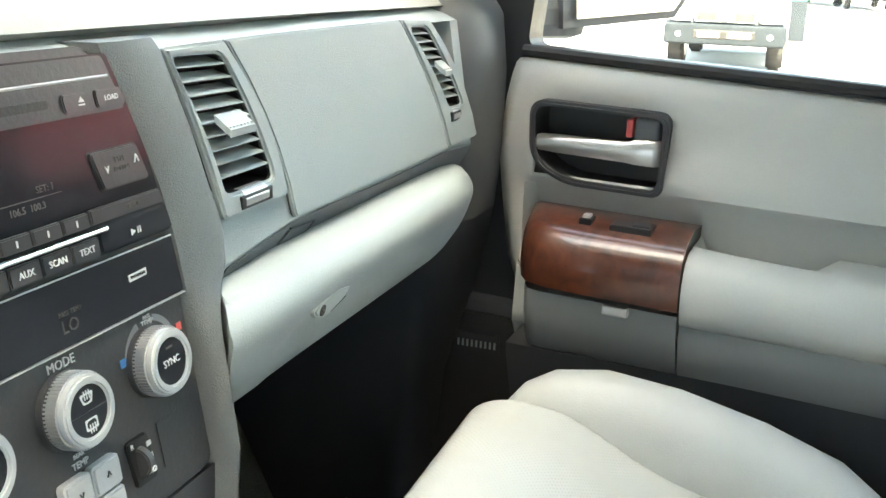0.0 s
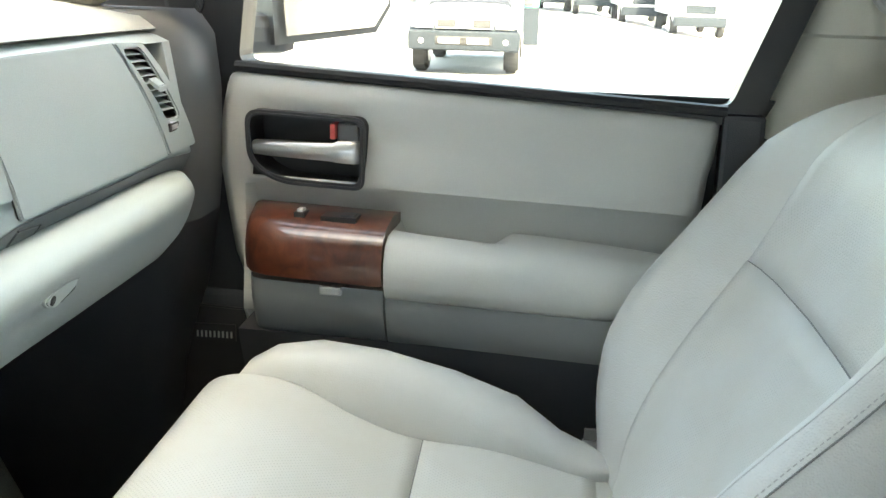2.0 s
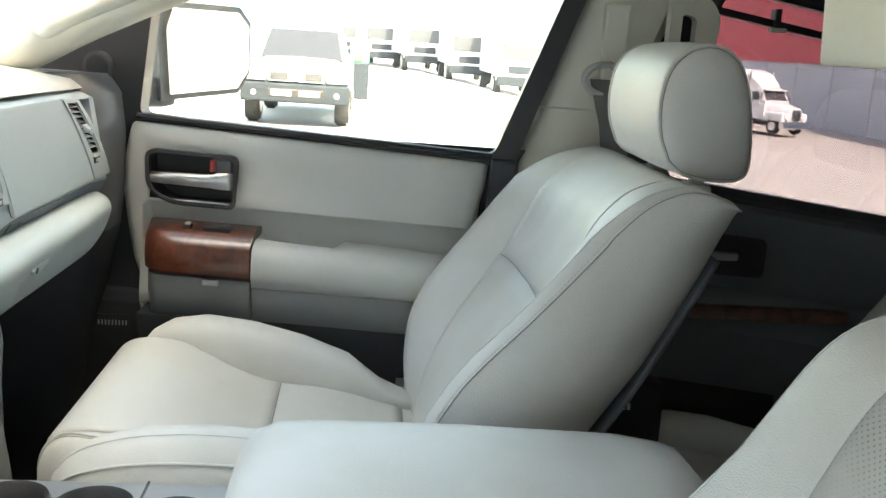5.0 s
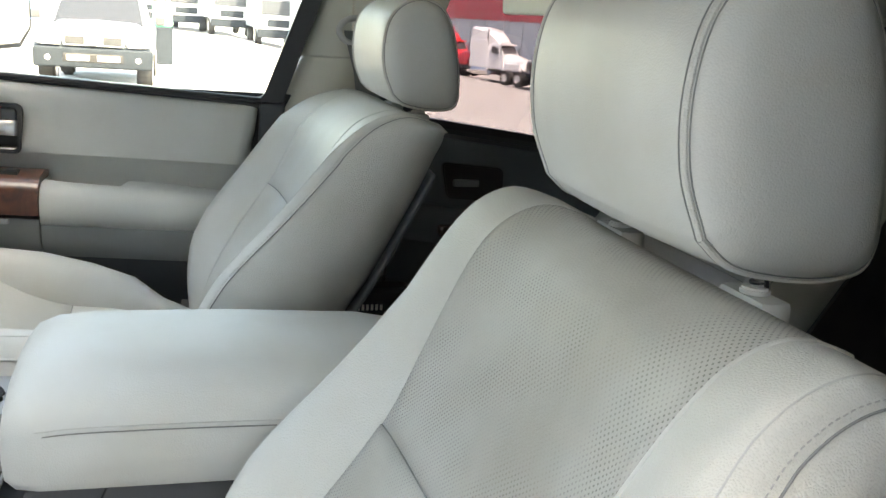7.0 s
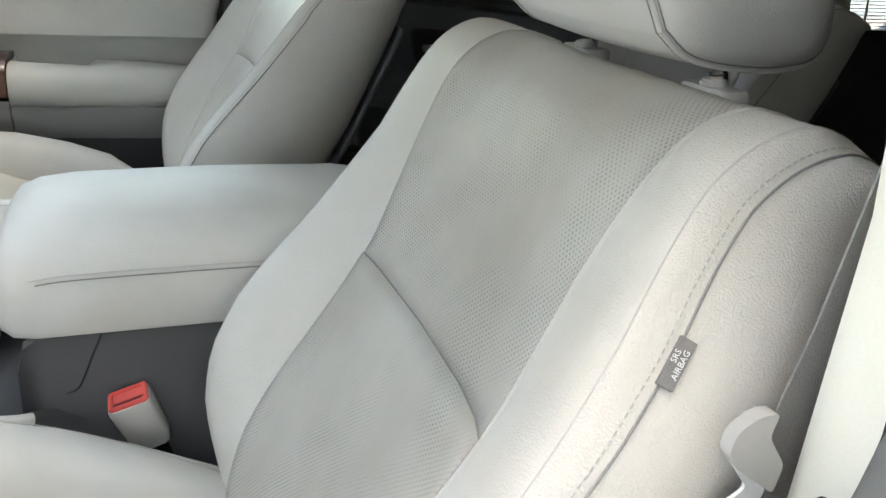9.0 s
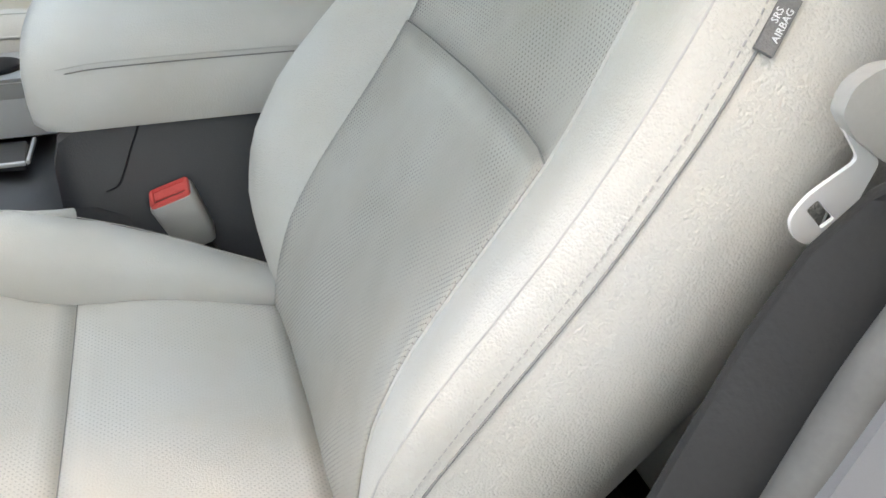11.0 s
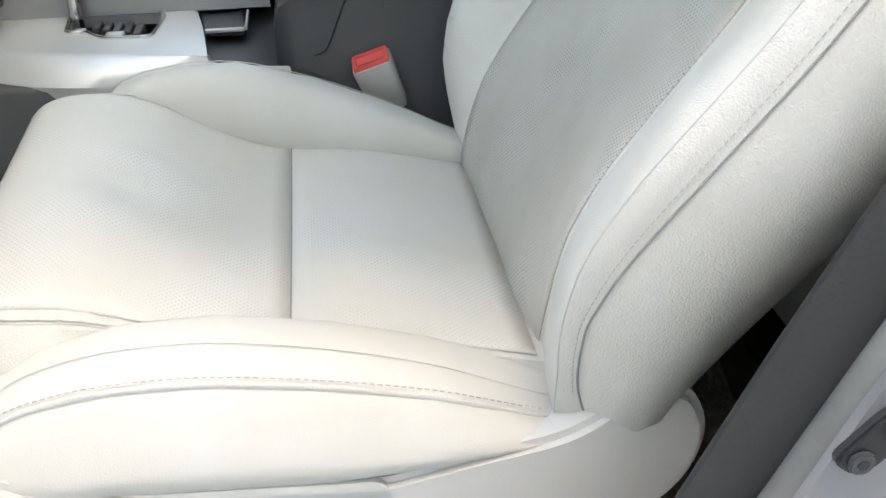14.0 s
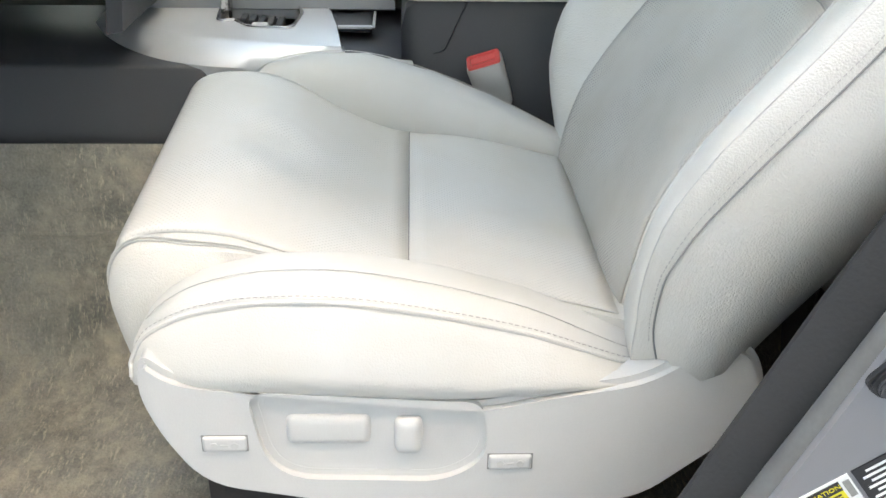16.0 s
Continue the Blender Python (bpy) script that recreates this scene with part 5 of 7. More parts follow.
    pl("play_mark", [(0.2235, 1.2985), (0.2235, 1.3025), (0.2275, 1.3005)], 0.0060, 0.0004, M_WHITE, r, r=0.0001, bevel=0)
    for x0 in (0.2290, 0.2310):
        pl("pause_mark", [(x0, 1.2988), (x0, 1.3025), (x0 + 0.001, 1.3025), (x0 + 0.001, 1.2988)], 0.0060, 0.0004, M_WHITE, r, r=0.0001, bevel=0)
    # climate display
    c = pl("climate_display", [(-0.262, 1.2565), (-0.262, 1.2915), (0.2620, 1.2900), (0.2645, 1.2550)], 0.0002, 0.0035, M_FACE, label="gloss black climate display")
    pl("silver_rule", [(-0.26, 1.2912), (-0.26, 1.2920), (0.2605, 1.2906), (0.2605, 1.2898)], 0.0036, 0.0008, M_SILVERP, c, r=0.0002, bevel=0)
    pl("silver_rule", [(-0.262, 1.2553), (-0.262, 1.2561), (0.2645, 1.2546), (0.2645, 1.2538)], 0.0006, 0.0034, M_SILVERP, c, r=0.0002, bevel=0)
    word("PASS TEMP", 0.0036, 0.1675, 1.2725, c, M_DIM, 0.0038)
    word("LO", 0.0100, 0.166, 1.2655, c, M_DIM, 0.0038)
    pl("passenger_mark", [(0.2165, 1.2735), (0.2165, 1.2775), (0.2325, 1.2780), (0.2325, 1.2740)], 0.0036, 0.0004, M_WHITE, c, r=0.0004, bevel=0)
    word("PASSENGER", 0.0025, 0.2245, 1.2758, c, M_BLACK, 0.0042)
    # knobs
    for x0, text in ((0.2255, "SYNC"), (0.1545, ""), (0.0840, "OFF")):
        y0 = v(1.2243)
        k = part("knob", cyl(0.0200, 0.0125, 60, bevel=0.0012, m=pose(x0, y0, 0.0063)), M_SILVER, s, "silver knurled knob", smooth=40)
        part("knob_skirt", cyl(0.0215, 0.006, 48, bevel=0.001, m=pose(x0, y0, 0.002)), M_DARK, k)
        for q in range(60):
            a = 2 * math.pi * q / 60
            part("knurl", box((-0.0004, -0.0006, -0.0042), (0.0004, 0.0006, 0.0042), 0, 1, pose(x0, y0, 0.0078) @ pose(0.0202 * math.cos(a), 0.0202 * math.sin(a), 0, 0, 0, math.degrees(a))), M_SILVER, k)
        part("knob_ring", slab([(x0 + 0.0189 * math.cos(2 * math.pi * q / 48), y0 + 0.0189 * math.sin(2 * math.pi * q / 48)) for q in range(48)],
                               [[(x0 + 0.0138 * math.cos(2 * math.pi * q / 48), y0 + 0.0138 * math.sin(2 * math.pi * q / 48)) for q in range(48)]], 0.004, 'z', 0.0012), M_SILVERP, k, "bright rim", smooth=40).location = (0, 0, 0.0125)
        part("knob_face", cyl(0.0139, 0.002, 48, m=pose(x0, y0, 0.0139)), M_FACE, k, "black knob face")
        if text:
            word(text, 0.0060, x0, 1.2240, k, M_WHITE, 0.0151)
            pl("knob_lamp", [(x0 - 0.003, 1.2320), (x0 - 0.003, 1.2332), (x0 + 0.003, 1.2332), (x0 + 0.003, 1.2320)], 0.0149, 0.0003, M_DIM, k, r=0.0002, bevel=0)
        else:
            pl("defrost_mark", [(x0 - 0.005, 1.2338), (x0 + 0.005, 1.2338), (x0 + 0.0032, 1.2280), (x0 - 0.0032, 1.2280)], 0.0149, 0.0003, M_WHITE, k, r=0.0012, bevel=0, holes=[[(x0 - 0.0038, 1.2328), (x0 + 0.0038, 1.2328), (x0 + 0.0023, 1.2288), (x0 - 0.0023, 1.2288)]])
            pl("defrost_mark", [(x0 - 0.0045, 1.2203), (x0 + 0.0045, 1.2203), (x0 + 0.0045, 1.2143), (x0 - 0.0045, 1.2143)], 0.0149, 0.0003, M_WHITE, k, r=0.0008, bevel=0, holes=[[(x0 - 0.0036, 1.2195), (x0 + 0.0036, 1.2195), (x0 + 0.0036, 1.2151), (x0 - 0.0036, 1.2151)]])
            for zc in (1.234, 1.2163):
                for dx in (-0.0018, 0.0, 0.0018):
                    pl("heat_wave", [(x0 + dx - 0.0003, zc - 0.0036), (x0 + dx - 0.0003, zc + 0.0012), (x0 + dx + 0.0003, zc + 0.0012), (x0 + dx + 0.0003, zc - 0.0036)], 0.0152, 0.0003, M_WHITE, k, r=0.0001, bevel=0)
            pl("face_rule", [(x0 - 0.0135, 1.2238), (x0 - 0.0135, 1.2242), (x0 + 0.0135, 1.2242), (x0 + 0.0135, 1.2238)], 0.0149, 0.0002, M_STACK, k, r=0.0001, bevel=0)
    word("MODE", 0.0072, 0.1575, 1.2478, None, M_WHITE, 0.0003, 0)
    word("PASS", 0.0030, 0.2292, 1.2495, None, M_WHITE, 0.0003)
    word("TEMP", 0.0046, 0.2290, 1.2462, None, M_WHITE, 0.0003)
    word("REAR", 0.0034, 0.156, 1.1985, None, M_WHITE, 0.0003)
    word("TEMP", 0.0052, 0.156, 1.1935, None, M_WHITE, 0.0003)
    # temperature arc in segments, blue to red
    cx, cy = 0.2285, v(1.2265)
    for a0, a1 in ((168, 112), (76, 30)):
        arc = [(cx + r_ * 0.0222 * math.cos(radians(a)), cy + r_ * 0.0222 * math.sin(radians(a))) for r_, aa in ((1.09, np.linspace(a0, a1, 9)), (0.91, np.linspace(a1, a0, 9))) for a in aa]
        part("scale_arc", slab(arc, (), 0.0004, 'z'), M_SCALE, s, "grey temperature scale")
    for x0, z0, mat in ((0.2030, 1.2310, M_BLUE), (0.2565, 1.2345, M_RED)):
        part("scale_end", box((x0 - 0.0026, v(z0) - 0.0024, 0), (x0 + 0.0026, v(z0) + 0.0024, 0.0005), 0, 1), mat, s)
    # small switches below
    h = pl("seat_heat_plate", [(0.1925, 1.1600), (0.1895, 1.1880), (0.2085, 1.1885), (0.2115, 1.1600)], 0.0002, 0.002, M_BLACK, label="black seat heater switch")
    part("heat_wheel", cyl(0.009, 0.006, 28, bevel=0.001, m=pose(0.1985, v(1.174), 0.0015, 0, 90, 0)), M_STACK, h)
    word("O", 0.005, 0.1985, 1.1705, h, M_WHITE, 0.0108)
    word("R", 0.0045, 0.1935, 1.1850, h, M_WHITE, 0.0024)
    for z0 in (1.1640, 1.1725, 1.1800):
        pl("heat_mark", [(0.2055, z0), (0.2055, z0 + 0.003), (0.2095, z0 + 0.003), (0.2095, z0)], 0.0021, 0.0003, M_WHITE, h, r=0.0004, bevel=0)
    pl("blank_cover", [(0.2190, 1.1590), (0.2180, 1.1890), (0.2405, 1.1895), (0.2415, 1.1590)], 0.0002, 0.0009, M_STACK, r=0.002)
    for x0, x1 in ((0.136, 0.1565), (0.1572, 0.179)):
        rk = pl("rear_temp_key", [(x0, 1.1730), (x0, 1.1900), (x1, 1.1900), (x1, 1.1730)], 0.0002, 0.006, M_SILVERP, label="silver rocker key", r=0.003, bevel=0.0015)
        word("^" if x1 > 0.17 else "v", 0.008, (x0 + x1) / 2, 1.181, rk, M_STACK, 0.0063)
        pl("rear_temp_key", [(x0, 1.1550), (x0, 1.1718), (x1, 1.1718), (x1, 1.1550)], 0.0002, 0.006, M_SILVERP, label="silver rocker key", r=0.003, bevel=0.0015)
    # lower edge of the stack
    part("stack_foot", loft([[(-0.17, v(1.14), 0.0), (-0.17, v(1.0), -0.04), (-0.17, v(1.0), -0.06), (-0.17, v(1.14), -0.02)], [(0.272, v(1.14), 0.0), (0.272, v(1.0), -0.02), (0.272, v(1.0), -0.06), (0.272, v(1.14), -0.02)]]), M_CONSOLE, s)
    return s


centre_stack()

# ---- seats ----
BF = smooth_line([(-0.185, -0.07), (-0.195, -0.01), (-0.219, 0.06), (-0.265, 0.14), (-0.331, 0.237), (-0.375, 0.32), (-0.408, 0.388), (-0.439, 0.426), (-0.476, 0.441), (-0.515, 0.432), (-0.545, 0.416)], 4)
BB = smooth_line([(-0.295, -0.09), (-0.33, -0.03), (-0.37, 0.04), (-0.418, 0.12), (-0.476, 0.21), (-0.520, 0.28), (-0.548, 0.33), (-0.560, 0.36), (-0.563, 0.383), (-0.560, 0.395), (-0.553, 0.402)], 4)
NB = len(BF) - 1
BV = []                           # height along the front, going on past the crest
for _i, _p in enumerate(BF):
    BV.append(_p[1] if _i <= NB - 8 else BV[-1] + math.hypot(_p[0] - BF[_i - 1][0], _p[1] - BF[_i - 1][1]))
LEVEL = [-0.07, 0.0, 0.06, 0.11, 0.16, 0.20, 0.25, 0.30, 0.34, 0.38, 0.41, 0.44, 0.48, 0.52]
# half width and rise of the insert's edge, the bolster seam and the outer welt, on the door side and on the console side
DOOR_SIDE = ([0.153, 0.160, 0.166, 0.173, 0.183, 0.189, 0.195, 0.199, 0.200, 0.202, 0.202, 0.199, 0.193, 0.178],
             [-0.010, -0.004, 0.006, 0.012, 0.014, 0.015, 0.015, 0.016, 0.015, 0.010, 0.007, 0.004, 0.0, -0.003],
             [0.230, 0.257, 0.278, 0.294, 0.306, 0.311, 0.314, 0.311, 0.303, 0.289, 0.275, 0.262, 0.242, 0.205],
             [-0.006, 0.014, 0.039, 0.060, 0.068, 0.067, 0.060, 0.050, 0.041, 0.031, 0.022, 0.010, 0.0, -0.010],
             [0.236, 0.264, 0.285, 0.302, 0.315, 0.321, 0.326, 0.323, 0.312, 0.298, 0.284, 0.270, 0.249, 0.21],
             [-0.036, 0.002, 0.025, 0.036, 0.039, 0.039, 0.036, 0.026, 0.015, 0.007, -0.002, -0.016, -0.027, -0.036])
TUNNEL_SIDE = ([0.176, 0.176, 0.176, 0.175, 0.173, 0.172, 0.170, 0.170, 0.170, 0.170, 0.171, 0.173, 0.173, 0.166],
               [0.004, 0.010, 0.012, 0.010, 0.006, 0.005, 0.006, 0.010, 0.012, 0.012, 0.013, 0.011, 0.009, 0.006],
               [0.205, 0.222, 0.238, 0.248, 0.252, 0.252, 0.250, 0.248, 0.247, 0.247, 0.248, 0.249, 0.240, 0.225],
               [-0.012, 0.019, 0.048, 0.066, 0.071, 0.067, 0.052, 0.037, 0.026, 0.020, 0.018, 0.017, 0.014, 0.011],
               [0.222, 0.240, 0.256, 0.267, 0.271, 0.271, 0.268, 0.266, 0.265, 0.264, 0.265, 0.265, 0.257, 0.242],
               [-0.025, 0.008, 0.036, 0.054, 0.058, 0.053, 0.038, 0.022, 0.010, 0.006, 0.006, 0.006, 0.004, 0.0])


def back_table(i, side):
    return [float(np.interp(BV[i], LEVEL, r)) for r in (DOOR_SIDE if side else TUNNEL_SIDE)]


def back_lines(i, side):
    """Half widths of the insert, the bolster seam and the outer welt."""
    return back_table(i, side)[::2]


def back_front(i, x, out, lift=0.0):
    """A point of the backrest's front at step i and across x; out is the sign of the door side."""
    f, b = Vector((0, *BF[i])), Vector((0, *BB[i]))
    ax = (f - b).normalized()
    ins, ni, mid, nm, rim, nr = back_table(i, x * out > 0)
    a = min(abs(x), rim)
    n = float(np.interp(a, [0, ins * 0.6, ins * 0.85, ins, ins + (mid - ins) * 0.35, ins + (mid - ins) * 0.7, mid, mid + (rim - mid) * 0.4, mid + (rim - mid) * 0.75, rim],
                        [-0.002, ni * 0.1, ni * 0.5, ni, ni + (nm - ni) * 0.48, ni + (nm - ni) * 0.84, nm, nm + (nr - nm) * 0.22, nm + (nr - nm) * 0.58, nr]))
    p = f + ax * (n + lift)
    p.x = x
    return p


def back_ring(i, out):
    b = Vector((0, *BB[i]))
    halves = []
    for sg in (1, -1):
        ins, mid, rim = back_lines(i, sg * out > 0)
        half = [0, ins * 0.5, ins * 0.75, ins * 0.9, ins] + [ins + (mid - ins) * t for t in (0.25, 0.5, 0.75, 1.0)] + [mid + (rim - mid) * t for t in (0.25, 0.5, 0.7, 0.85, 0.95, 1.0)]
        h = [back_front(i, sg * x, out) for x in half]
        e = h[-1]
        for t, dx in [(0.06, 0.0035), (0.16, 0.008), (0.30, 0.011), (0.46, 0.008), (0.62, -0.004), (0.78, -0.026), (0.90, -0.055), (1.0, -0.11)]:
            q = e.lerp(b, t)
            if sg * out > 0 and dx > 0:
                dx *= float(np.interp(BV[i], [-0.07, -0.055, -0.02, 0.05, 0.14], [0.6, 1.6, 2.0, 1.6, 1.0]))
            q.x = sg * (rim + dx * min(1.0, rim / 0.26))
            h.append(q)
        halves.append(h)
    r, l = halves
    return r + l[:0:-1]


def stitches(line, step=0.0085, size=0.0010, lift=Vector((0, 0, 0))):
    """A row of short threads along a line, as one mesh."""
    bm = bmesh.new()
    pts = [Vector(p) for p in line]
    acc = 0.0
    for a, b in zip(pts, pts[1:]):
        d = b - a
        n = d.length
        while acc < n:
            c = a + d * (acc / n) + lift
            u = d.normalized() * step * 0.3
            s = Vector((0, 0, 1)).cross(u)
            s = s.normalized() * size * 0.5 if s.length > 1e-6 else Vector((size * 0.5, 0, 0))
            w = u.cross(s).normalized() * size * 0.5
            q = [bm.verts.new(c + i * u + j * s + k * w) for i in (-1, 1) for j in (-1, 1) for k in (-1, 1)]
            for f in ((0, 1, 3, 2), (4, 6, 7, 5), (0, 4, 5, 1), (2, 3, 7, 6), (0, 2, 6, 4), (1, 5, 7, 3)):
                bm.faces.new([q[m] for m in f])
            acc += step
        acc -= n
    return bm


def surface(points, us, depth, name, mat, parent, label=""):
    """An upholstery panel from a grid of points, with uv in metres and turned-in edges."""
    rows, cols = len(points), len(points[0])
    bm = bmesh.new()
    uvl = bm.loops.layers.uv.new("uv")
    vs = [[bm.verts.new(p) for p in r] for r in points]
    arc = [0.0]
    for i in range(1, rows):
        arc.append(arc[-1] + (Vector(points[i][cols // 2]) - Vector(points[i - 1][cols // 2])).length)
    for i in range(rows - 1):
        for j in range(cols - 1):
            f = bm.faces.new((vs[i][j], vs[i][j + 1], vs[i + 1][j + 1], vs[i + 1][j]))
            for l, (a, b) in zip(f.loops, ((i, j), (i, j + 1), (i + 1, j + 1), (i + 1, j))):
                l[uvl].uv = (us[b], arc[a])
    ob = part(name, bm, mat, parent, label, smooth=60)
    m = ob.modifiers.new("thick", 'SOLIDIFY')
    m.thickness, m.offset = depth, -1
    return ob


CF = smooth_line([(-0.225, -0.045), (-0.15, -0.024), (-0.07, -0.006), (0.0, 0.0), (0.08, 0.012), (0.16, 0.028), (0.220, 0.032), (0.257, 0.020), (0.275, -0.010), (0.272, -0.05), (0.258, -0.11)], 4)
CB = smooth_line([(-0.225, -0.16), (-0.15, -0.16), (-0.07, -0.16), (0.0, -0.16), (0.08, -0.16), (0.14, -0.16), (0.17, -0.155), (0.18, -0.15), (0.19, -0.145), (0.195, -0.14), (0.2, -0.135)], 4)
NC = len(CF) - 1


def cush_top(i, x, lift=0.0, crest=0.0, tilt=0.0, dent=0.0):
    f, b = Vector((0, *CF[i])), Vector((0, *CB[i]))
    s = min(max(CF[i][0] / 0.18, 0.0), 1.0)
    f.z += s * s * (3 - 2 * s) * (crest + tilt * x)
    ax = (f - b).normalized()
    a = min(abs(x) / 0.2, 1.0)
    y = CF[i][0]
    dip = -0.006 * (1 - a * a) * float(np.interp(y, [-0.2, 0, 0.15, 0.25], [1, 1, 0.3, 0]))
    d = math.hypot(x - 0.008, y - 0.145) / 0.036
    dip += dent * (0.45 * math.exp(-(d - 1.5) ** 2 * 5) - math.exp(-d * d * 1.3))
    p = f + ax * (dip + lift - 0.014 * max(0.0, a - 0.85) / 0.15 * float(np.interp(y, [0.12, 0.2], [0.2, 1.0])))
    p.x = x
    return p


def seat(origin, out, raised, label, puff=0.0, reach=1.0, crest=0.0, low=None, slim=1.0, shift=(0, 0, 0), head_size=0.985, bench=False):
    """A front seat; out is the sign of x towards its door."""
    s = thing("car_seat", label, "car seat", pose(*origin), "front seats")
    shift = Vector(shift)
    # backrest
    rings = [back_ring(i, out) for i in range(NB + 1)]
    mid = sum((Vector(q) for q in rings[0]), Vector()) / len(rings[0])
    foot = [[mid + Vector(((q.x - mid.x) * k, (q.y - mid.y) * k, (q.z - mid.z) - d)) for q in rings[0]] for k, d in ((0.80, 0.020), (0.93, 0.013), (0.985, 0.006))]
    back = part("backrest", loft(foot + rings), M_GRAINED if low else M_LEATHER, s, smooth=70)
    seated, sat_on = (M_WORN_SHADED, M_PERF) if low else (M_FAINT, M_FAINT)
    isplit = min(range(NB), key=lambda i: abs(BF[i][1] - 0.237))
    us = list(np.linspace(-1, 1, 29))

    def across(i, u, lift):
        return back_front(i, u * (back_lines(i, u * out > 0)[0] - 0.001), out, lift)
    surface([[across(i, u, 0.0014) for u in us] for i in range(1, isplit + 1)], [u * 0.18 for u in us], 0.002, "lower_insert", seated, back, "perforated leather insert")
    surface([[across(i, u, 0.0015) for u in us] for i in range(isplit, NB - 3)], [u * 0.18 for u in us], 0.003, "upper_insert", seated, back, "perforated leather insert")
    part("cross_seam", tube([across(isplit, u, 0.0012) for u in us], 0.0012), M_SEAM, back)
    for sg in (1, -1):
        door_side = sg * out > 0
        part("insert_seam", tube([back_front(i, sg * back_lines(i, door_side)[0], out, 0.0002) for i in range(1, NB - 2)], 0.0016 if low else 0.0010), M_LEATHER if low else M_FOLD, back)
        part("bolster_seam", tube([back_front(i, sg * back_lines(i, door_side)[1], out, -0.0001) for i in range(1, NB - 2)], 0.0006), M_FOLD, back)
        rim = [back_front(i, sg * back_lines(i, door_side)[2], out) for i in range(1, NB - 1)]
        part("outer_seam", tube(smooth_line([q + Vector((sg * 0.0005, 0, 0.0)) for q in rim], 3), 0.0008), M_SEAM, back)
        line = [back_front(i, sg * (back_lines(i, door_side)[2] - 0.14 * (back_lines(i, door_side)[2] - back_lines(i, door_side)[1])), out, 0.0004) for i in range(4, NB - 2)]
        tagged(part("stitching", stitches(smooth_line(line, 2), 0.0052, 0.0007), M_THREAD, back), kind="stuff")
    # back shell of hard plastic
    rows = []
    for i in range(6, NB - 16):
        f, b = Vector((0, *BF[i])), Vector((0, *BB[i]))
        q = b - (f - b).normalized() * 0.006
        rows.append([(x, q.y - 0.012 * (1 - (x / 0.2) ** 2), q.z) for x in np.linspace(-0.2, 0.2, 9)])
    shell = surface(rows, list(np.linspace(-0.2, 0.2, 9)), 0.008, "back_shell", M_DASH_DK, s)
    for o in (back, *back.children, shell):
        for v in o.data.vertices:
            x, y, z = v.co
            if slim < 1:
                y = y if y > -0.44 else -0.44 + (y + 0.44) * 0.8
                z = z if z < 0.35 else 0.35 + (z - 0.35) * 0.6
            v.co = Vector((x * slim, y, z)) + shift
    # headrest
    up = 0.083 if raised else 0.018
    hx, hy, hz, hk = -out * (0.044 if raised else 0.006) + shift.x, (-0.522 if raised else -0.502) + shift.y, 0.462 + up + shift.z, head_size
    prof = smooth_line([(0.058, -0.072), (0.078, -0.025), (0.083, 0.03), (0.071, 0.082), (0.038, 0.115), (-0.006, 0.124), (-0.048, 0.106), (-0.074, 0.062), (-0.088, 0.005), (-0.094, -0.048), (-0.093, -0.080), (-0.080, -0.096), (-0.045, -0.101), (0.0, -0.098), (0.034, -0.090), (0.058, -0.072)], 6)[:-1]
    hw = (1.12 if raised else 1.13) * slim
    rings = []
    for x, k in [(-0.142, 0.35), (-0.141, 0.6), (-0.137, 0.8), (-0.130, 0.92), (-0.118, 0.985), (-0.09, 1.0), (-0.04, 1.015), (0.04, 1.015), (0.09, 1.0), (0.118, 0.985), (0.130, 0.92), (0.137, 0.8), (0.141, 0.6), (0.142, 0.35)]:
        rings.append([(hx + x * hw, hy + a * k * hk * 0.93, hz + b * k * hk) for a, b in prof])
    head = part("headrest", loft(rings), M_SMOOTH, s, smooth=60)
    for sg in (1, -1):
        line = [(hx + sg * 0.1235 * hw, hy + p * 0.966 * hk * 0.93, hz + q * 0.966 * hk) for p, q in prof]
        part("headrest_welt", tube(line + line[:1], 0.0026), M_LEATHER, head)
        for dx, k in ((0.1272, 0.944), (0.1192, 0.983)):
            line = [(hx + sg * dx * hw, hy + p * k * hk * 0.93, hz + q * k * hk) for p, q in prof]
            part("headrest_seam", tube(line + line[:1], 0.0006), M_SEAM, head)
        px, py, zs = (0.0225 + sg * 0.1075 if raised else hx + sg * 0.10 * slim), (-0.523 if raised else hy - 0.012), shift.z + (0.4335 if raised else 0.396)
        part("post", cyl(0.0062, 0.12, 20, m=pose(px, py + 0.003, zs + 0.02 + (0.045 if raised else 0.0), -8)), M_CHROME, head, "chrome headrest post")
        if raised:
            for k in range(3):
                part("notch", cyl(0.0064, 0.0016, 20, m=pose(px, py - 0.002 + 0.001 * k, zs + 0.012 + 0.007 * k, -8)), M_STACK, head)
        sl = part("post_sleeve", loft([[(px + a * w, py + c * w, z) for a, c in ((-0.030, -0.006), (-0.027, -0.011), (0.027, -0.011), (0.030, -0.006), (0.030, 0.006), (0.027, 0.011), (-0.027, 0.011), (-0.030, 0.006))] for z, w in ((zs - 0.022, 1.0), (zs + 0.0005, 1.0), (zs + 0.0035, 0.93))]), M_SHIELD, s, "pale grey plastic post sleeve", smooth=40)
        part("sleeve_collar", cyl(0.0105, 0.006, 20, bevel=0.0015, m=pose(px, py, zs + 0.0055)), M_SHIELD, sl)
    # cushion
    ringsc = []
    up_ = functools.partial(cush_top, crest=crest, tilt=-out * crest * (2.3 if low else 0.0), dent=0.007 if low else 0.0)
    wc = lambda i: float(np.interp(CF[i][0], [-0.2, 0.0, 0.2, 0.28], [0.185, 0.188, 0.196, 0.19]))
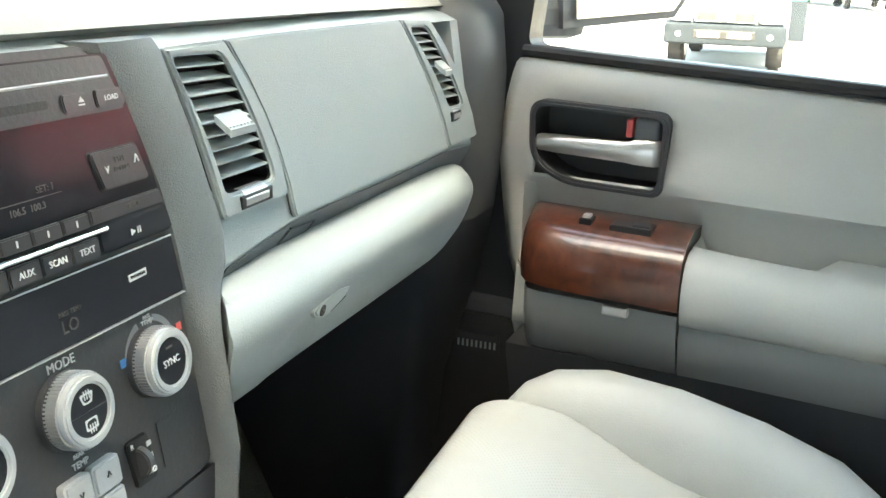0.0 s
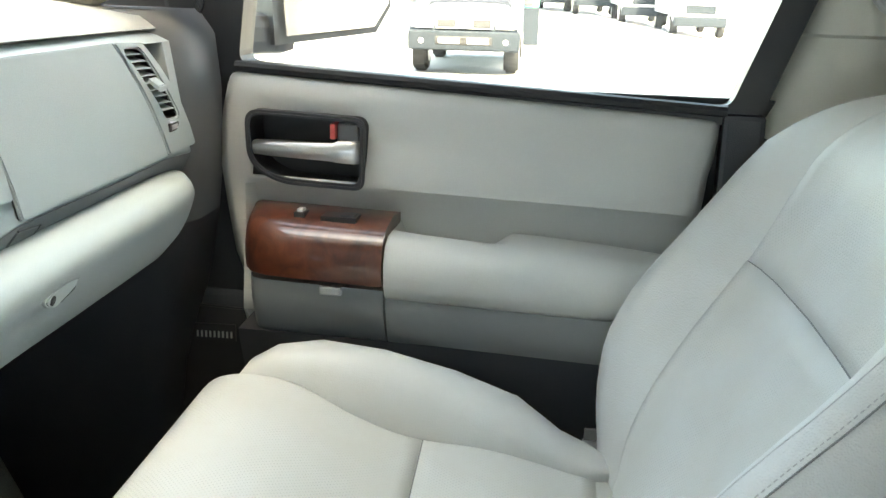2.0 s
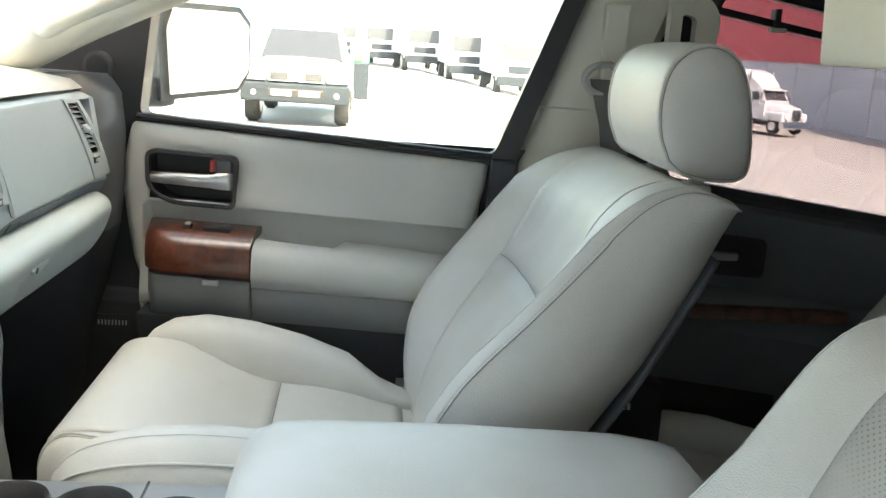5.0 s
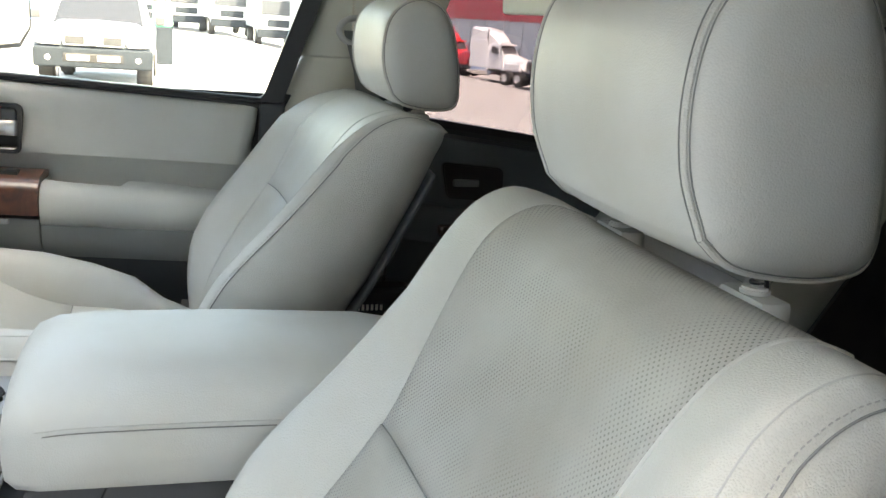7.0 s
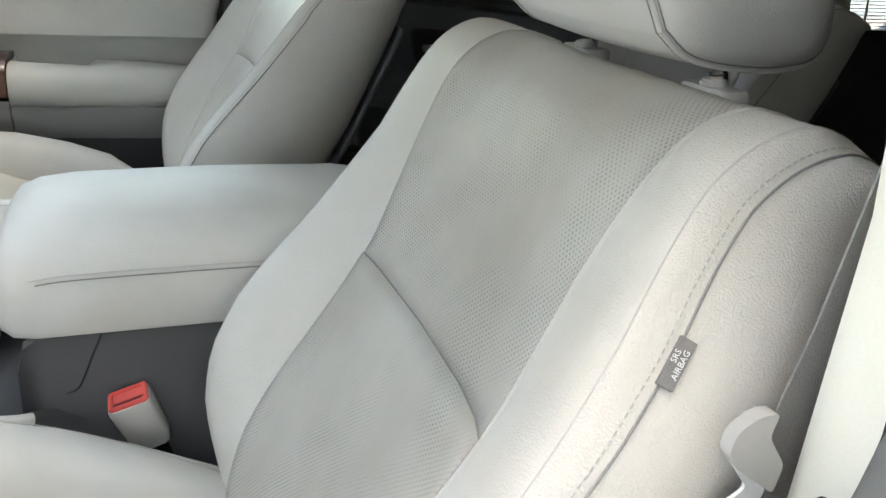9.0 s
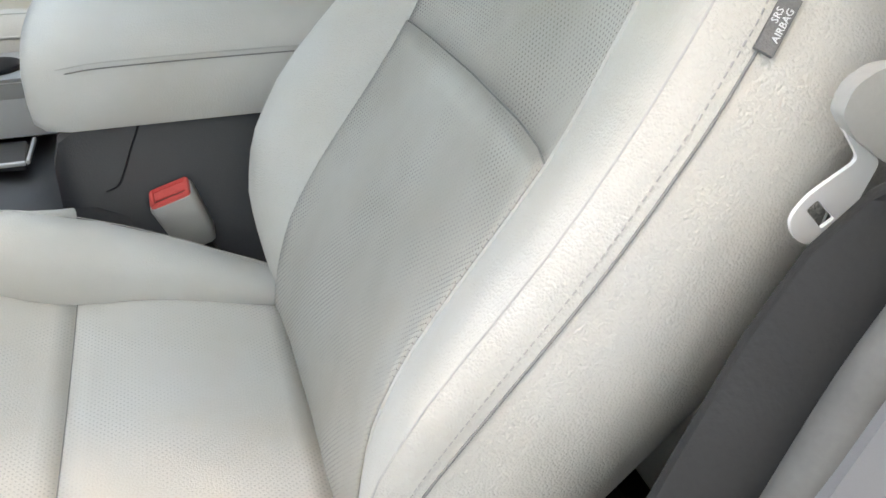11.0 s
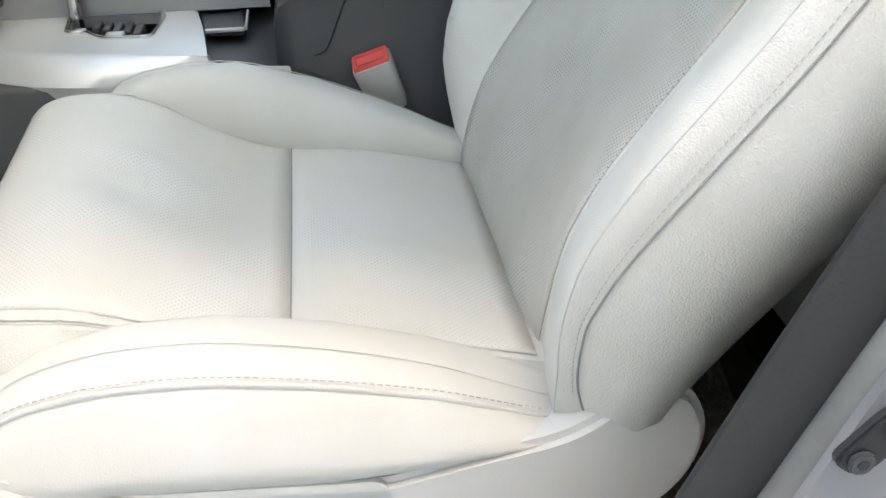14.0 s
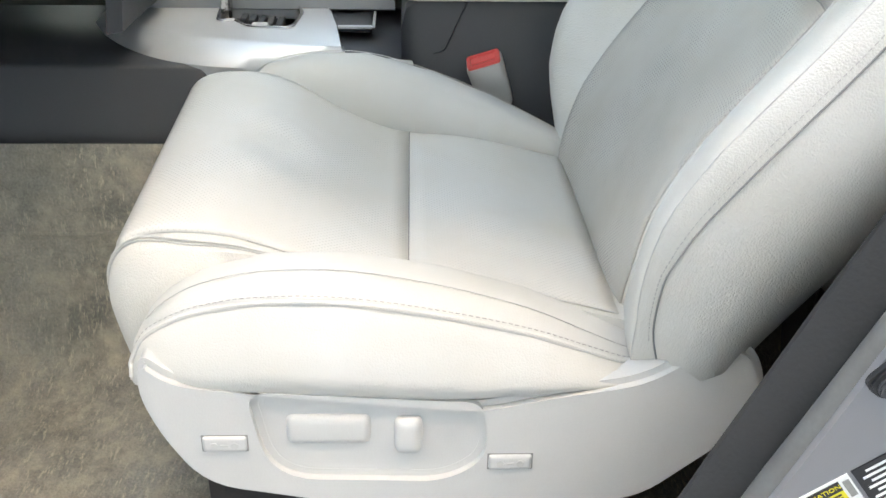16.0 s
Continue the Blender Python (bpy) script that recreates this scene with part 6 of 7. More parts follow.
    for i in range(NC + 1):
        w = wc(i)
        f, b = Vector((0, *CF[i])), Vector((0, *CB[i]))
        half = []
        for sd in (1, -1):
            h = [up_(i, sd * w * t) for t in (0, 0.3, 0.6, 0.8, 0.9, 0.96, 1.0)]
            d = Vector((0, h[-1].y, h[-1].z)) - b
            for t, dx in [(0.8, 0.006), (0.55, 0.007), (0.3, 0.0), (0.05, -0.02), (0.0, -0.1)]:
                q = b + d * t
                q.x = sd * (w + dx)
                h.append(q)
            half.append(h)
        ringsc.append(half[0] + half[1][:0:-1])
    cush = part("cushion", loft(ringsc), M_LEATHER, s, smooth=60)
    ci = min(range(NC), key=lambda i: abs(CF[i][0]))
    xc = list(np.linspace(-0.178, 0.178, 49))
    surface([[up_(i, x, 0.002) for x in xc] for i in range(2, ci + 1)], xc, 0.006, "rear_insert", sat_on, cush, "perforated leather insert")
    surface([[up_(i, x, 0.002) for x in xc] for i in range(ci, NC - 10)], xc, 0.006, "front_insert", sat_on, cush, "perforated leather insert")
    part("cross_seam", tube([up_(ci, x, 0.0008) for x in xc], 0.0014), M_SEAM, cush)
    for sg in (1, -1):
        part("side_seam", tube([up_(i, sg * 0.1785, 0.0014) for i in range(2, ci + 8)], 0.0009), M_FOLD, cush)
        line = [up_(i, sg * wc(i) * float(np.interp(i, [NC - 26, NC - 14], [1.0, 0.925])), 0.0016) for i in range(NC - 27, NC)]
        part("front_piping", tube(line, 0.0014), M_LEATHER, cush)
        line = [up_(i, sg * wc(i) * float(np.interp(i, [NC - 26, NC - 14], [1.015, 0.942])), 0.0012) for i in range(NC - 27, NC)]
        part("front_seam", tube(line, 0.0007), M_FOLD, cush)
    for o in (cush, *cush.children):
        for v in o.data.vertices:
            if v.co.y > 0.08:
                v.co.y = 0.08 + (v.co.y - 0.08) * reach
    # side bolsters of the cushion
    for sg in (1, -1):
        rb, pip, mid = [], [], []
        table = [(0.232, -0.045, -0.06, 0.006, 0.225), (0.228, -0.02, -0.066, 0.02, 0.223), (0.218, 0.008, -0.07, 0.03, 0.221), (0.2, 0.028, -0.073, 0.036, 0.22), (0.17, 0.044, -0.075, 0.04, 0.22), (0.12, 0.056, -0.078, 0.043, 0.22), (0.05, 0.060, -0.08, 0.045, 0.22),
                 (-0.03, 0.054, -0.08, 0.045, 0.22), (-0.10, 0.036, -0.075, 0.044, 0.219), (-0.15, 0.012, -0.07, 0.042, 0.216), (-0.185, -0.01, -0.065, 0.038, 0.214), (-0.21, -0.03, -0.06, 0.02, 0.21)]
        for y, ht, hb, wi, xc0 in table:
            if low and sg == out:
                ht = float(np.interp(y, [-0.21, -0.175, -0.13, -0.085, 0.01, 0.06, 0.11, 0.16, 0.19, 0.21, 0.222, 0.232], [-0.055, -0.038, -0.014, 0.008, 0.034, 0.039, 0.039, 0.030, 0.015, 0.0, -0.016, -0.035]))
                hb = float(np.interp(y, [-0.2, -0.13, -0.06, 0.0, 0.06, 0.2], [-0.058, -0.064, -0.072, -0.073, -0.069, -0.064]))
            elif low:
                ht = float(np.interp(y, [-0.21, -0.177, -0.085, 0.015, 0.08, 0.147, 0.18, 0.21, 0.232], [-0.03, -0.008, 0.038, 0.078, 0.088, 0.08, 0.065, 0.03, -0.02]))
            elif sg == out:
                ht = float(np.interp(y, [-0.21, -0.15, -0.10, -0.03, 0.05, 0.12, 0.17, 0.2, 0.218, 0.232], [-0.035, -0.008, 0.014, 0.040, 0.060, 0.068, 0.060, 0.042, 0.018, -0.04]))
            ht += puff * (1 if ht > 0 else 0.3)
            zc, hh = (ht + hb) / 2, (ht - hb) / 2
            r = []
            for a in range(24):
                t = 2 * math.pi * a / 24
                cx, cz = math.cos(t), math.sin(t)
                px = abs(cx) ** 0.75 * (1 if cx > 0 else -1)
                pz = abs(cz) ** 0.8 * (1 if cz > 0 else -1)
                lean = -0.010 * pz
                over = 0.006 * min(1.0, max(0.0, -pz) * 3) if low and sg == out and cx > 0 and y < 0.2 else 0.0
                r.append((sg * (xc0 + wi * px + lean + over), y, zc + hh * pz))
            rb.append(r)
            if 0.226 < y < 0.23:
                pip += [Vector(r[j]) + Vector((sg * 0.001, 0.001, 0)) for j in (23, 0, 1)]
            if y < 0.226:
                # outer piping sits two thirds up the outer flank
                pip.append(Vector(r[2]).lerp(Vector(r[3]), 0.6) + Vector((sg * 0.001, 0, 0)))
                mid.append(Vector(r[5]) + Vector((0, 0, 0.0004)))
        bol = part("side_bolster", loft(rb), M_SMOOTH, s, smooth=60)
        pl = smooth_line(pip, 4)
        if low or sg != out:
            part("piping", tube(pl, 0.0020), M_LEATHER, bol)
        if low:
            # thin darker cord below the piping paints its contact shadow
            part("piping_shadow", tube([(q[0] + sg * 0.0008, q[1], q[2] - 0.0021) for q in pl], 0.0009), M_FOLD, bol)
        if sg == out and low:
            tagged(part("stitching", stitches([(q[0] - sg * 0.0018, q[1], q[2] + 0.0042) for q in pl], 0.0056, 0.0008), M_THREAD, bol), kind="stuff")
        if low or sg != out:
            part("top_seam", tube(smooth_line(mid, 4), 0.0005), M_FOLD, bol)
    # base
    part("seat_base", box((-0.22, -0.2, -0.30), (0.22, 0.19, -0.1), 0.02), M_BLACK, s)
    if bench:
        return s
    # plastic side shield with a recess for the switches
    edge = [(0.215, -0.018, 0.012), (0.222, -0.055, 0.02), (0.208, -0.10, 0.03), (0.176, -0.155, 0.03), (0.06, -0.178), (-0.2, -0.178, 0.03), (-0.286, -0.10, 0.03), (-0.298, -0.05, 0.03), (-0.278, -0.008, 0.03), (-0.235, -0.012, 0.03), (-0.195, -0.042, 0.03), (-0.12, -0.055), (-0.06, -0.068), (0.05, -0.058), (0.15, -0.046), (0.19, -0.040, 0.014)]
    hole = rounded([(0.126, -0.060, 0.012), (0.112, -0.138, 0.035), (-0.03, -0.142, 0.035), (-0.062, -0.12, 0.03), (-0.056, -0.072, 0.008)], 0.01, 6)
    sh = part("side_shield", slab(rounded(edge, 0.01, 5), [hole], out * 0.032, 'x', 0.0065, 4), M_SHIELD, s, "pale grey plastic side shield", smooth=60)
    sh.location = (out * 0.236, 0, 0)
    rc = part("switch_recess", slab(hole, (), out * 0.004, 'x'), M_SHIELD, sh)
    rc.location = (out * 0.021, 0, 0)
    part("slide_switch", box((min(0, out * 0.030), 0.031, -0.111), (max(0, out * 0.030), 0.103, -0.080), 0.009, 4), M_SHIELD, sh, smooth=50)
    part("recline_switch", box((min(0, out * 0.034), -0.012, -0.120), (max(0, out * 0.034), 0.012, -0.082), 0.010, 4), M_SHIELD, sh, smooth=50)
    for y0, z0 in ((0.135, -0.105), (-0.105, -0.127)):
        part("button_slot", box((min(out * 0.03, out * 0.0324), y0 - 0.0012, z0 - 0.0088), (max(out * 0.03, out * 0.0324), y0 + 0.0382, z0 + 0.0088), 0.001), M_SEAM, sh)
        bt = part("memory_button", box((min(out * 0.028, out * 0.0350), y0, z0 - 0.0076), (max(out * 0.028, out * 0.0350), y0 + 0.037, z0 + 0.0076), 0.003, 3), M_SHIELD, sh, smooth=50)
        for yd in (0.010, 0.027):
            part("dimple", cyl(0.0032, 0.0008, 16, m=pose(out * 0.0350, y0 + yd, z0 - 0.0006, 0, 90, 0)), M_FOLD, bt)
        part("button_mark", box((min(out * 0.0349, out * 0.0354), y0 + 0.015, z0 - 0.0016), (max(out * 0.0349, out * 0.0354), y0 + 0.022, z0 + 0.0004), 0.0002), M_FOLD, bt)
    part("inner_shield", slab(rounded([(0.2, -0.04), (0.18, -0.16), (-0.2, -0.17), (-0.28, -0.05), (-0.2, -0.03)], 0.02), (), out * 0.02, 'x', 0.005), M_SHIELD, s).location = (-out * 0.255, 0, 0)
    # rails
    zf = FLOOR - origin[2]
    for x in (-0.2, 0.2):
        part("rail", box((x - 0.025, -0.27, zf), (x + 0.025, 0.24, -0.28), 0.006), M_BLACK, s)
    return s


driver = seat((-0.4365, 0.0, 0.90), -1, True, "pale grey perforated leather driver seat with raised headrest", 0.0, 0.92, 0.03, True)
passenger = seat((0.437, 0.027, 0.990), 1, False, "pale grey leather passenger seat beside the centre console", 0.024, 0.87, 0.032, slim=0.885, shift=(0.018, -0.010, -0.024), head_size=0.73)


# ---- centre console ----
def console():
    c = thing("centre_console", "dark grey centre console with silver deck and cup holders", "console")
    ring = lambda x, y, z: [(x, y, FLOOR), (x, y, z - 0.006), (x + 0.006, y, z), (0.124, y, z), (0.13, y, z - 0.006), (0.13, y, FLOOR)]
    part("console_body", loft([ring(x, y, z) for y, x, z in ((-0.46, -0.128, 1.030), (-0.10, -0.128, 1.030), (-0.04, -0.1285, 1.030), (-0.012, -0.132, 1.030), (0.004, -0.140, 1.022), (0.010, -0.148, 1.000))]), M_CONSOLE, c, smooth=50)
    part("console_front", loft([ring(x, y, z) for y, x, z in ((-0.05, -0.1285, 0.93), (-0.025, -0.134, 0.94), (0.0, -0.150, 0.945), (0.02, -0.162, 0.95), (0.05, -0.168, 0.952), (0.70, -0.168, 0.952))]), M_DARK, c, smooth=50)
    part("panel_gap", tube(smooth_line([(-0.1285, -0.077, 1.03), (-0.1285, -0.063, 1.0), (-0.1287, -0.050, 0.970), (-0.1287, -0.043, 0.960), (-0.1287, -0.031, 0.956)], 5), 0.0012), M_BLACK, c)
    # deck with shifter gate, its flank curving round the driver's side
    gate = rounded([(0.024, 0.262, 0.012), (-0.055, 0.254, 0.012), (-0.052, 0.232, 0.006), (-0.080, 0.212, 0.012), (-0.088, 0.155, 0.014), (-0.012, 0.149, 0.012), (0.024, 0.158, 0.012)], 0.012)
    ridge = smooth_line([(-0.172, 0.083), (-0.153, 0.157), (-0.130, 0.231), (-0.112, 0.295), (-0.078, 0.345), (-0.03, 0.378), (0.03, 0.40)], 5)
    brim = smooth_line([(-0.180, 0.082), (-0.181, 0.17), (-0.174, 0.242), (-0.150, 0.305), (-0.105, 0.36), (-0.04, 0.41), (0.03, 0.445)], 5)
    dk = part("deck", slab(list(ridge) + [(0.03, 0.112), (-0.053, 0.098)], [gate], 0.016, 'z', 0.003, 2), M_SILVERP, c, "silver grey console deck", smooth=40)
    dk.location = (0, 0, 0.960)
    rings = []
    for (rx, ry), (bx, by) in zip(ridge, brim):
        rings.append([(rx + 0.004, ry - 0.004, 0.962), (rx + 0.003, ry - 0.002, 0.9762), (rx - 0.002, ry + 0.001, 0.9775), (rx * 0.7 + bx * 0.3, ry * 0.7 + by * 0.3, 0.975), (rx * 0.3 + bx * 0.7, ry * 0.3 + by * 0.7, 0.966), (bx, by, 0.952), (bx + 0.004, by - 0.004, 0.932), (bx + 0.02, by - 0.012, 0.925)])
    part("deck_flank", loft(rings), M_SILVERP, c, "silver flank of the deck", smooth=50)
    g = part("shift_gate", slab(gate, (), 0.004, 'z'), M_BLACK, c)
    g.location = (0, 0, 0.948)
    cx, cy = -0.03, 0.205
    part("gate_rim", slab([(cx + (x - cx) * 1.09, cy + (y - cy) * 1.08) for x, y in gate], [gate], 0.005, 'z', 0.002), M_CHROME, g, "chrome shifter surround").location = (0, 0, 0.027)
    for k in range(5):
        part("gate_step", box((-0.03 - 0.008 * k, 0.222 - 0.013 * k, 0.0), (0.0 - 0.004 * k, 0.231 - 0.013 * k, 0.026), 0.002), M_STACK, g)
    part("gate_plate", box((-0.074, 0.188, 0.010), (-0.052, 0.21, 0.028), 0.003), M_SILVERP, g)
    part("gate_label", box((-0.050, 0.236, 0.010), (-0.03, 0.25, 0.0275), 0.003), M_SILVERP, g)
    # raised cup holder panel
    cups = [[(cx + r * math.cos(2 * math.pi * k / 28), cy + r * math.sin(2 * math.pi * k / 28)) for k in range(28)] for cx, cy, r in ((0.112, 0.258, 0.037), (0.105, 0.172, 0.037), (0.092, 0.088, 0.031))]
    cp_ = part("cup_panel", slab(rounded([(0.028, 0.42), (0.036, 0.02), (0.165, 0.02), (0.165, 0.42)], 0.008), cups, 0.024, 'z', 0.004), M_DECK, c, "grey cup holder panel", smooth=40)
    cp_.location = (0, 0, 1.012)
    for loop in cups:
        n = len(loop)
        cx, cy = sum(q[0] for q in loop) / n, sum(q[1] for q in loop) / n
        ring = lambda s, z: [(cx + (q[0] - cx) * s, cy + (q[1] - cy) * s, z) for q in loop]
        rings = [ring(1.06, 0.027), ring(1.05, 0.029), ring(0.98, 0.026), ring(0.95, 0.0), ring(0.86, -0.05), ring(0.84, -0.054), ring(0.02, -0.054)]
        part("cup_well", loft(rings, True, False), M_DARK, cp_, "dark plastic cup well", smooth=40)
    part("cup_link", box((0.092, 0.205, -0.02), (0.122, 0.226, 0.0262), 0.004), M_DARK, cp_)
    part("panel_joint", box((0.036, 0.1285, 0.0235), (0.165, 0.131, 0.0252)), M_BLACK, cp_)
    part("panel_side", loft([[(0.028, y, 1.016), (0.020, y, 0.99), (0.018, y, 0.975), (0.03, y, 0.97), (0.036, y, 1.012)] for y in (0.42, 0.2, 0.02)]), M_DECK, c, smooth=40)
    # open tray behind the shifter
    part("tray_floor", box((-0.172, -0.02, 0.915), (0.02, 0.105, 0.925), 0.003), M_BLACK, c)
    part("tray_lip", tube(smooth_line([(-0.176, 0.086, 0.966), (-0.181, 0.06, 0.962), (-0.184, 0.03, 0.960), (-0.183, 0.012, 0.958), (-0.176, -0.002, 0.955)], 5), 0.0065, 10), M_VINYL, c, "pale grey tray lip", smooth=60)
    part("tray_lid", slab(rounded([(0.02, 0.108), (-0.05, 0.096), (-0.056, 0.05), (0.02, 0.055)], 0.006), (), 0.008, 'z', 0.002), M_STACK, c).location = (0, 0, 0.962)
    part("tray_bar", box((-0.060, 0.050, 0.968), (-0.055, 0.096, 0.973), 0.0015), M_SILVERP, c)
    part("tray_bar", box((-0.056, 0.046, 0.968), (0.02, 0.050, 0.973), 0.0015), M_SILVERP, c)
    return c


console()
sh = thing("gear_lever", "gear lever with wood knob and silver cap", "gear lever", pose(0.0, 0.252, 0.955))
part("stalk", cyl(0.008, 0.09, 16, m=pose(0.0, 0, 0.045)), M_CHROME, sh)
part("knob", loft([[(r * math.cos(2 * math.pi * k / 20), r * 1.15 * math.sin(2 * math.pi * k / 20), z) for k in range(20)] for z, r in ((0.075, 0.012), (0.08, 0.018), (0.10, 0.022), (0.125, 0.024), (0.14, 0.022))]), M_WOOD, sh, "burl wood knob", smooth=50)
part("cap", loft([[(r * math.cos(2 * math.pi * k / 20), r * 1.15 * math.sin(2 * math.pi * k / 20), z) for k in range(20)] for z, r in ((0.14, 0.0225), (0.148, 0.021), (0.154, 0.014), (0.156, 0.004))]), M_DECK, sh, smooth=50)


def armrest():
    a = thing("armrest", "padded pale grey leather armrest on the centre console", "armrest")
    sec = [(-0.136, 1.025), (-0.141, 1.035), (-0.142, 1.085), (-0.137, 1.107), (-0.122, 1.126), (-0.08, 1.142), (0, 1.150), (0.08, 1.145), (0.125, 1.130), (0.142, 1.112), (0.148, 1.09), (0.148, 1.035), (0.142, 1.025), (0.1, 1.018), (0, 1.016), (-0.1, 1.018)]
    rings = []
    for y, k, dz, dzt in [(0.028, 0.8, 0.02, -0.035), (0.024, 0.9, 0.008, -0.02), (0.012, 0.97, 0.002, -0.009), (-0.01, 1, 0, -0.003), (-0.05, 1, 0, 0), (-0.2, 1, 0, 0.0), (-0.36, 1, 0, -0.004), (-0.41, 0.98, 0, -0.01), (-0.43, 0.9, 0.01, -0.03)]:
        rings.append([(x * k, y, 1.073 + (z - 1.073) * (1 + (dzt if z > 1.073 else -dz) / 0.05)) for x, z in sec])
    part("lid", loft(rings), M_SMOOTH, a, smooth=50)
    part("hinge_base", box((-0.122, -0.45, 1.022), (0.124, -0.01, 1.034), 0.003), M_BLACK, a)
    for dz, r, mt in ((0.0, 0.0007, M_SEAM), (0.0055, 0.0006, M_FOLD)):
        part("lid_seam", tube(smooth_line([(-0.104, 0.0265, 1.050 + dz * 0.7), (-0.118, 0.020, 1.066 + dz), (-0.1335, 0.006, 1.079 + dz), (-0.1415, -0.016, 1.085 + dz), (-0.1425, -0.06, 1.088 + dz), (-0.1425, -0.2, 1.088 + dz), (-0.1425, -0.4, 1.085 + dz)], 6), r), mt, a)
    return a


armrest()

# ---- second row ----
rear = seat((0.46, -0.73, 0.875), 1, False, "grey leather second row seat in the shade", bench=True)
copy_thing(rear, pose(-0.46, -0.73, 0.875))


# ---- driver's side middle pillar, belt and sill ----
def driver_pillar():
    p = thing("driver_pillar", "driver side middle pillar with cream upper trim", "pillar")
    rings = []
    for z, y0, w, x in ((1.145, -0.414, 0.040, -0.79), (1.155, -0.409, 0.047, -0.787), (1.25, -0.420, 0.062, -0.79), (1.33, -0.429, 0.064, -0.793), (1.4, -0.428, 0.066, -0.795), (1.55, -0.424, 0.068, -0.80), (1.72, -0.422, 0.068, -0.80)):
        rings.append([(x - 0.06, y0 + 0.002, z), (x - 0.02, y0 + 0.006, z), (x - 0.006, y0, z), (x, y0 - 0.018, z), (x - 0.002, y0 - w * 0.7, z), (x - 0.012, y0 - w, z), (x - 0.06, y0 - w, z)])
    part("upper_trim", loft(rings), M_PILLAR, p, "cream moulded upper trim", smooth=45)
    rings = []
    for z, y0, w, dx in ((0.58, -0.09, 0.34, 0), (0.80, -0.187, 0.27, 0), (0.87, -0.216, 0.24, 0), (0.93, -0.242, 0.22, 0), (1.0, -0.272, 0.19, 0), (1.07, -0.304, 0.16, 0), (1.13, -0.333, 0.13, 0), (1.168, -0.354, 0.105, -0.003), (1.192, -0.373, 0.085, -0.009), (1.205, -0.389, 0.066, -0.018), (1.209, -0.40, 0.05, -0.03)):
        rings.append([(-0.845, y0 - 0.046, z), (-0.836, y0 - 0.028, z), (-0.822 + dx * 0.5, y0 - 0.007, z), (-0.814 + dx, y0 - 0.001, z), (-0.808 + dx, y0 - 0.002, z), (-0.803 + dx, y0 - 0.010, z), (-0.800 + dx, y0 - 0.03, z), (-0.800 + dx, y0 - w, z), (-0.845, y0 - w, z)])
    part("upper_seal", loft([[(-0.884, y0 - 0.10, z), (-0.884, y0 + 0.004, z), (-0.85, y0 + 0.006, z), (-0.846, y0 - 0.10, z)] for z, y0 in ((1.20, -0.405), (1.25, -0.412), (1.4, -0.430), (1.55, -0.438), (1.72, -0.444))]), M_RUBBER, p, "black door seal on the pillar", smooth=40)
    part("lower_trim", loft(rings), M_RUBBER, p, "scuffed black lower trim", smooth=40)
    return p


driver_pillar()


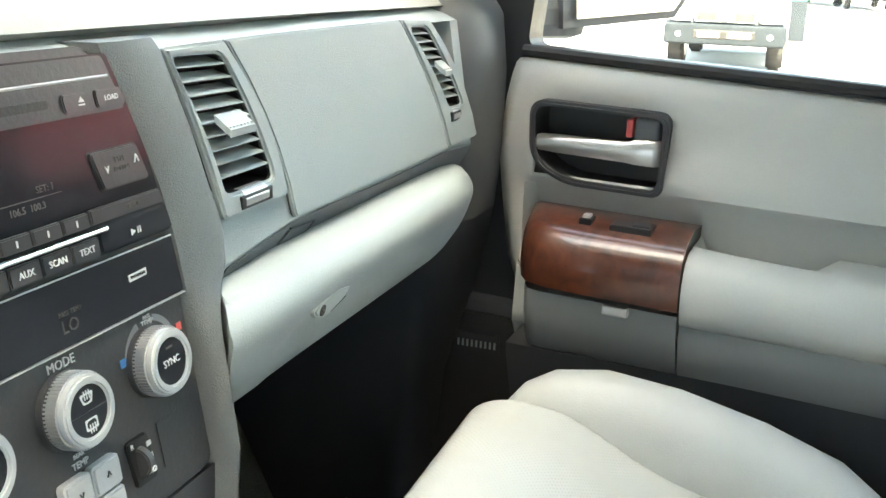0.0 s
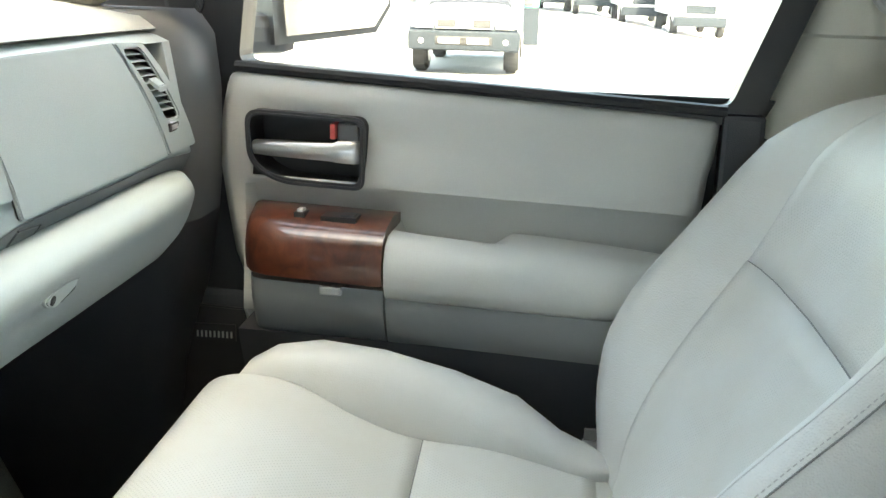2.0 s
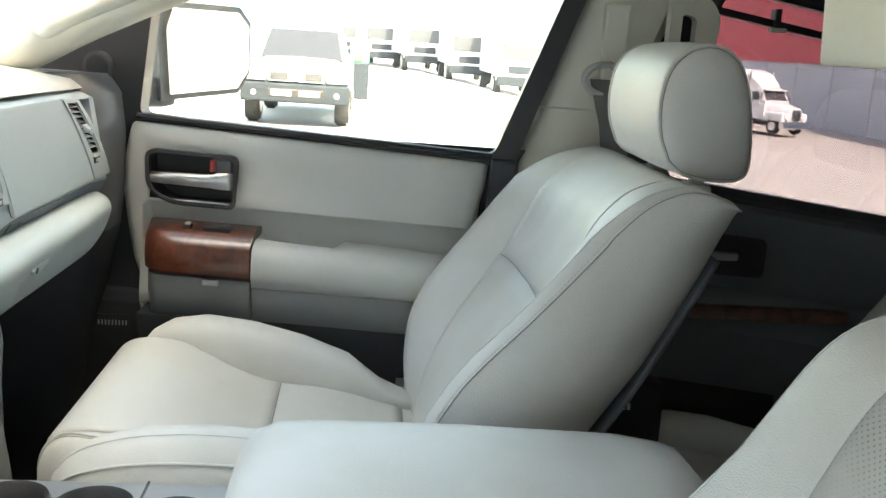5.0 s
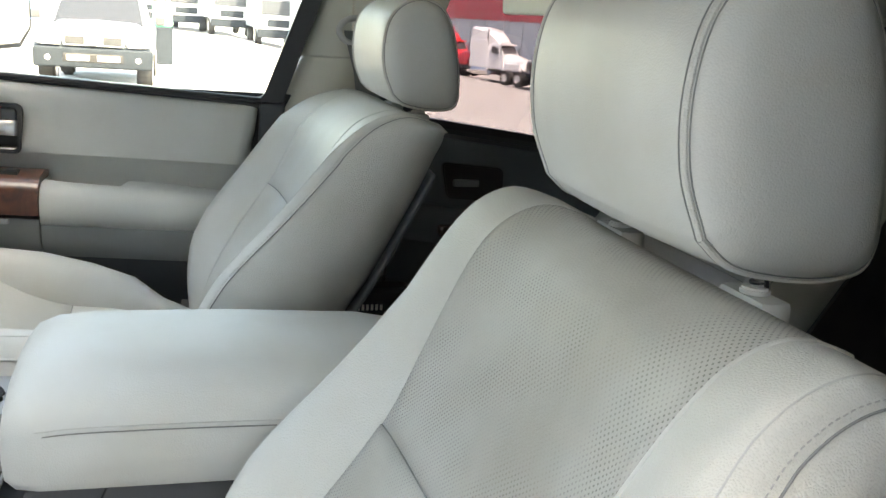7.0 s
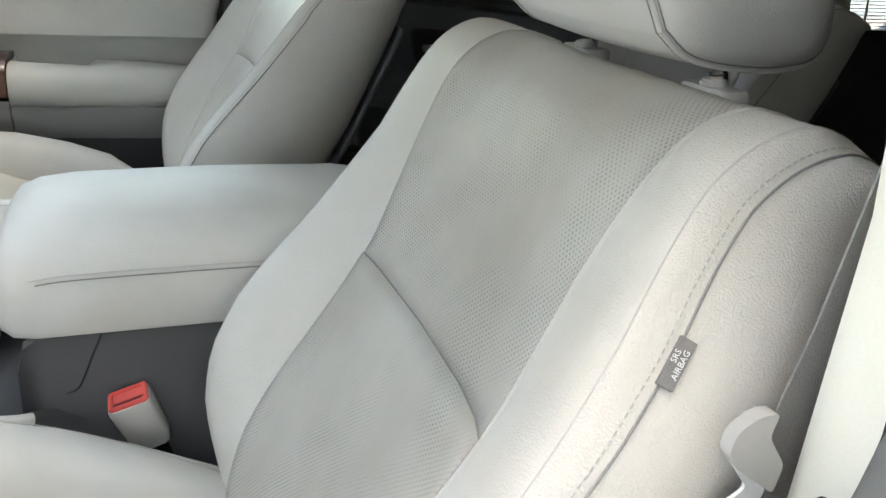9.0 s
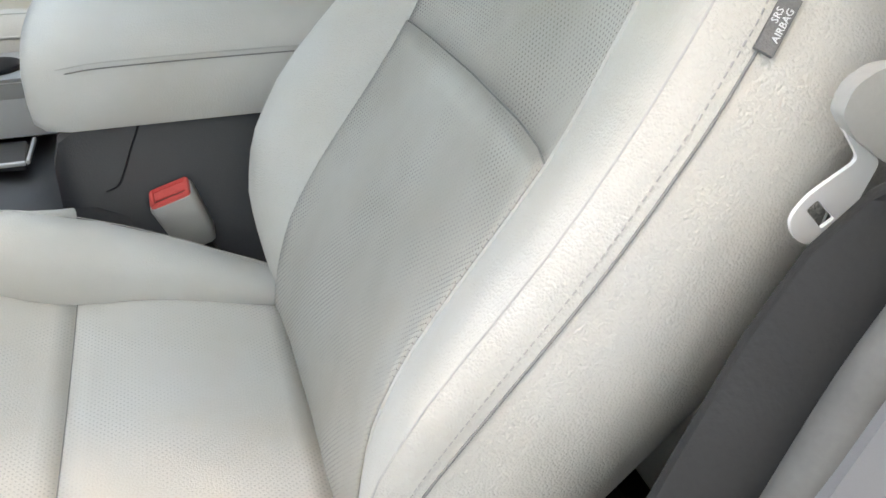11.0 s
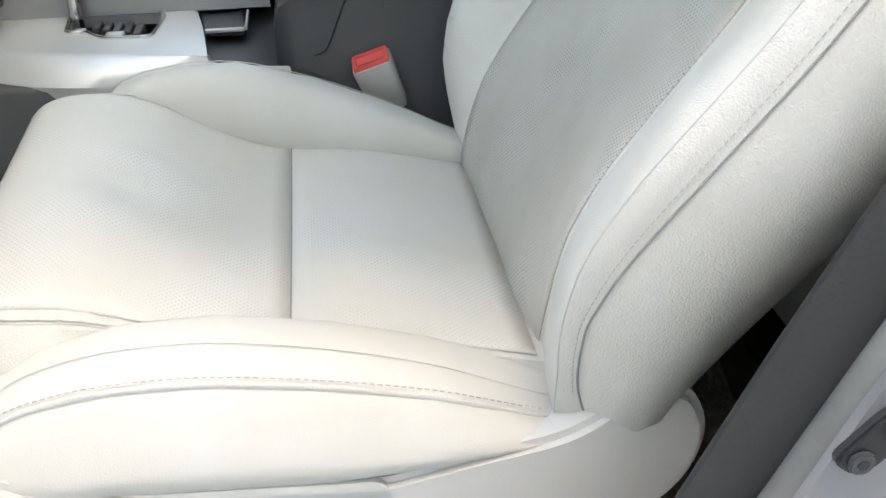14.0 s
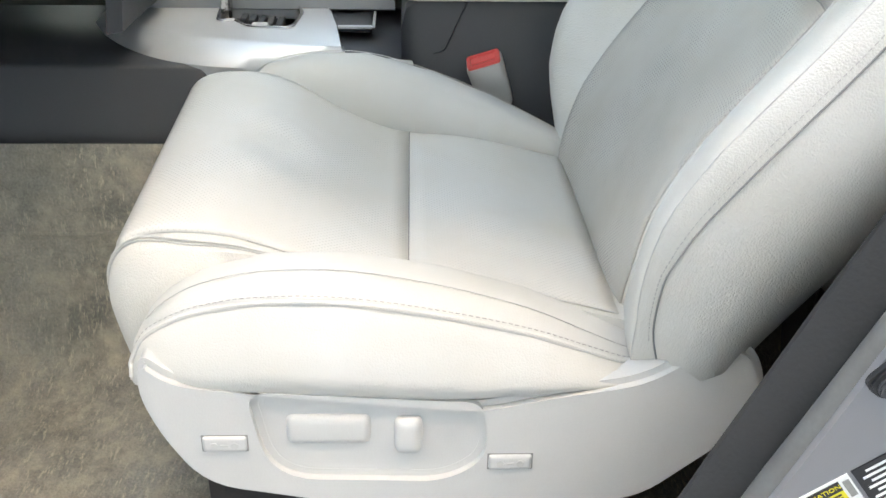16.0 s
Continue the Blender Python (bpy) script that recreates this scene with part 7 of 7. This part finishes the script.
def jamb():
    j = thing("door_jamb", "silver painted door jamb with labels and striker", "door jamb", pose(-0.872, 0, 0))
    part("sheet", slab(rounded([(-0.205, 0.80), (-0.262, 0.93), (-0.292, 1.0), (-0.325, 1.07), (-0.385, 1.18), (-0.43, 1.24), (-0.475, 1.72), (-0.62, 1.72), (-0.62, 0.5), (-0.075, 0.5)], 0.02), (), 0.02, 'x', 0.004), M_PAINT, j, smooth=40)
    part("weatherstrip", tube(smooth_line([(0.016, -0.09, 0.5), (0.016, -0.213, 0.80), (0.016, -0.241, 0.87), (0.016, -0.268, 0.93), (0.016, -0.299, 1.0), (0.016, -0.331, 1.07), (0.016, -0.359, 1.13), (0.016, -0.398, 1.2), (0.014, -0.424, 1.3), (0.012, -0.43, 1.5), (0.012, -0.43, 1.72)], 6), 0.0115, 12), M_SEAL, j, "grey rubber door seal", smooth=60)

    def lab(a, b):
        a, b = (a - 0.04) * 0.66 + 0.034, b * 0.66
        return (-0.290 + 0.8 * a - 0.6 * b, 0.908 - 0.6 * a - 0.8 * b)

    def patch(name, a0, a1, b0, b1, h, mat, label=""):
        return part(name, slab([lab(a0, b0), lab(a1, b0), lab(a1, b1), lab(a0, b1)], (), -h, 'x'), mat, j, label)
    patch("warning_label", 0.0, 0.08, 0.0, 0.06, 0.0010, M_WHITE, "white tyre information label")
    patch("label_head", 0.012, 0.08, 0.003, 0.016, 0.0015, M_BLACK)
    patch("label_band", 0.012, 0.08, 0.016, 0.04, 0.0014, M_YELLOW, "yellow label band")
    my, mz = lab(0.040, 0.0095)
    lettering("INFORMATION", 0.0054, Matrix.Translation((-0.0016, my, mz)) @ Matrix(((0, 0, -1), (-0.8, 0.6, 0), (0.6, 0.8, 0))).to_4x4(), M_YELLOW, j, lift=0.0002)
    for k in range(4):
        patch("print_bar", 0.016, 0.075 - 0.008 * (k % 2), 0.019 + 0.005 * k, 0.0215 + 0.005 * k, 0.0017, M_BLACK)
    patch("print_bar", 0.002, 0.009, 0.006, 0.03, 0.0014, M_SEAM)
    patch("code_label", -0.07, -0.004, 0.0, 0.06, 0.0010, M_BLACK, "black identification label")
    for k in range(7):
        patch("print_bar", -0.064 + 0.004 * (k % 3), -0.010 - 0.006 * ((k + 1) % 2), 0.006 + 0.0075 * k, 0.009 + 0.0075 * k, 0.0014, M_WHITE)
    st = part("striker", slab(rounded([(-0.277, 0.976), (-0.292, 0.964), (-0.304, 0.970), (-0.322, 0.998), (-0.312, 1.010), (-0.300, 1.003)], 0.008), (), -0.006, 'x', 0.002), M_BLACK, j, "black striker plate")
    part("striker_pin", cyl(0.0085, 0.034, 20, bevel=0.002, m=pose(-0.019, -0.311, 0.993, 0, 90, 0)), M_STACK, st)
    part("pin_head", cyl(0.0105, 0.005, 20, bevel=0.002, m=pose(-0.036, -0.311, 0.993, 0, 90, 0)), M_STACK, st)
    part("bolt", cyl(0.007, 0.004, 20, bevel=0.001, m=pose(-0.0075, -0.292, 0.976, 0, 90, 0)), M_STACK, st)
    part("bolt_socket", cyl(0.0035, 0.003, 6, m=pose(-0.0085, -0.292, 0.976, 0, 90, 0)), M_BLACK, st)
    return j


jamb()


def driver_belt():
    b = thing("seat_belt", "grey brown driver seat belt hanging by the pillar", "seat belt")
    part("webbing", loft([[(x, y + 0.022, z), (x - 0.0016, y + 0.022, z), (x - 0.0016, y - 0.022, z), (x, y - 0.022, z)] for x, y, z in ((-0.785, -0.50, 1.6), (-0.783, -0.48, 1.4), (-0.781, -0.445, 1.27), (-0.780, -0.418, 1.19), (-0.782, -0.37, 1.05), (-0.788, -0.30, 0.8))]), M_BELT, b)
    head = part("tongue_cover", slab(rounded([(-0.371, 1.224, 0.003), (-0.374, 1.235, 0.005), (-0.386, 1.242, 0.005), (-0.396, 1.242, 0.003), (-0.392, 1.230, 0.003), (-0.402, 1.214, 0.003), (-0.398, 1.199, 0.003), (-0.378, 1.214, 0.003)], 0.004), (), 0.013, 'x', 0.004, 3), M_COVER, b, "grey plastic tongue cover", smooth=50)
    head.location = (-0.795, -0.005, -0.007)
    tg = slab(rounded([(-0.376, 1.217, 0.002), (-0.387, 1.201, 0.004), (-0.364, 1.187, 0.006), (-0.357, 1.177, 0.005), (-0.362, 1.167, 0.005), (-0.371, 1.163, 0.005), (-0.386, 1.172, 0.006), (-0.398, 1.199, 0.004)], 0.005), [rounded([(-0.365, 1.181), (-0.370, 1.185), (-0.380, 1.175), (-0.374, 1.171)], 0.001)], 0.003, 'x', 0.0008)
    part("tongue_plate", tg, M_TONGUE, head, "bright steel tongue").location = (0.005, 0, 0.0)
    return b


driver_belt()


def buckle(m, label):
    b = thing("belt_buckle", label, "seat belt buckle", m, "belt buckles")
    part("shell", loft([[(x * k, y * k, z) for x, y in ((-0.0165, -0.018), (-0.012, -0.0235), (0.012, -0.0235), (0.0165, -0.018), (0.0165, 0.018), (0.012, 0.0235), (-0.012, 0.0235), (-0.0165, 0.018))] for z, k in ((-0.062, 0.78), (-0.057, 0.88), (0.0, 1.0), (0.004, 0.97))]), M_SHIELD, b, smooth=50)
    part("red_surround", slab(rounded([(-0.0145, -0.0215), (0.0145, -0.0215), (0.0145, 0.0215), (-0.0145, 0.0215)], 0.005), [rounded([(-0.0105, -0.017), (0.0105, -0.017), (0.0105, 0.017), (-0.0105, 0.017)], 0.003)], 0.006, 'z', 0.0012), M_RED, b, "red buckle surround", smooth=40).location = (0, 0, 0.003)
    part("press_button", box((-0.0035, -0.0168, 0.0005), (0.0103, 0.0168, 0.0065), 0.0015), M_RED, b, "red press button")
    part("tongue_slot", box((-0.0103, -0.0168, 0.0035), (-0.0038, 0.0168, 0.0048), 0.0004), M_BLACK, b)
    part("stalk", box((-0.006, -0.012, -0.16), (0.006, 0.012, -0.058), 0.003), M_BLACK, b)
    return b


buckle(pose(-0.149, -0.096, 0.949, -19, -13, 0), "grey seat belt buckle with red button beside the driver seat")
anchor = thing("belt_anchor", "small steel seat belt anchor beside the passenger seat", "belt anchor", pose(0.712, -0.165, 0.935))
part("bracket", box((-0.004, -0.014, -0.10), (0.004, 0.014, 0.02), 0.003), M_SILVER, anchor)
part("bolt", cyl(0.01, 0.012, 6, bevel=0.001, m=pose(-0.006, 0, 0.0, 0, 90, 0)), M_SILVER, anchor)
part("web_end", box((-0.002, -0.012, 0.005), (0.002, 0.012, 0.034), 0.001), M_BELT, anchor)

# airbag tag on the driver's backrest
_i = min(range(NB), key=lambda i: abs(BV[i] - 0.338))
_rim = [pose(-0.4365, 0.0, 0.90) @ back_front(k, -back_lines(k, True)[2], -1) for k in (_i - 1, _i, _i + 1)]
_l = (_rim[2] - _rim[0]).normalized()
_b = pose(-0.4365, 0.0, 0.90) @ Vector((0, *BB[_i]))
_e = _rim[1]
_s = _e.lerp(_b, 0.11)
_s.x = _e.x - 0.0065
_r = (_s - _e).normalized()
_n = _r.cross(_l).normalized()
if _n.x > 0:
    _n = -_n
_r = _l.cross(_n)
TAG = Matrix.Translation(_e.lerp(_s, 0.10) + _n * 0.0026) @ Matrix((_r, _l, _n)).transposed().to_4x4()
tag = thing("airbag_tag", "dark fabric tag stitched into the seat seam", "tag", TAG)
part("fabric", box((-0.0046, -0.0135, -0.0045), (0.0046, 0.0135, 0.0006), 0.0004), M_BELT, tag)
lettering("AIRBAG", 0.0046, pose(0.0018, 0, 0.0006, 0, 0, 90), M_WHITE, tag)
lettering("SRS", 0.0046, pose(-0.0024, 0.003, 0.0006, 0, 0, 90), M_WHITE, tag)

# outside mirror, fixed to the passenger door
MIR = DOOR.inverted() @ pose(1.12, 0.215, 1.46, 0, 0, -41)
bm = loft([[(x * k, 0.03 + dy, z * k) for x, z in ((-0.10, -0.085), (0.09, -0.07), (0.12, -0.03), (0.12, 0.07), (0.09, 0.1), (-0.09, 0.1), (-0.11, 0.06))] for dy, k in ((0.0, 1.0), (0.04, 1.0), (0.1, 0.85), (0.13, 0.5))])
bm.transform(MIR)
mir = part("wing_mirror", bm, M_DARK, FRONT_DOOR, "dark wing mirror", smooth=40)
bm = loft([[(x, dy, z) for x, z in ((-0.085, -0.072), (0.08, -0.06), (0.108, -0.025), (0.108, 0.062), (0.08, 0.088), (-0.08, 0.088), (-0.095, 0.05))] for dy in (0.022, 0.032)])
bm.transform(MIR)
part("mirror_glass", bm, M_CHROME, mir, "mirror glass")
part("mirror_arm", box((-0.24, 0.04, -0.1), (-0.05, 0.12, -0.04), 0.02, 2, MIR), M_DARK, mir)
